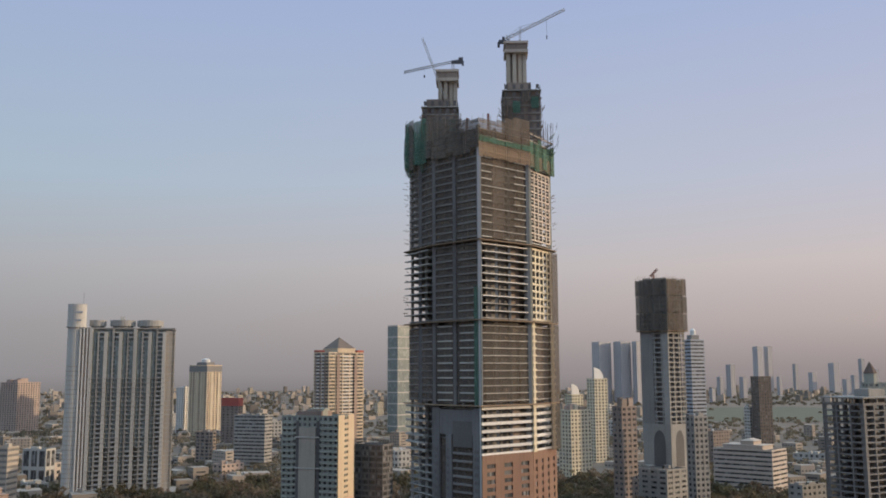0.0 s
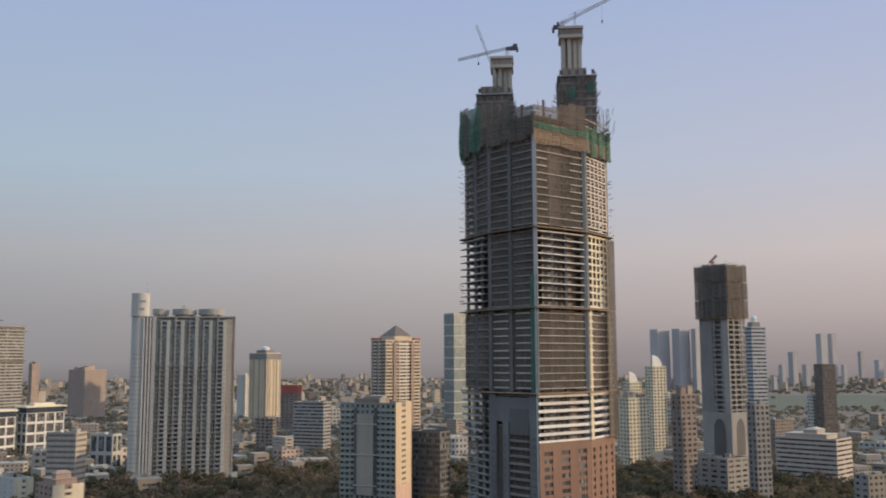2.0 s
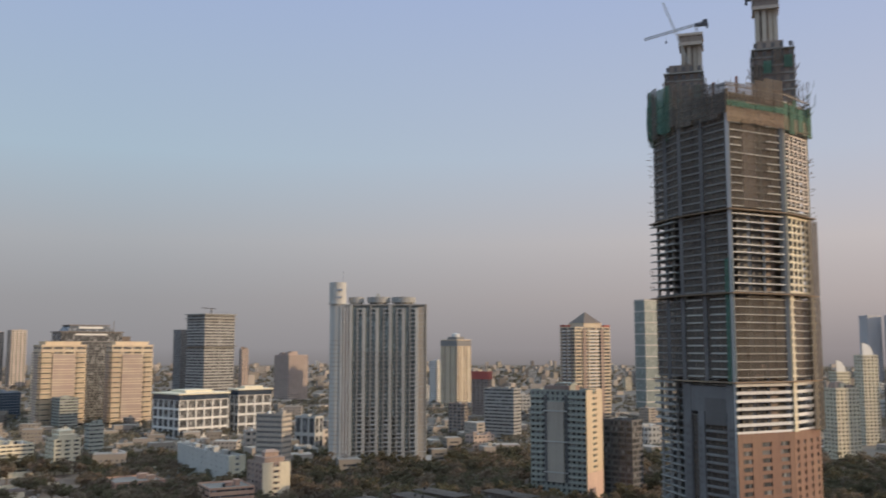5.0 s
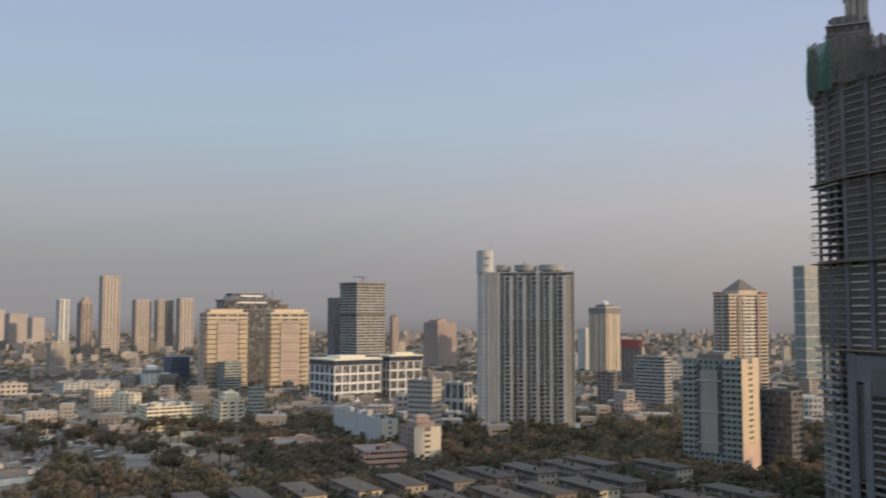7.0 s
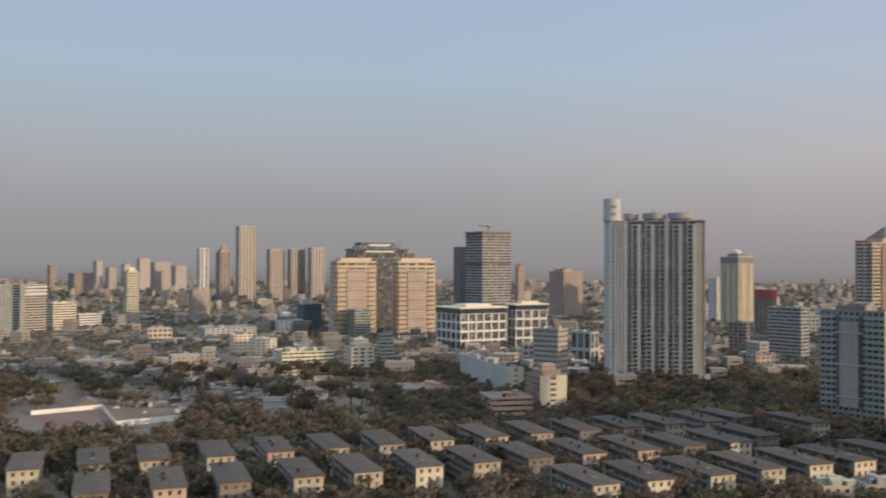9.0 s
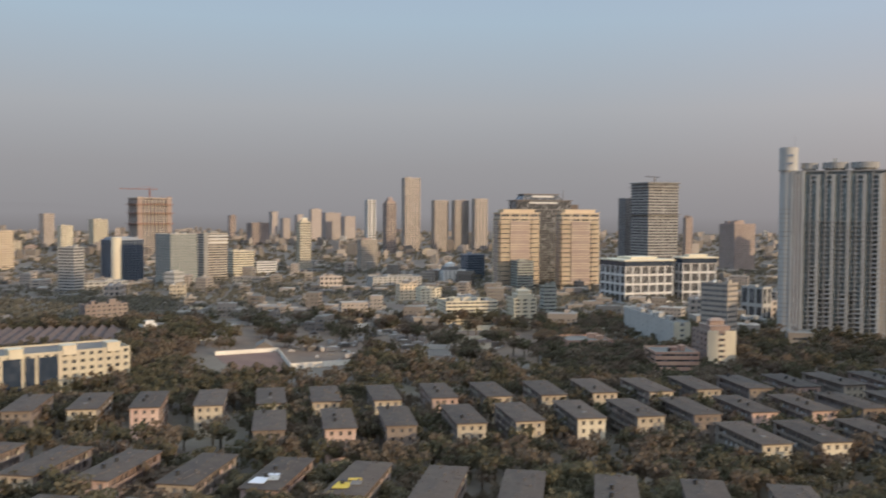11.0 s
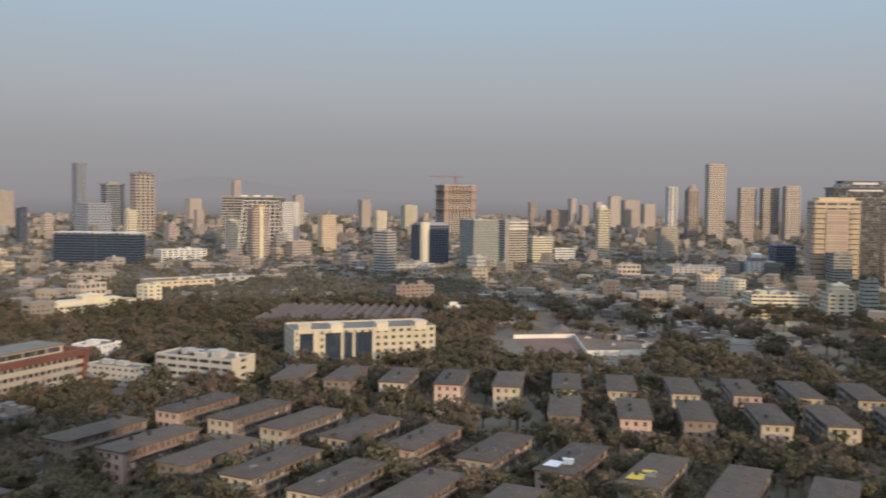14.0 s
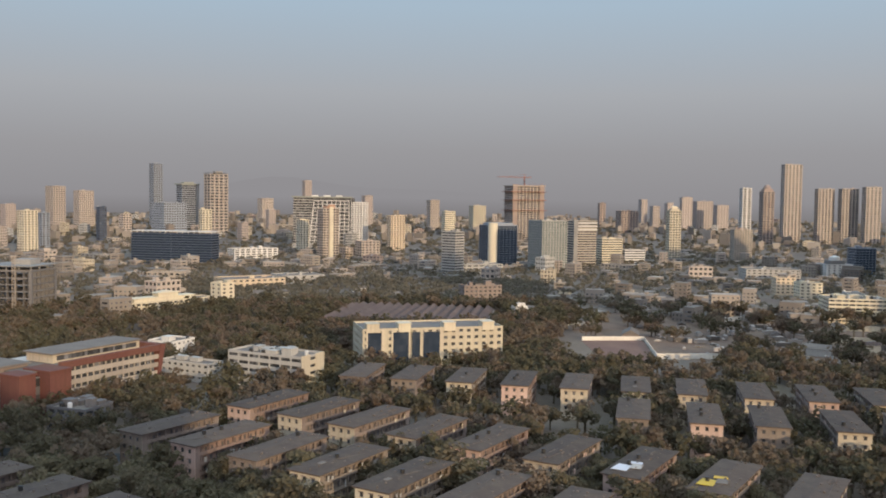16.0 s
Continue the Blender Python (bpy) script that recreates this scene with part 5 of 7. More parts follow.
    # the thin net that hangs clear of the sunlit corner
    for z0, z1 in ((53, 74.5), (75.3, 112.6), (113.4, 148)):
        part("hanging_net", Shape().wall((33.5, -9), (38.6, 1), 0.08, z0, z1).wall((38.6, 1), (34, 12), 0.08, z0, z1), NET_FINE, ob, "thin grey net hanging clear of the corner")
    # ragged crown: dark nets, timber formwork, scaffold and green nets, higher towards the back
    rise = {0: (205, 210), 1: (210, 214), 2: (214, 214), 3: (212, 212), 4: (212, 212), 5: (212, 215), 6: (215, 211), 7: (211, 205)}
    for f in range(8):
        p, q = inset(edge, -1.4)[f], inset(edge, -1.4)[(f + 1) % 8]
        for i in range(6):
            top = rise[f][0] + (rise[f][1] - rise[f][0]) * i / 5 + rnd.uniform(-0.8, 0.8)
            a0, a1 = along(p, q, i / 6 + 0.004), along(p, q, (i + 1) / 6 - 0.004)
            if f == 0:
                part("crown_net", Shape().wall(a0, a1, 0.1 + 0.2 * (i % 2), 194.6, 196.8 + rnd.uniform(0, 0.8)), NET_GREEN, ob, "strip of green netting")
                part("crown_net", Shape().wall(a0, a1, 0.12, 197.5, top), NET_FINE if i < 3 else NET_DARK, ob, "dark safety net")
            elif f in (1, 2):
                part("crown_net", Shape().wall(a0, a1, 0.1 + 0.5 * (i % 2), 187 + rnd.uniform(-1, 2), 200 + rnd.uniform(-2, 3)), NET_GREEN, ob, "green safety net")
            else:
                part("crown_net", Shape().wall(a0, a1, 0.1 + 0.3 * (i % 2), 191 + rnd.uniform(-1.5, 1.5), top), NET_GREEN if f in (5, 6) and i % 4 != 1 else NET_DARK, ob, "dark safety net")
            for z0 in (196.8, 200.2, 203.6):
                if f != 7 or i % 2:
                    # sand towards the sun; the other faces carry painted shade
                    part("crown_slab", Shape().wall(along(p, q, i / 6), along(p, q, (i + 0.9) / 6), -0.6, z0, z0 + 0.4), SAND if f in (0, 1) else SOOT_SHADE, ob)
        planks = Shape()
        if f in (0, 1):
            for i in range(26):
                planks.wall(along(p, q, (i + 0.2) / 26), along(p, q, (i + 0.75) / 26), 0.12, 187.5 + rnd.uniform(0, 0.6), 193.6 + rnd.uniform(0, 0.8))
            planks.wall(p, q, 0.05, 190.2, 190.6)
            part("formwork_planks", planks, TIMBER, ob, "upright timber formwork planks")["kind"] = "stuff"
        poles = Shape()
        for i in range(14):
            c = along(p, q, (i + rnd.random()) / 14)
            top = rise[f][0] + (rise[f][1] - rise[f][0]) * i / 13
            poles.bar((c[0], c[1], 188), (c[0] + rnd.uniform(-0.4, 0.4), c[1] + rnd.uniform(-0.4, 0.4), top + rnd.uniform(-1, 2.2)), 0.11)
        for zz in (192, 194.4, 197, 199.4, 202, 204.5):
            poles.bar((*p, zz), (*q, zz + rnd.uniform(-0.4, 0.4)), 0.13)
        part("scaffold", poles, TIMBER, ob, "bamboo scaffold poles")["kind"] = "stuff"
    # nets that bulge round the shaded corner
    for cx, cy, r in ((-34.5, -2, 3.4), (-27, -15, 2.6)):
        part("bulging_net", Shape().drum(cx, cy, r * 0.35, 187, 192, 12, r * 0.9).drum(cx, cy, r * 0.9, 192, 199, 12, r).drum(cx, cy, r, 199, 207, 12, r * 0.9).drum(cx, cy, r * 0.9, 207, 214, 12, r * 0.25), NET_GREEN, ob, "green net bulging over the corner")
    # curved catch nets on the sunlit corner, and short spikes up the sides
    for cx, cy, cz in ((35.5, -4, 206), (36.5, 1, 201), (36, -3, 197)):
        net = Shape()
        for i in range(6):
            t0, t1 = i / 6 * 1.4, (i + 1) / 6 * 1.4
            net.quad((cx + 4 * math.sin(t0), cy - 4, cz + 9 * (1 - math.cos(t0))), (cx + 4 * math.sin(t1), cy - 4, cz + 9 * (1 - math.cos(t1))), (cx + 4 * math.sin(t1), cy + 5, cz + 9 * (1 - math.cos(t1))), (cx + 4 * math.sin(t0), cy + 5, cz + 9 * (1 - math.cos(t0))))
        part("catch_net", net, NET_GREEN, ob, "curved green catch net")
    for cx, sx in ((-35.5, -1), (36, 1)):
        spikes = Shape()
        for i in range(34):
            zz, yy = rnd.uniform(113, 205), rnd.uniform(-6, 4)
            spikes.bar((cx, yy, zz), (cx + sx * rnd.uniform(0.9, 2.6), yy, zz + rnd.uniform(-0.3, 1.6)), 0.13)
        part("bracket_poles", spikes, TIMBER, ob, "short scaffold brackets")["kind"] = "stuff"
    # the two cores that rise above the roof
    for x0, x1, zb, cx, zc, hw in ((-28, -10.3, 226, -15.6, 242, 5.2), (12.5, 31, 234, 19.4, 256.3, 5.5)):
        part("core_storey", Shape().box(x0, x1, -10, 10, 203, zb - 9), BROWN, ob, "ragged core storey in formwork")
        part("core_storey", Shape().box(x0 + 1.2, x1 - 2.2, -8.5, 9, zb - 9, zb - 4), BROWN, ob, "ragged core storey in formwork")
        part("core_storey", Shape().box(x0 + 2, x1 - 4.5, -7.5, 8, zb - 4, zb), BROWN, ob, "ragged core storey in formwork")
        nz = int((zb - 205) / 4)
        for j in range(nz):
            part("slab_edge", Shape().box(x0 - 0.5, x1 + 0.5, -10.5, 10.5, 205 + 4 * j, 205.5 + 4 * j), CONCRETE, ob)
            for i in range(5):
                xx = x0 + 0.8 + (x1 - x0 - 3) * i / 4
                part("core_opening", Shape().box(xx, xx + 1.5, -10.12, -9.9, 206 + 4 * j, 208.3 + 4 * j), ROOM_SHADE, ob)
                part("core_opening", Shape().box(x1 - 0.1, x1 + 0.12, -8 + 3.4 * i, -6.5 + 3.4 * i, 206 + 4 * j, 208.3 + 4 * j), ROOM_SHADE, ob)
        for u in (-0.72, -0.16, 0.36, 0.78):
            part("shaft_wall", Shape().box(cx + u * hw - 0.17 * hw, cx + u * hw + 0.17 * hw, -5 + (u > 0), 5, zb - 6, zc - 5), BEIGE, ob, "tall bare concrete shaft wall")
        part("shaft", Shape().box(cx - hw * 0.8, cx + hw * 0.8, -3.4, 3.4, zb - 6, zc - 5), BROWN, ob)
        part("shaft_side", Shape().box(cx + hw * 0.8, cx + hw * 0.95, -4.2, 4.2, zb - 6, zc - 5), SAND, ob)
        cap = part("shaft_cap", Shape().box(cx - hw * 1.1, cx + hw * 1.1, -6.4, 6.4, zc - 6, zc - 4.4), SAND, ob, "formwork box on top of the shaft")
        part("formwork_panel", Shape().box(cx - hw * 1.02, cx + hw * 1.02, -6, 6, zc - 4.4, zc - 1.2), BROWN, cap)
        part("cap_rim", Shape().box(cx - hw * 1.12, cx + hw * 1.12, -6.5, 6.5, zc - 1.2, zc), SAND, cap)
        for i in range(26):
            fr = Shape()
            px_ = x0 - 1 + rnd.random() * (x1 - x0 + 2)
            if i % 3 == 0:
                fr.bar((px_, -10.7, 203 + rnd.random() * 8), (px_ + rnd.uniform(-1.6, 1.6), -11 - rnd.random(), zb - 6 + rnd.uniform(-9, 5)), 0.14)
            elif i % 3 == 1:
                yy, zz = rnd.uniform(-9, 9), rnd.uniform(204, zb - 6)
                fr.bar((x1 + 0.2, yy, zz), (x1 + rnd.uniform(1.2, 3.4), yy, zz + rnd.uniform(1, 5)), 0.2)
            else:
                yy, zz = rnd.uniform(-9, 9), rnd.uniform(204, zb - 6)
                fr.bar((x0 - 0.2, yy, zz), (x0 - rnd.uniform(0.8, 2.6), yy, zz + rnd.uniform(0.6, 3.5)), 0.2)
            part("formwork_pole", fr, TIMBER, ob)
        for i in range(4):
            zz = rnd.uniform(206, zb - 6)
            part("core_net", Shape().box(x0 + (x1 - x0) * i / 4, x0 + (x1 - x0) * (i + 0.8) / 4, -11.1, -10.95, zz - 4, zz + 2), NET_GREEN if i % 2 else NET_DARK, ob)
    for cx, zz in ((-5.5, 212.5), (4.8, 214.5)):
        part("steel_post", Shape().box(cx - 0.6, cx + 0.6, -20.6, -19.4, 203, zz), RUSTSTEEL, ob, "rust red steel post")
    # cranes
    c = Shape()
    lattice_mast(c, (15.6, 0, 256.3), (15.6, 0, 261.5), 0.8, 1.5, 0.2)
    lattice_mast(c, (13, 0, 258.8), (45, 0, 275), 0.55, 1.8, 0.13)
    lattice_mast(c, (21.6, 0, 256.3), (22, 0, 266), 0.4, 1.5, 0.14)
    c.bar((22, 0, 266), (34, 0, 269.5), 0.1).bar((22, 0, 266), (13, 0, 259.5), 0.1)
    jib = part("crane", c, STEEL, ob, "pale grey tower crane with a raised jib")
    part("counterweight", Shape().box(10.8, 14.5, -0.9, 0.9, 257.2, 259).box(10.2, 11.4, -1, 1, 255.4, 257.8).box(12.6, 13.8, -1, 1, 259, 260.6), DARKSTEEL, jib, "dark counterweight and winch")
    part("hook_line", Shape().bar((35.5, 0, 270), (35.5, 0, 261), 0.06).box(35.2, 35.8, -0.3, 0.3, 259.4, 261), DARKSTEEL, jib)
    c = Shape()
    lattice_mast(c, (-12.8, 0, 242), (-12.8, 0, 248), 0.6, 1.5, 0.18)
    lattice_mast(c, (-38, 0, 242.8), (-8, 0, 249), 0.5, 1.6, 0.13)
    jib = part("crane", c, STEEL, ob, "pale grey tower crane with a level jib")
    part("counterweight", Shape().box(-13.5, -8.2, -0.9, 0.9, 247, 248.4).box(-9.8, -7.6, -1, 1, 248.4, 250).box(-8.2, -7.2, -0.9, 0.9, 246, 248), DARKSTEEL, jib, "dark counterweight and winch")
    part("hook_line", Shape().bar((-27.5, 0, 245), (-27.5, 0, 241), 0.06).box(-27.9, -27.1, -0.3, 0.3, 239.8, 241), DARKSTEEL, jib)
    c = Shape()
    lattice_mast(c, (-16.6, -9, 226), (-28, -9, 257.5), 0.45, 2, 0.12)
    part("derrick", c, PALE, ob, "pale luffing boom")
    return ob


great_tower()


# ---- the ribbed apartment slab with drums on its roof ----
def ribbed_slab(x, y, rz, w, d, h):
    ob = thing("apartment_tower", "grey ribbed apartment slab with round roof drums and pylon", "building", x, y, rz)
    a, b, n = w / 2, d / 2, 38
    sh = h / n
    part("core", Shape().box(-a + 1.2, a - 1.2, -b + 1.2, b - 1.2, 0, h), ROOM_SHADE, ob)
    # from the pylon: a plain strip, then glazed bays and balcony bays between pale ribs
    part("plain_strip", Shape().box(-a + 9, -a + 15, -b - 0.9, -b + 2, 0, h - 1.5), DUSTPINK, ob, "plain pinkish wall strip beside the pylon")
    x0, x1, bays = -a + 15, a - 6.5, 10
    step = (x1 - x0) / bays
    for i in range(bays + 1):
        c, wide = x0 + step * i, 1.15 if i % 2 == 0 else 0.6
        part("rib", Shape().box(c - wide, c + wide, -b - 2.0 - 0.5 * (i % 2 == 0), -b + 2, 0, h - 2 + 2.4 * (i % 3 == 0)), (PALE, CONCRETE)[i % 2], ob, "tall pale concrete rib")
    part("end_strip", Shape().box(a - 5.4, a + 0.4, -b - 0.7, -b + 2, 0, h - 1), BEIGE, ob, "plain end wall strip")
    for i in range(5):
        c = -b + d * i / 4
        part("rib", Shape().box(a - 1, a + 0.5, c - 0.7, c + 0.7, 0, h), CONCRETE, ob)
    floor = Shape().box(-a + 9, a + 0.3, -b - 1.0, b, 0, 0.3)
    for i in range(0, bays, 2):
        floor.box(x0 + step * (i + 1) + 0.6, x0 + step * (i + 2) - 0.9, -b - 1.3, -b - 1.15, 0.3, 1.2)
    fm = floor.mesh("balcony_floor", PALE)
    edge_mesh = Shape().box(x0, x1 + 1, -b - 2.62, -b - 1.0, 0, 0.32).mesh("floor_edge", CONCRETE)
    end_rail = Shape().box(a - 7.6, a - 5.6, -b - 1.9, -b - 0.8, 0, 1.3).mesh("end_balcony", PALE)
    gl = Shape().box(-a + 9.5, a - 0.3, -b + 0.25, b - 0.3, 0.3, sh - 0.1)
    gm, tm = gl.mesh("ribbon_window", GLASS_DUSTY), gl.mesh("ribbon_window", GLASS_GREEN)
    for k in range(n):
        part("balcony_floor", fm, PALE, ob, place=(0, 0, k * sh))
        part("ribbon_window", tm if k > n * 0.45 else gm, GLASS, ob, place=(0, 0, k * sh))
        if k < n * 0.72:
            part("floor_edge", edge_mesh, CONCRETE, ob, place=(0, 0, k * sh))
        if k > n * 0.6:
            part("end_balcony", end_rail, PALE, ob, place=(0, 0, k * sh))
    for i in range(0, bays, 2):
        c = x0 + step * (i + 0.5)
        part("bay_glass", Shape().drum(c, -b + 0.6, step * 0.42, h * (0.12 + 0.1 * (i % 4)), h - 2, 14), GLASS_GREEN, ob, "rounded pale green glass bay")
    for i in (1, 3, 5, 7):
        c = x0 + step * (i + 0.5)
        part("curtain_strip", Shape().box(c - step * 0.22, c + step * 0.3, -b - 1.45, -b - 1.05, h * (0.5 - 0.04 * i), h * 0.93), GLASS_GREEN, ob, "strip of green glazing over the upper balconies")
    part("roof", Shape().box(-a + 8, a + 0.8, -b - 1.4, b + 0.8, h, h + 1), CONCRETE, ob)
    px_, py_ = -a + 4.4, -b + 4
    py = part("pylon", Shape().drum(px_, py_, 5.8, 0, h + 2, 24).drum(px_, py_, 6.4, h + 2, h + 17.5, 24).drum(px_, py_, 6.8, h + 1, h + 2, 24), PALE, ob, "round pale pylon")
    rings = Shape().drum(px_, py_, 5.95, 0, 0.5, 24).mesh("ring", BEIGE)
    for k in range(30):
        part("ring", rings, BEIGE, py, place=(0, 0, 2 + k * sh))
    for i in range(3):
        part("pylon_fin", Shape().box(px_ + 3.2 + 2.2 * i, px_ + 4.1 + 2.2 * i, -b - 2.4, -b - 1.2, 0, h), WHITE, py)
    part("sign_bar", Shape().box(px_ - 0.5, px_ + 4.2, py_ - 6.5, py_ - 6.0, h + 11, h + 12.4), BLUEGREY, py, "faint blue grey bar of lettering")
    part("sign_bar", Shape().box(px_ - 0.5, px_ + 3.6, py_ - 6.5, py_ - 6.0, h + 5.5, h + 6.8), BLUEGREY, py, "faint blue grey bar of lettering")
    part("mast", Shape().bar((px_ + 4, py_, h + 17), (px_ + 4, py_, h + 26), 0.18), STEEL, py)
    for c, r in ((-a + 18, 5.8), (-a + 35, 8.8), (-a + 54, 9.2)):
        dr = part("roof_drum", Shape().drum(c, 0, r * 0.8, h + 1, h + 2.4, 24).drum(c, 0, r, h + 2.4, h + 6.6, 28), CONCRETE, ob, "round concrete roof drum")
        part("drum_posts", Shape().box(c - r * 0.7, c - r * 0.6, -r * 0.6, -r * 0.5, h + 1, h + 2.4).box(c + r * 0.6, c + r * 0.7, -r * 0.6, -r * 0.5, h + 1, h + 2.4), DUSK, dr)
    part("roof_hut", Shape().box(-a + 33, -a + 36, -1, 1, h + 6.6, h + 9.5), PALE, ob)
    part("podium", Shape().box(-a - 3, a + 4, -b - 7, b + 6, 0, 7).box(-a - 3.5, a + 4.5, -b - 7.5, b + 6.5, 7, 7.6), CONCRETE, ob)
    return ob


ribbed_slab(-231, 672, 14.5, 71, 20, 121)


# ---- the colony of four storey blocks ----
def colony_block(seed):
    """A four storey tenement 34 by 11.5 m: galleries on the long sides, small windows on the gables, a low hipped tar roof."""
    rnd = random.Random(seed)
    wall = (BROWN, DUSTPINK, STAINED, BROWN, STAINED)[seed % 5]
    ob = thing("tenement_block", ("four storey tenement with weathered brown walls and a dark tar roof", "four storey tenement with faded pink walls and a dark tar roof", "four storey tenement with stained beige walls and a dark tar roof", "four storey tenement with sooty brown walls and cluttered galleries", "four storey tenement with sand coloured walls and a patched roof")[seed % 5], "building", 0, 0, group="tenement colony")
    a, b, h, n = 5.4, 16.6, 12.4, 4
    sh = h / n
    part("wall", Shape().box(-a + 1.2, a - 1.2, -b, b, 0, h).box(-a, a, -b, -b + 2.2, 0, h).box(-a, a, b - 2.2, b, 0, h), wall, ob)
    gal = Shape()
    for sx in (-1, 1):
        x0, x1 = sorted((sx * (a - 1.2), sx * a))
        gal.box(x0, x1, -b + 2.2, b - 2.2, 0, 0.22)
        x0, x1 = sorted((sx * (a - 0.12), sx * a))
        gal.box(x0, x1, -b + 2.2, b - 2.2, 0.22, 1.1)
        for i in range(9):
            c = -b + 2.6 + (2 * b - 5.2) * i / 8
            x0, x1 = sorted((sx * (a - 0.32), sx * (a - 0.02)))
            gal.box(x0, x1, c - 0.16, c + 0.16, 1.1, sh)
    gm = gal.mesh("gallery", wall)
    for k in range(n):
        part("gallery", gm, wall, ob, place=(0, 0, k * sh))
    win = Shape().box(-0.55, 0.55, -0.02, 0.1, 0, 1.25).mesh("window", GLASS)
    hood = Shape().box(-0.8, 0.8, -0.55, 0, 1.35, 1.45).box(-0.68, 0.68, -0.1, 0, -0.12, 0)
    hm = hood.mesh("window_hood", wall)
    # the gable faces the sun; lighter paint than the walls adds that light
    part("gable_wall", Shape().box(-a - 0.03, a + 0.03, -b - 0.035, -b + 0.2, 0, h), (STAINCREAM, PINK, STAINCREAM, STAINED, CREAM)[seed % 5], ob, "gable wall with its sunlight put into lighter paint")
    for k in range(1, n):
        for i in (-1, 0, 1):
            ww = part("window", win, GLASS, ob, place=(i * 3.2, -b - 0.04, k * sh + 1.0))
            part("window_hood", hm, wall, ww)["kind"] = "stuff"
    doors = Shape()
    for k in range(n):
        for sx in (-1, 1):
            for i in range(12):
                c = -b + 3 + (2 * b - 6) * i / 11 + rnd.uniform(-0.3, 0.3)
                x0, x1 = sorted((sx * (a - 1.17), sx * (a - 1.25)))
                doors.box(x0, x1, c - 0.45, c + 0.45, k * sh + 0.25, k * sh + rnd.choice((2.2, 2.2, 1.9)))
    tagged(part("dark_doorway", doors, ROOM_SHADE, ob), kind="stuff")
    wash = Shape()
    for _ in range(26):
        sx, k = rnd.choice((-1, 1)), rnd.randrange(4)
        c = rnd.uniform(-b + 3, b - 3)
        x0, x1 = sorted((sx * (a + 0.02), sx * (a + 0.1)))
        wash.box(x0, x1, c - rnd.uniform(0.2, 0.8), c + rnd.uniform(0.2, 0.8), k * sh + rnd.uniform(0.3, 0.9), k * sh + rnd.uniform(1.3, 2.4))
    part("gallery_screen", wash, (CREAM, PALE, PINK)[seed % 3], ob, "pale screens and washing on the galleries")["kind"] = "stuff"
    part("cornice", Shape().box(-a - 0.55, a + 0.55, -b - 0.55, b + 0.55, h, h + 0.28), wall, ob)
    roof = Shape()
    e, r = 0.75, 4.8
    base = [(-a - e, -b - e), (a + e, -b - e), (a + e, b + e), (-a - e, b + e)]
    roof.prism(base, h + 0.28, h + 0.5)
    roof.prism(base, h + 0.5, h + 0.95, [(-0.4, -b + r), (0.4, -b + r), (0.4, b - r), (-0.4, b - r)])
    part("roof", roof, ROOF, ob, "low dark tar roof")
    rubble = Shape()
    for _ in range(22):
        cx, cy, r = rnd.uniform(-5.2, 5.2), rnd.uniform(-16, 16), rnd.uniform(0.1, 0.3)
        rubble.box(cx - r, cx + r, cy - r, cy + r * rnd.uniform(0.6, 2.5), h + 0.5, h + 0.85 + rnd.uniform(0, 0.5) * (abs(cx) < 3))
    for u in range(4):
        rubble.bar((rnd.uniform(-4, 4), rnd.uniform(-14, 14), h + 0.5), (rnd.uniform(-4, 4), rnd.uniform(-14, 14), h + 1.0), 0.09)
    part("roof_clutter", rubble, UMBER, ob, "bricks, pipes and rubble on the roof")["kind"] = "stuff"
    for i in range(rnd.randint(0, 2)):
        cx, cy = rnd.uniform(-3, 3), rnd.uniform(-13, 13)
        m = rnd.choice((FLATROOF, BLACKTANK, BLACKTANK, FLATROOF))
        if m in (TANK, BLACKTANK):
            part("roof_tank", Shape().drum(cx, cy, 0.6, h + 0.7, h + 2.2, 10), m, ob)
        else:
            part("roof_sheet", Shape().box(cx - 0.8, cx + 0.8, cy - 1.2, cy + 1.2, h + 0.7, h + 1.1), m, ob)
    return ob


COLONY = [colony_block(i) for i in range(5)]
used = set()
spots = []
for row, ks in ((1, range(-5, 13)), (0, range(0, 12)), (-1, range(7, 12))):
    for k in ks:
        spots.append((-276 + 14.6 * k - 38 * row, 212 + 19.1 * k + 29 * row, 52, 1 if (row, k) == (1, -2) else None))
for i in range(13):
    spots.append((-353 + 20.9 * i + 9.3, 106 + 13.0 * i - 14.3, 33, 2 if i == 5 else None))
for i in range(9):
    spots.append((-329 + 21.2 * i + 9.3, 67 + 12.5 * i - 14.3, 33, 1 if i == 1 else None))
for i in range(6):
    spots.append((-287 + 20.8 * i + 9.3, 5 + 12.5 * i - 14.3, 33, None))
for sx, sy in ((-109, 443), (-65, 410), (-95, 493), (-51, 433), (-132, 489)):
    spots.append((sx, sy, 55, None))
spot_rnd = random.Random(11)
for i, (sx, sy, yaw, kind) in enumerate(spots):
    k = spot_rnd.randrange(5) if kind is None else kind
    m = pose(sx + spot_rnd.uniform(-1, 1), sy + spot_rnd.uniform(-1, 1), 0, 0, 0, yaw + spot_rnd.uniform(-1.5, 1.5))
    if k not in used:
        used.add(k)
        COLONY[k].matrix_basis = m
    else:
        copy_thing(COLONY[k], m)
for k in range(5):
    if k not in used:
        COLONY[k].matrix_basis = pose(-395, 128, 0, 0, 0, 52)

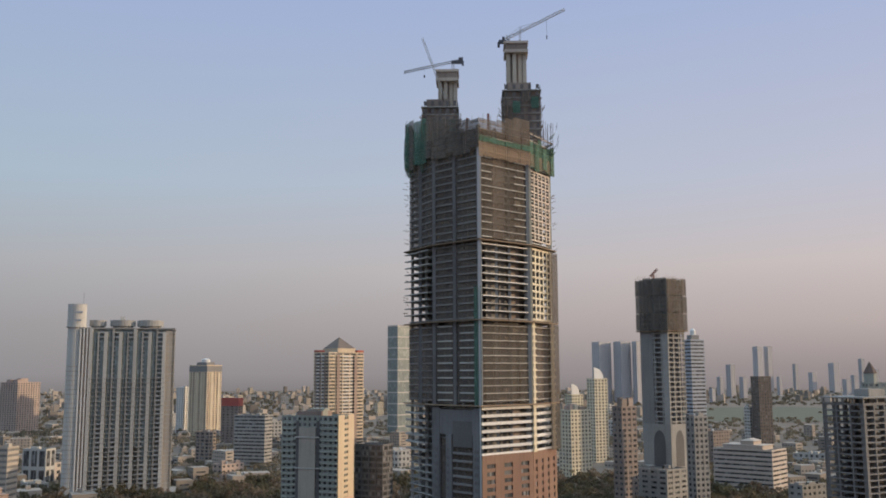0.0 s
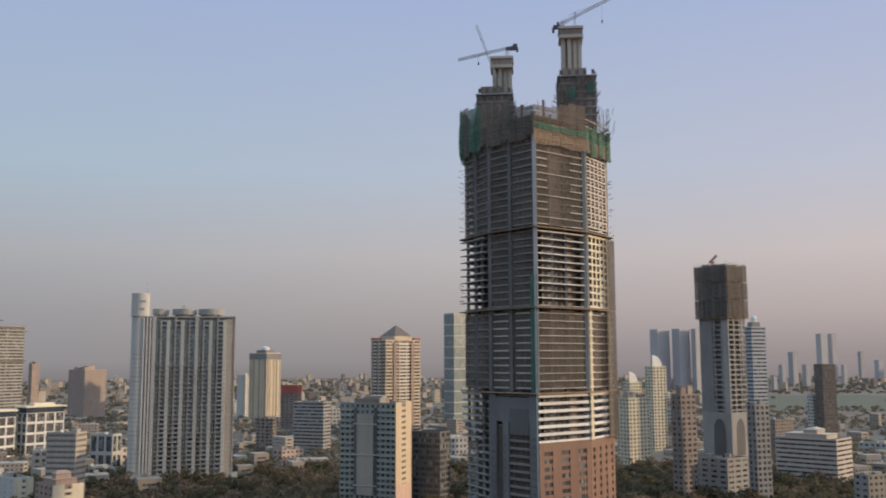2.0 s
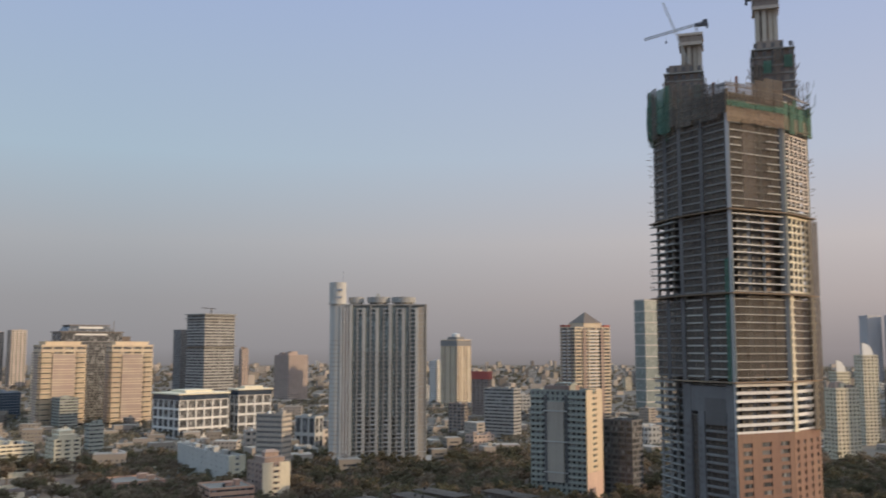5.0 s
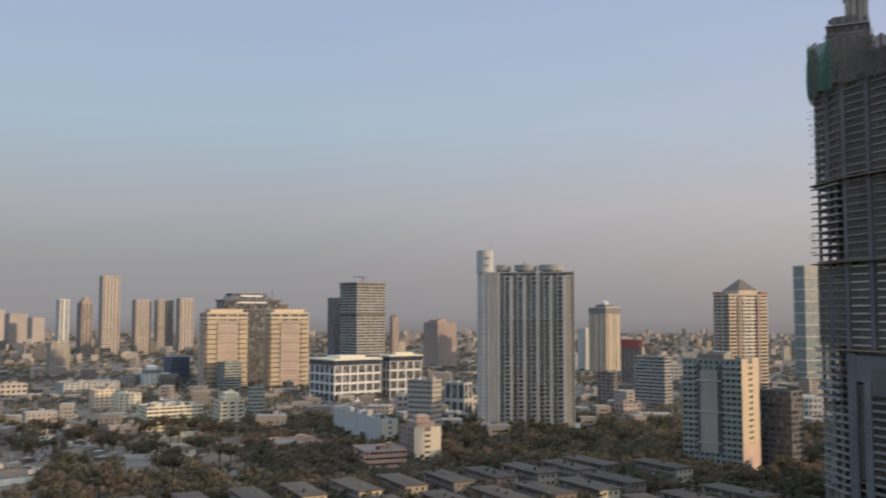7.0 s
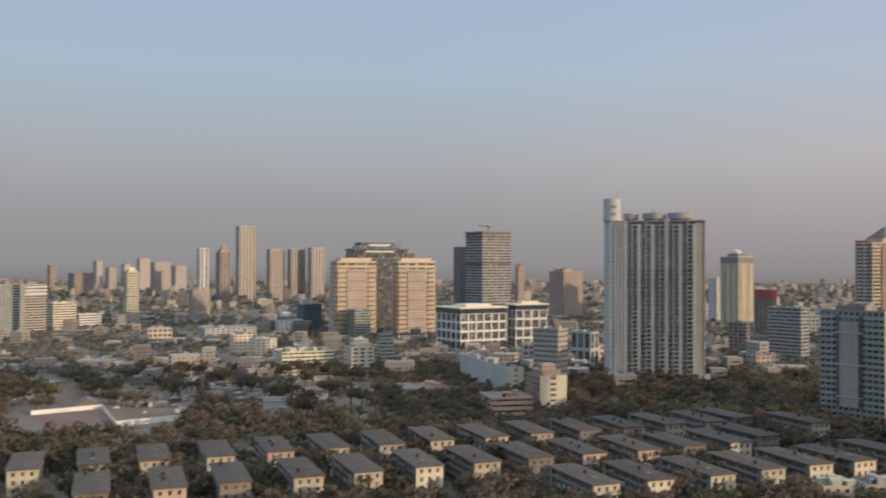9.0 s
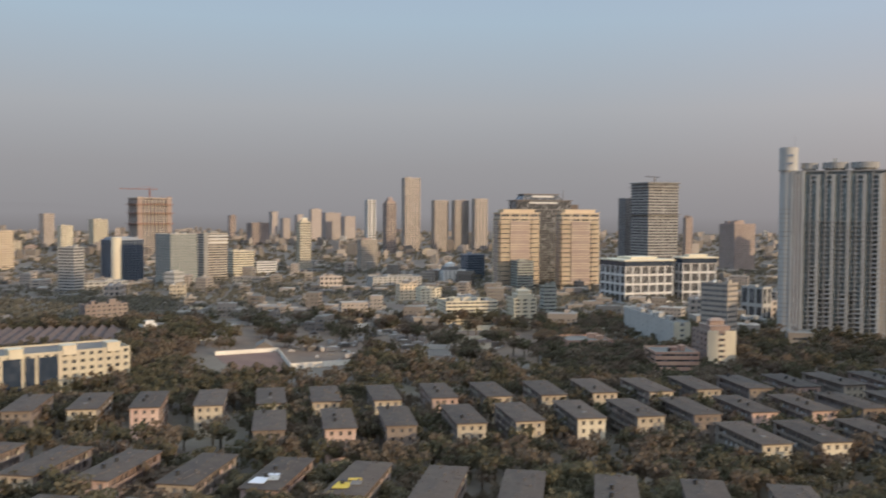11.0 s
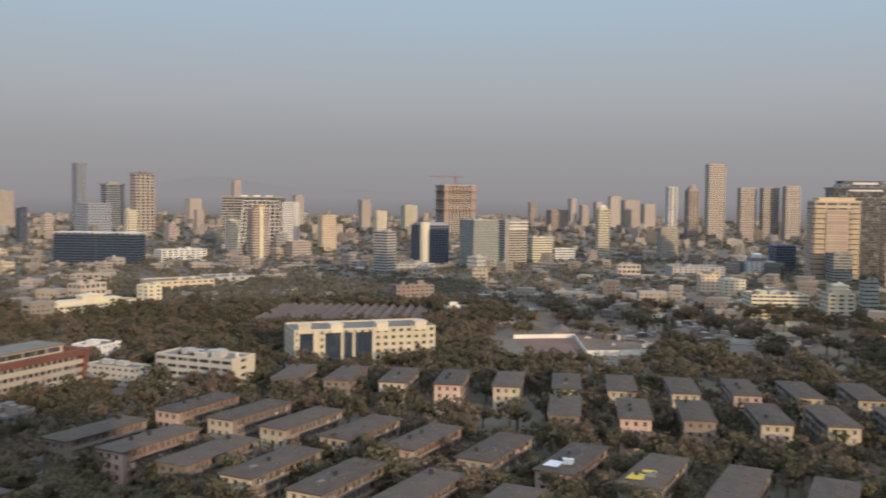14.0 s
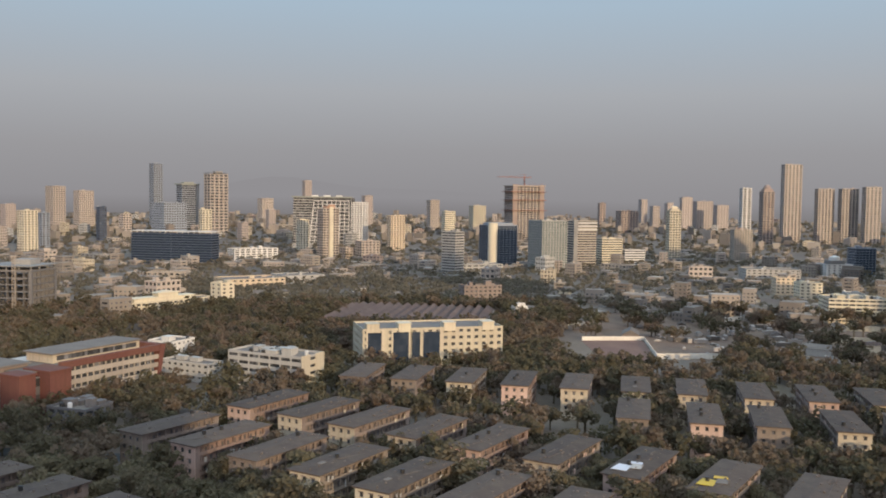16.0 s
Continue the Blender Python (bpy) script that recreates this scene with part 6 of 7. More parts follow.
# ---- the red and cream college beside the colony ----
def college():
    ob = thing("college_building", "red brick and cream college with long ribbon windows", "building", -418, 40, 0)
    ob.matrix_basis = pose(-404, 22, 0, 0, 0, 127.0)
    # local x runs along the front to the right, local y goes back
    n, sh, length = 5, 3.7, 52.0
    part("wall", Shape().box(0, length, 1.0, 22, 0, 18.5), BEIGE, ob)
    for k in range(n):
        part("spandrel", Shape().box(0, length + 0.8 * k, -0.1, 1.0, k * sh, k * sh + 2.0), BEIGE, ob, "cream spandrel band")
        part("ribbon_window", Shape().box(0.3, length - 0.5, 0.45, 0.95, k * sh + 2.0, (k + 1) * sh), GLASS, ob)
        for i in range(16):
            part("mullion", Shape().box(0.2 + length * i / 16, 0.75 + length * i / 16, 0.1, 0.6, k * sh + 2.0, (k + 1) * sh), BEIGE, ob)
    part("parapet", Shape().box(-0.4, length + 4.5, -0.6, 1.4, 18.5, 21.2), BRICK, ob, "red parapet band")
    part("end_wedge", Shape().prism([(length, -0.5), (length + 1.2, -0.5), (length + 1.2, 20), (length, 20)], 0, 21.2, [(length + 2.5, -0.8), (length + 5.5, -0.8), (length + 5.5, 20), (length + 2.5, 20)]), BRICK, ob, "leaning red end wall")
    for x0, x1, y0, h in ((-10.5, -0.3, -6.0, 19.0), (-21.5, -14.0, -2.0, 18.5)):
        part("stair_tower", Shape().box(x0, x1, y0, 9, 0, h).box(x0 - 0.4, x1 + 0.4, y0 - 0.4, 9.4, h, h + 0.7), BRICK, ob, "red stair tower")
    part("stair_glass", Shape().box(-14.0, -10.5, 0, 6, 0, 17), GLASS, ob)
    part("roof", Shape().box(-16, length + 2, 1.4, 24, 18.5, 19.0), FLATROOF, ob)
    part("penthouse", Shape().box(4, length, 10, 26, 19, 22.6), STAINCREAM, ob, "long rooftop storey")
    part("penthouse_roof", Shape().box(3, length + 1, 9, 27, 22.6, 23.2), FLATROOF, ob)
    part("penthouse_window", Shape().box(6, length - 2, 9.8, 10.2, 20, 22), GLASS, ob)
    part("rear_wing", Shape().box(-40, -5, 14, 44, 0, 20), BROWN, ob, "flat roofed rear wing")
    part("rear_roof", Shape().box(-41, -4, 13, 45, 20, 20.8), FLATROOF, ob)
    part("rear_wing", Shape().box(8, 44, 30, 46, 0, 16).box(7.5, 44.5, 29.5, 46.5, 16, 16.6), PALE, ob, "white rear wing")
    for i in range(7):
        part("window", Shape().box(11 + 4.5 * i, 12.6 + 4.5 * i, 29.4, 29.6, 12, 13.6), GLASS, ob)
    part("lift_house", Shape().box(40, 46, 20, 27, 0, 21), BRICK, ob)
    return ob


college()


# ---- old mill sheds, yard walls and the bare lot ----
def mill_sheds():
    ob = thing("mill_shed", "long brown saw-tooth roofed mill sheds", "building", -617, 272, 57)
    for i in range(16):
        x0 = -56 + 7 * i
        s = Shape()
        k = len(s.v)
        s.v += [(x0, -48, 4.5), (x0 + 6.8, -48, 4.5), (x0 + 1.6, -48, 8.0), (x0, 48, 4.5), (x0 + 6.8, 48, 4.5), (x0 + 1.6, 48, 8.0)]
        s.f += [(0, 1, 2), (5, 4, 3), (1, 4, 5, 2), (0, 2, 5, 3), (0, 3, 4, 1)]
        part("roof_bay", s, TILE, ob)
    part("wall", Shape().box(-56.5, 57, -48.4, 48.4, 0, 4.5), BROWN, ob)
    return ob


mill_sheds()


def patched_roof(x, y, rz, m1, m2, label):
    """Loose sheets lying on a tenement roof."""
    for i, (u, v, w, d, m) in enumerate(((-1.5, -10, 2.2, 3.2, m1), (1.8, -7, 1.6, 2.4, m2), (0.5, -3.5, 2.0, 1.2, m1))):
        ob = tagged(new("roof_sheet", Shape().prism([(-w, -d), (w, -d * 0.8), (w * 0.9, d), (-w * 0.9, d * 0.9)], 0, 0.12).mesh("roof_sheet", m)), label, "tarpaulin")
        ob.matrix_basis = pose(x, y, 0, 0, 0, rz) @ pose(u, v, 13.4, 0, 2, 8 * i)


patched_roof(-218.3, 169.7, 33, TARP_WHITE, PALE, "pale metal sheets laid on a tenement roof")
patched_roof(-197.4, 182.7, 33, TARP_YELLOW, FLATROOF, "yellow tarpaulin laid on a tenement roof")


def yard_wall(ax, ay, bx, by, h, material, label):
    d = Vector((bx - ax, by - ay))
    ob = thing("yard_wall", label, "wall", ax, ay, math.degrees(math.atan2(d.y, d.x)))
    n = max(1, int(d.length / 6))
    for i in range(n):
        part("wall_panel", Shape().box(d.length * i / n + 0.02, d.length * (i + 1) / n - 0.02, 0, 0.3, 0, h), material, ob)
        part("pier", Shape().box(d.length * i / n - 0.25, d.length * i / n + 0.25, -0.12, 0.42, 0, h + 0.25), material, ob)


LIME = "whitewashed yard wall beside the bare lot"
yard_wall(-493, 336, -479, 374, 2.6, LIMEWALL, LIME)
yard_wall(-479, 374, -419, 337, 2.2, LIMEWALL, LIME)
yard_wall(-419, 337, -405, 373, 3.2, LIMEWALL, LIME)
yard_wall(-532, 491, -539, 548, 3.0, LIMEWALL, LIME)
yard_wall(-427, 478, -406, 508, 4.5, CREAM, "cream yard wall beside the trees")
yard_wall(-469, 534, -430, 580, 4.0, CREAM, "cream yard wall beside the trees")
yard_wall(-430, 580, -300, 640, 4.0, CREAM, "cream yard wall beside the trees")


def lot(name, label, ring, material, z):
    tagged(new(name, Shape().prism(ring, 0.0, z).mesh(name, material)), label, "ground", kind="structure")


lot("bare_lot", "bare reddish earth lot", [(-493, 335), (-408, 298), (-420, 336), (-479, 373)], surface("red_earth", (0.20, 0.115, 0.085), var=0.3, patch=0.08), 0.08)
lot("parking_lot", "dusty brown vehicle lot", [(-419, 338), (-404, 374), (-329, 453), (-435, 599), (-637, 414), (-524, 350), (-480, 376)], surface("trodden_earth", (0.17, 0.115, 0.078), var=0.45, patch=0.06, grain=0.5), 0.05)
lot("park_lawn", "pale green park lawn", [(440, 1700), (760, 1640), (1050, 2000), (880, 2350), (520, 2300)], surface("dry_lawn", (0.105, 0.105, 0.066), var=0.2, patch=0.02), 0.1)
lot("lane", "dusty asphalt lane through the colony", [(-370, -20), (-362, -26), (-300, 72), (-210, 128), (-92, 204), (-96, 212), (-216, 137), (-306, 80)], ASPHALT, 0.06)


def small_shed(x, y, rz, w, d, h, wall, roof, label):
    ob = thing("shed", label, "building", x, y, rz)
    a, b = w / 2, d / 2
    part("wall", Shape().box(-a, a, -b, b, 0, h), wall, ob)
    s = Shape()
    s.v = [(-a - 0.4, -b - 0.4, h), (a + 0.4, -b - 0.4, h), (a + 0.4, b + 0.4, h), (-a - 0.4, b + 0.4, h), (0, -b - 0.4, h + 0.3 * w), (0, b + 0.4, h + 0.3 * w)]
    s.f = [(0, 1, 4), (2, 3, 5), (1, 2, 5, 4), (3, 0, 4, 5), (0, 3, 2, 1)]
    part("roof", s, roof, ob)
    part("door", Shape().box(-0.9, 0.9, -b - 0.06, -b + 0.1, 0, 2.2), ROOM_SHADE, ob)


small_shed(-356, 388, 52, 9, 26, 4.5, LIMEWALL, FLATROOF, "white gabled shed with a grey roof")
small_shed(-349, 400, 52, 9, 26, 4.5, LIMEWALL, FLATROOF, "white gabled shed with a grey roof")
shed_rnd = random.Random(21)
SHED_ROOFS = (FLATROOF, FLATROOF, TILE, FLATROOF, ROOF)
for i in range(70):
    t, r = radians(shed_rnd.uniform(38, 84)), shed_rnd.uniform(520, 900)
    sx, sy = -math.sin(t) * r, math.cos(t) * r
    if Vector((sx + 617, sy - 272)).length < 85 or Vector((sx + 450, sy - 336)).length < 55 or (math.degrees(t) > 60 and r < 640):
        continue
    small_shed(sx, sy, shed_rnd.choice((33, 52, 123, 142)), shed_rnd.uniform(5, 11), shed_rnd.uniform(9, 26), shed_rnd.uniform(2.8, 5), shed_rnd.choice((PALE, CREAM, BROWN, LIMEWALL)), SHED_ROOFS[i % 5], ("low shed with a dusty grey roof", "low shed with a dusty flat roof", "low shed with a clay tile roof", "low shed with a flat grey roof", "low shed with a dark tar roof")[i % 5])


def parked_vehicles():
    """Cars and trucks too far off to pick apart, in ragged rows on the dusty lot."""
    rnd = random.Random(77)
    s = Shape()
    for _ in range(150):
        x, y = rnd.uniform(-500, -375), rnd.uniform(370, 500)
        a = math.radians(rnd.choice((52, 142)) + rnd.uniform(-8, 8))
        c, sn = math.cos(a), math.sin(a)
        put = lambda u, v: (x + u * c - v * sn, y + u * sn + v * c)
        l, w, h = rnd.choice(((2.1, 0.85, 0.8), (2.1, 0.85, 0.8), (4.2, 1.2, 2.6)))
        s.prism([put(-l, -w), put(l, -w), put(l, w), put(-l, w)], 0.35, h + 0.2)
        s.prism([put(-0.6 * l, -w), put(0.45 * l, -w), put(0.45 * l, w), put(-0.6 * l, w)], h + 0.2, h + 0.75, [put(-0.4 * l, -0.8 * w), put(0.25 * l, -0.8 * w), put(0.25 * l, 0.8 * w), put(-0.4 * l, 0.8 * w)])
        for u in (-0.62, 0.62):
            s.prism([put(u * l - 0.3, -w - 0.03), put(u * l + 0.3, -w - 0.03), put(u * l + 0.3, w + 0.03), put(u * l - 0.3, w + 0.03)], 0.02, 0.62)
    tagged(new("parked_vehicles", s.mesh("parked_vehicles", surface("dusty_car_paint", (0.30, 0.27, 0.24), rough=0.4, var=0.1, rand=0, island=0.7))), "dusty cars and trucks parked on the bare lot", "vehicles", kind="stuff")


parked_vehicles()

# ---- low-rise city between the towers ----
low_rnd = random.Random(31)
TEMPLATES = []
for i, (w, d, h, wall, bay, pier, span, crown, text) in enumerate((
        (22, 14, 13, STAINCREAM, 4, 0.5, 0.5, "parapet", "small cream apartment house with stained walls"),
        (30, 13, 10, PALE, 5, 0.5, 0.5, "parapet", "low grey block with tanks on its roof"),
        (16, 16, 20, PALE, 4, 0.45, 0.45, "parapet", "pale grey walk-up block with roof huts"),
        (26, 15, 16, SAND, 5, 0.4, 0.45, "parapet", "sand coloured walk-up block"),
        (40, 16, 9, BEIGE, 6, 0.4, 0.5, "plain", "long low beige hall"),
        (14, 14, 26, STAINCREAM, 4, 0.5, 0.4, "parapet", "narrow cream apartment block"),
        (18, 18, 32, SAND, 4.5, 0.45, 0.4, "parapet", "sand coloured mid-rise block"),
        (24, 12, 12, RUST, 5, 0.5, 0.5, "parapet", "small red brown block"),
        (34, 20, 7, CONCRETE, 8, 0.4, 0.5, "plain", "low concrete works hall"),
        (20, 14, 24, PALE, 5, 0.4, 0.4, "parapet", "grey mid-rise block with flat roof"))):
    TEMPLATES.append(block("low_rise", text, 0, 0, 0, w, d, h, wall=wall, bay=bay, pier=pier, span=span, crown=crown, storey=4.6, group="low-rise city"))
taken = [(o.location.x, o.location.y, 45 if o.name.startswith(("office", "apartment", "unfinished", "college", "mill")) else 26) for o in scene.objects if o.parent is None and o.type == "EMPTY" and abs(o.location.x) + abs(o.location.y) > 1]
placed = set()
count = 0
while count < 195:
    t = radians(low_rnd.uniform(-32, 96))
    r = 620 * (4600 / 620) ** (low_rnd.random() ** 0.9)
    x, y = -math.sin(t) * r, math.cos(t) * r
    deg = math.degrees(t)
    if any((x - a) ** 2 + (y - b) ** 2 < c * c for a, b, c in taken):
        continue
    if 430 < x < 1000 and 1400 < y < 2600 or (48 < deg < 80 and r < 900) or (deg < 20 and r < 760) or (30 < deg < 50 and r < 700):
        continue
    k = low_rnd.randrange(10)
    if r < 1200 and k in (5, 6, 9):
        continue
    m = pose(x, y, 0, 0, 0, low_rnd.choice((32, 52, 122, 142, 64, 10)) + low_rnd.uniform(-6, 6))
    if k in placed:
        copy_thing(TEMPLATES[k], m)
    else:
        placed.add(k)
        TEMPLATES[k].matrix_basis = m
    taken.append((x, y, 24))
    count += 1

# ---- the mass of small houses too far off to count ----
def far_houses():
    rnd = np.random.RandomState(17)
    n = 3000
    t = np.radians(rnd.uniform(-31, 97, n))
    r = 640 * (4500 / 640) ** (rnd.random_sample(n) ** 0.9)
    x, y = -np.sin(t) * r, np.cos(t) * r
    deg = np.degrees(t)
    keep = ~((x > 430) & (x < 1000) & (y > 1450) & (y < 2600)) & ~((deg > 58) & (deg < 80) & (r < 980)) & ~((deg > 30) & (deg < 60) & (r < 700)) & ~((deg < 20) & (r < 720))
    for a, b, c in taken:
        keep &= (x - a) ** 2 + (y - b) ** 2 > (0.75 * c) ** 2
    x, y, r = x[keep], y[keep], r[keep]
    walls, panes = Shape(), Shape()
    for i in range(len(x)):
        w, d = rnd.uniform(4, 11), rnd.uniform(4, 8)
        h = rnd.uniform(3.5, 9) + (rnd.random_sample() < 0.25) * rnd.uniform(3, 12) + (r[i] > 1800) * rnd.uniform(0, 14)
        a = math.radians(rnd.choice([33, 52, 123, 142, 20]) + rnd.uniform(-6, 6))
        c, s = math.cos(a), math.sin(a)
        put = lambda u, v: (x[i] + u * c - v * s, y[i] + u * s + v * c)
        walls.prism([put(-w, -d), put(w, -d), put(w, d), put(-w, d)], 0, h)
        if rnd.random_sample() < 0.6:
            u, v = rnd.uniform(-0.5, 0.4) * w, rnd.uniform(-0.5, 0.4) * d
            walls.prism([put(u, v), put(u + 3, v), put(u + 3, v + 3), put(u, v + 3)], h, h + 2.4)
        if r[i] < 1700:
            for k in range(int(h / 3.2)):
                z0, z1 = k * 3.2 + 1.1, k * 3.2 + 2.4
                m = int(w / 1.6)
                for j in range(m):
                    u = -w + 2 * w * (j + 0.5) / m
                    p, q = put(u - 0.7, -d - 0.05), put(u + 0.7, -d - 0.05)
                    panes.quad((*p, z0), (*q, z0), (*q, z1), (*p, z1))
                    p, q = put(u + 0.7, d + 0.05), put(u - 0.7, d + 0.05)
                    panes.quad((*p, z0), (*q, z0), (*q, z1), (*p, z1))
                for sx in (-1, 1):
                    p, q = put(sx * (w + 0.05), -sx * d * 0.6), put(sx * (w + 0.05), sx * d * 0.6)
                    panes.quad((*p, z0), (*q, z0), (*q, z1), (*p, z1))
    ob = tagged(new("far_houses", walls.mesh("far_houses", CITY)), "small cream, grey and brown houses filling the distance", "houses", kind="stuff")
    tagged(part("far_house_windows", panes, GLASS, ob), kind="stuff")


far_houses()

# ---- trees ----


def crown_mesh(seed, material, lobes, per, leaf, sparse):
    rnd = np.random.RandomState(seed)
    centres = np.clip(rnd.normal(size=(lobes, 3)), -1.7, 1.7) * np.array([2.9, 2.9, 1.5]) + np.array([0, 0, 8.2])
    centres[:, 2] -= 0.12 * (centres[:, 0] ** 2 + centres[:, 1] ** 2) ** 0.5
    verts, faces = [], []
    for c in centres:
        rad = rnd.uniform(1.3, 2.4)
        d = rnd.normal(size=(per, 3))
        d /= np.linalg.norm(d, axis=1)[:, None]
        pts = c + d * rad * rnd.uniform(sparse, 1.08, size=(per, 1)) * np.array([1, 1, 0.8])
        for p, nrm in zip(pts, d):
            u = np.cross(nrm + rnd.normal(size=3) * 0.6, rnd.normal(size=3))
            u /= np.linalg.norm(u)
            w = np.cross(u, nrm + rnd.normal(size=3) * 0.5)
            w /= np.linalg.norm(w) + 1e-9
            s = leaf * rnd.uniform(0.6, 1.3)
            k = len(verts)
            verts += [tuple(p - u * s), tuple(p - w * s * 0.7), tuple(p + u * s), tuple(p + w * s * 0.7)]
            faces.append((k, k + 1, k + 2, k + 3))
    me = bpy.data.meshes.new("crown")
    me.from_pydata(verts, [], faces)
    me.materials.append(material)
    return me, centres


def tree_template(seed):
    dry = seed % 4 == 3
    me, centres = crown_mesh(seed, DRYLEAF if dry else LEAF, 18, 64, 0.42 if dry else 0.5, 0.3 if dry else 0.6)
    ob = thing("tree", "leafless brownish tree in winter dust, lightened for haze" if dry else "dusty green broadleaf tree, leaves lightened for haze", "tree", 0, 0, group="street trees")
    s = Shape().drum(0, 0, 0.38, 0, 5.6, 8, 0.2)
    for c in centres[:7]:
        s.bar((0, 0, 4.2), tuple(c * np.array([0.9, 0.9, 0.95])), 0.09, 5)
    part("trunk", s, BARK, ob)
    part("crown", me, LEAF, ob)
    return ob


TREES = [tree_template(i) for i in range(8)]
footprints = []
for o in scene.objects:
    if o.parent is None and o.type == "EMPTY" and not o.name.startswith(("tree", "yard_wall")):
        walls = [v.co for c in o.children if c.type == "MESH" and c.name.startswith(("wall", "floor_slab", "podium", "rear_wing")) for v in c.data.vertices]
        if walls:
            xs, ys = [v.x for v in walls], [v.y for v in walls]
            footprints.append((o.matrix_basis.inverted(), min(xs) - 2, max(xs) + 2, min(ys) - 2.5, max(ys) + 2))


def open_ground(x, y):
    """Which of the points lie clear of every building, the lanes and the bare lots."""
    clear = np.ones(len(x), bool)
    for inv, x0, x1, y0, y1 in footprints:
        u = inv[0][0] * x + inv[0][1] * y + inv[0][3]
        w = inv[1][0] * x + inv[1][1] * y + inv[1][3]
        clear &= ~((u > x0) & (u < x1) & (w > y0) & (w < y1))
    clear &= (x + 450) ** 2 + (y - 345) ** 2 > 46 ** 2
    clear &= ((x + 243) ** 2 + (y - 456) ** 2 > 15 ** 2) & ((x + 232) ** 2 + (y - 488) ** 2 > 13 ** 2)
    far, side = np.hypot(x, y), np.degrees(np.arctan2(-x, y))
    clear &= ~((side > 47.3) & (side < 56.8) & (far > 482) & (far < 566))
    lot_side = (side > 36) & (side < 57) & (far > 545) & (far < 745)
    return clear & ~(lot_side & (np.sin(x * 0.09 + y * 0.05) * np.sin(y * 0.08 - x * 0.03) < 0.3))


planting = np.random.RandomState(43)
cand = 12500
t = np.radians(planting.uniform(-32, 97, cand))
r = np.sqrt(planting.uniform(185.0 ** 2, 760.0 ** 2, cand))
px, py = -np.sin(t) * r, np.cos(t) * r
clump = np.sin(px * 0.045) + np.sin(py * 0.052 + 1.0) + planting.uniform(-1.6, 1.6, cand)
ok = open_ground(px, py) & (clump > -1.1)
px, py, r, t = px[ok], py[ok], r[ok], t[ok]
apart = []
grid = {}
for i in np.argsort(planting.uniform(size=len(px))):
    key = (int(px[i] // 5), int(py[i] // 5))
    if any((px[i] - px[j]) ** 2 + (py[i] - py[j]) ** 2 < 18 for dx in (-1, 0, 1) for dy in (-1, 0, 1) for j in grid.get((key[0] + dx, key[1] + dy), ())):
        continue
    grid.setdefault(key, []).append(i)
    apart.append(i)
apart.sort(key=lambda i: (abs(math.degrees(t[i]) - 55) > 42) * 400 + r[i])
standing = set()
for i in apart[:300]:
    k = int(planting.randint(8))
    sc = planting.uniform(0.72, 1.22)
    m = pose(px[i], py[i], 0, 0, 0, planting.uniform(0, 360)) @ Matrix.Diagonal((sc * planting.uniform(0.9, 1.2), sc * planting.uniform(0.9, 1.2), sc, 1))
    if k in standing:
        copy_thing(TREES[k], m)
    else:
        standing.add(k)
        TREES[k].matrix_basis = m


def quads_object(name, v, material, label):
    me = bpy.data.meshes.new(name)
    q = len(v) // 4
    me.vertices.add(4 * q)
    me.vertices.foreach_set("co", v.astype(np.float32).ravel())
    me.loops.add(4 * q)
    me.loops.foreach_set("vertex_index", np.arange(4 * q, dtype=np.int32))
    me.polygons.add(q)
    me.polygons.foreach_set("loop_start", np.arange(0, 4 * q, 4, dtype=np.int32))
    me.update(calc_edges=True)
    me.materials.append(material)
    return tagged(new(name, me), label, "trees", kind="stuff")


def grove(name, material, chosen, seeds, label):
    forms = []
    for sd in seeds:
        me, _ = crown_mesh(sd, material, 14, 22, 0.78, 0.55)
        co = np.empty(len(me.vertices) * 3, np.float32)
        me.vertices.foreach_get("co", co)
        bpy.data.meshes.remove(me)
        stem = np.array([(dx * 0.3, dy * 0.3, z) for (dx, dy, ex, ey) in ((-1, -1, 1, -1), (1, -1, 1, 1), (1, 1, -1, 1), (-1, 1, -1, -1)) for dx, dy, z in ((dx, dy, 0), (ex, ey, 0), (ex, ey, 7), (dx, dy, 7))], np.float32)
        forms.append(np.concatenate([co.reshape(-1, 3), stem]))
    out = []
    for i in chosen:
        f = forms[int(planting.randint(len(forms)))]
        a, sc = planting.uniform(0, 6.28), planting.uniform(0.68, 1.2)
        c, sn = math.cos(a) * sc, math.sin(a) * sc
        out.append(np.stack([f[:, 0] * c - f[:, 1] * sn + px[i], f[:, 0] * sn + f[:, 1] * c + py[i], f[:, 2] * sc * planting.uniform(0.85, 1.1)], 1))
    quads_object(name, np.concatenate(out), material, label)


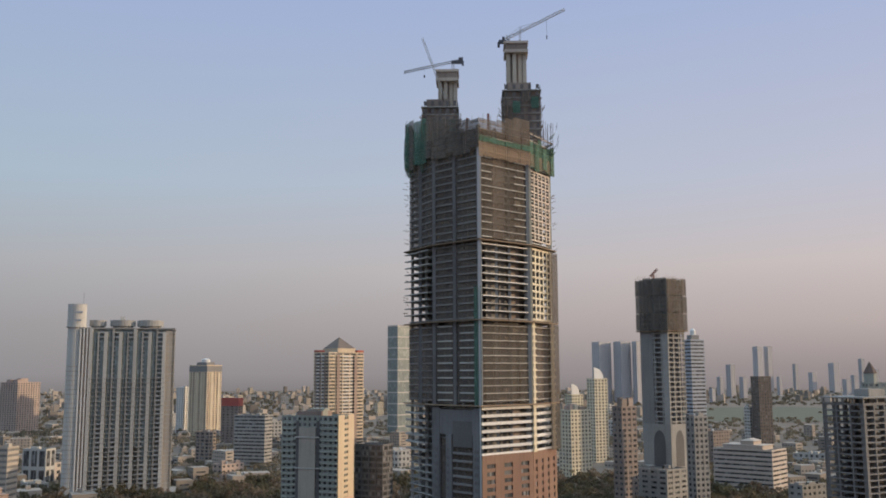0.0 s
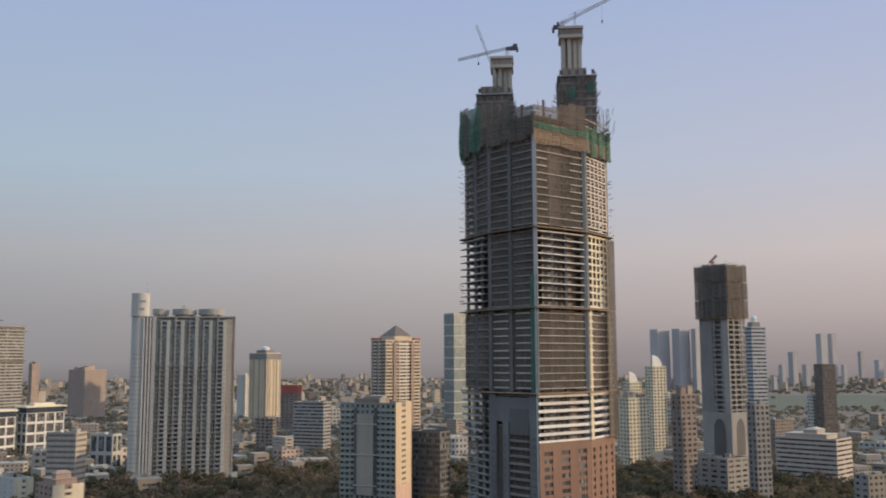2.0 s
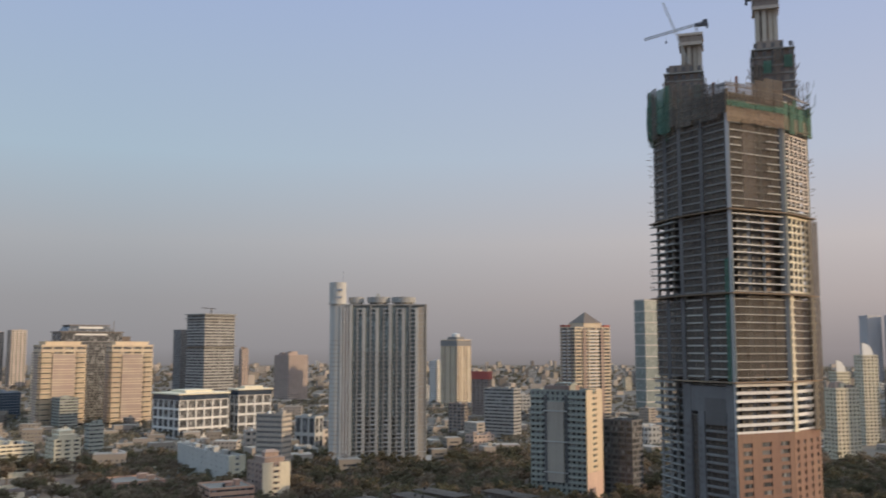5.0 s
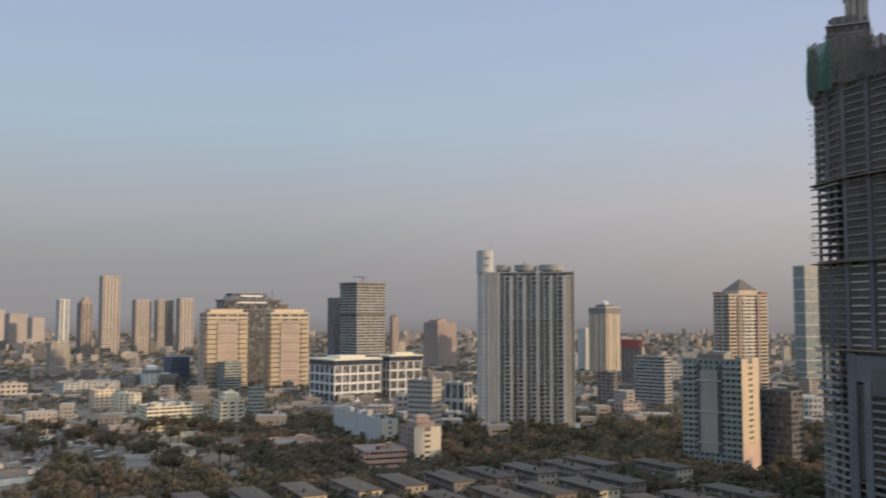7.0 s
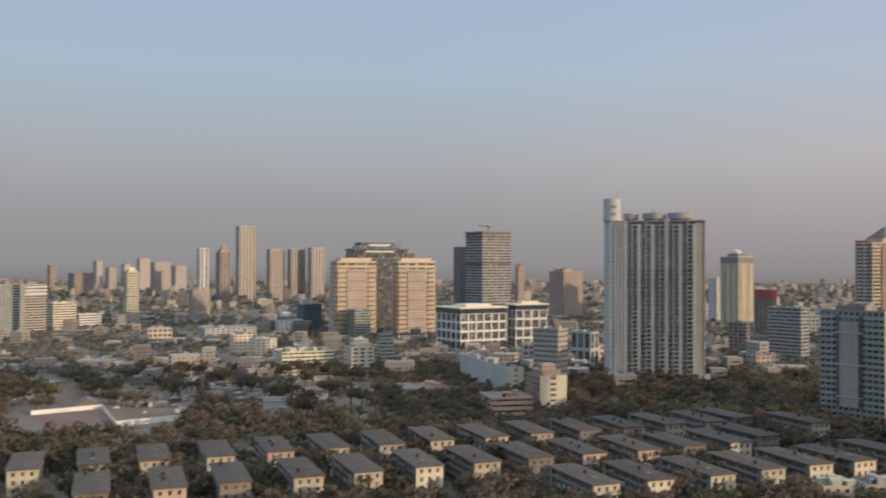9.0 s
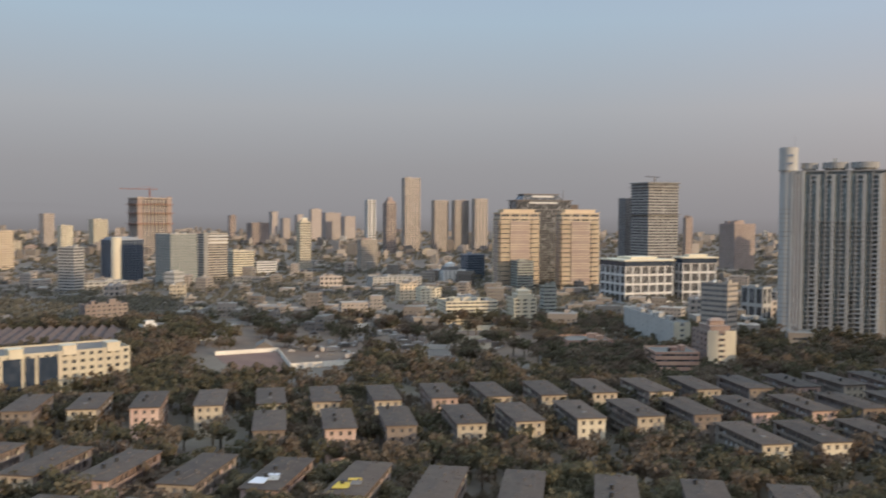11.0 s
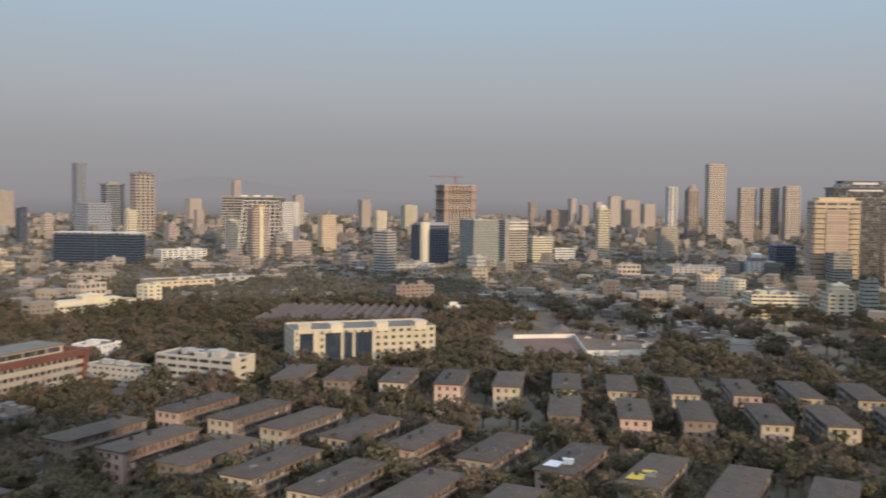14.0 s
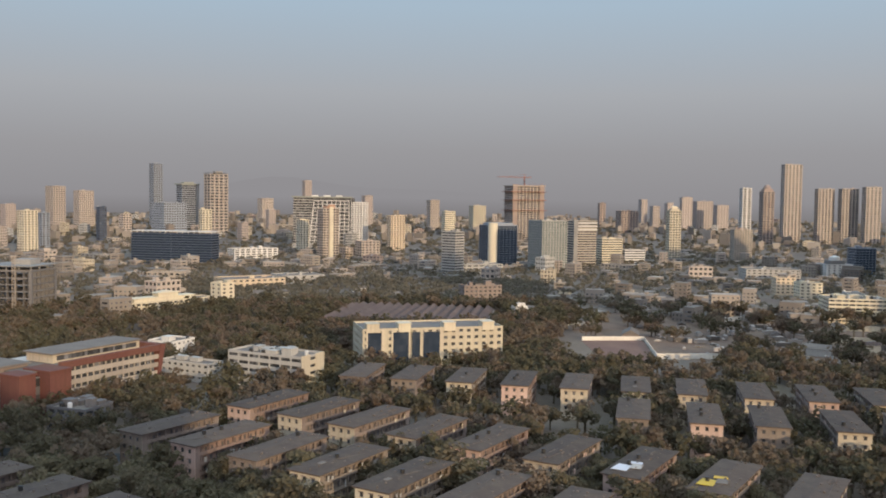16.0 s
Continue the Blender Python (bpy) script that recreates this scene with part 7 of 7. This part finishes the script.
rest = apart[300:]
grove("green_grove", LEAF, [i for k, i in enumerate(rest) if k % 5 > 1], (101, 102, 103, 104), "dusty green trees, lightened for haze, between the tenement blocks")
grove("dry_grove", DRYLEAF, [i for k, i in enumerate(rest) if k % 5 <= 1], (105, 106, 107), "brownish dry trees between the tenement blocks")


def far_woods():
    """Leaf clumps of the trees that stand too far off to count."""
    rnd = np.random.RandomState(3)
    n = 24000
    t = np.radians(rnd.uniform(-30, 96, n))
    r = 740 * (4200 / 740) ** (rnd.random_sample(n) ** 0.85)
    cx, cy = -np.sin(t) * r, np.cos(t) * r
    keep = ~((cx > 430) & (cx < 1000) & (cy > 1700) & (cy < 2350) & (rnd.random_sample(n) < 0.995)) & ~((cx + 617) ** 2 + (cy - 272) ** 2 < 85 ** 2) & (np.sin(cx * 0.013) * np.cos(cy * 0.011) + rnd.uniform(-0.9, 0.9, n) > -0.45)
    # the grove behind the cream block
    m = 700
    t2, r2 = np.radians(rnd.uniform(58, 80, m)), rnd.uniform(740, 980, m)
    cx, cy, r = np.concatenate([cx[keep], -np.sin(t2) * r2]), np.concatenate([cy[keep], np.cos(t2) * r2]), np.concatenate([r[keep], r2])
    ok = (cx + 617) ** 2 + (cy - 272) ** 2 > 75 ** 2
    cx, cy, r = cx[ok], cy[ok], r[ok]
    per = 16
    size = np.repeat(rnd.uniform(0.7, 1.25, len(cx)), per)
    base = np.stack([np.repeat(cx, per), np.repeat(cy, per), np.full(len(cx) * per, 5.2)], 1)
    d = rnd.normal(size=(len(base), 3))
    d /= np.linalg.norm(d, axis=1)[:, None]
    d[:, 2] = np.abs(d[:, 2]) * 1.0 - 0.25
    p = base + d * np.array([4.6, 4.6, 3.6]) * size[:, None] * rnd.uniform(0.6, 1.1, (len(base), 1))
    u = np.cross(d, rnd.normal(size=d.shape))
    u /= np.linalg.norm(u, axis=1)[:, None]
    w = np.cross(d, u)
    far = np.clip(np.repeat(r, per) / 1400, 0.9, 1.9)
    u, w = u * (1.7 * size * far)[:, None], w * (1.3 * size * far)[:, None]
    v = np.stack([p - u, p - w, p + u, p + w], 1).reshape(-1, 3)
    # haze over the distant trees is in this paler leaf colour
    quads_object("far_trees", v, HAZELEAF, "far green trees, haze put into their colour, between the buildings")


far_woods()
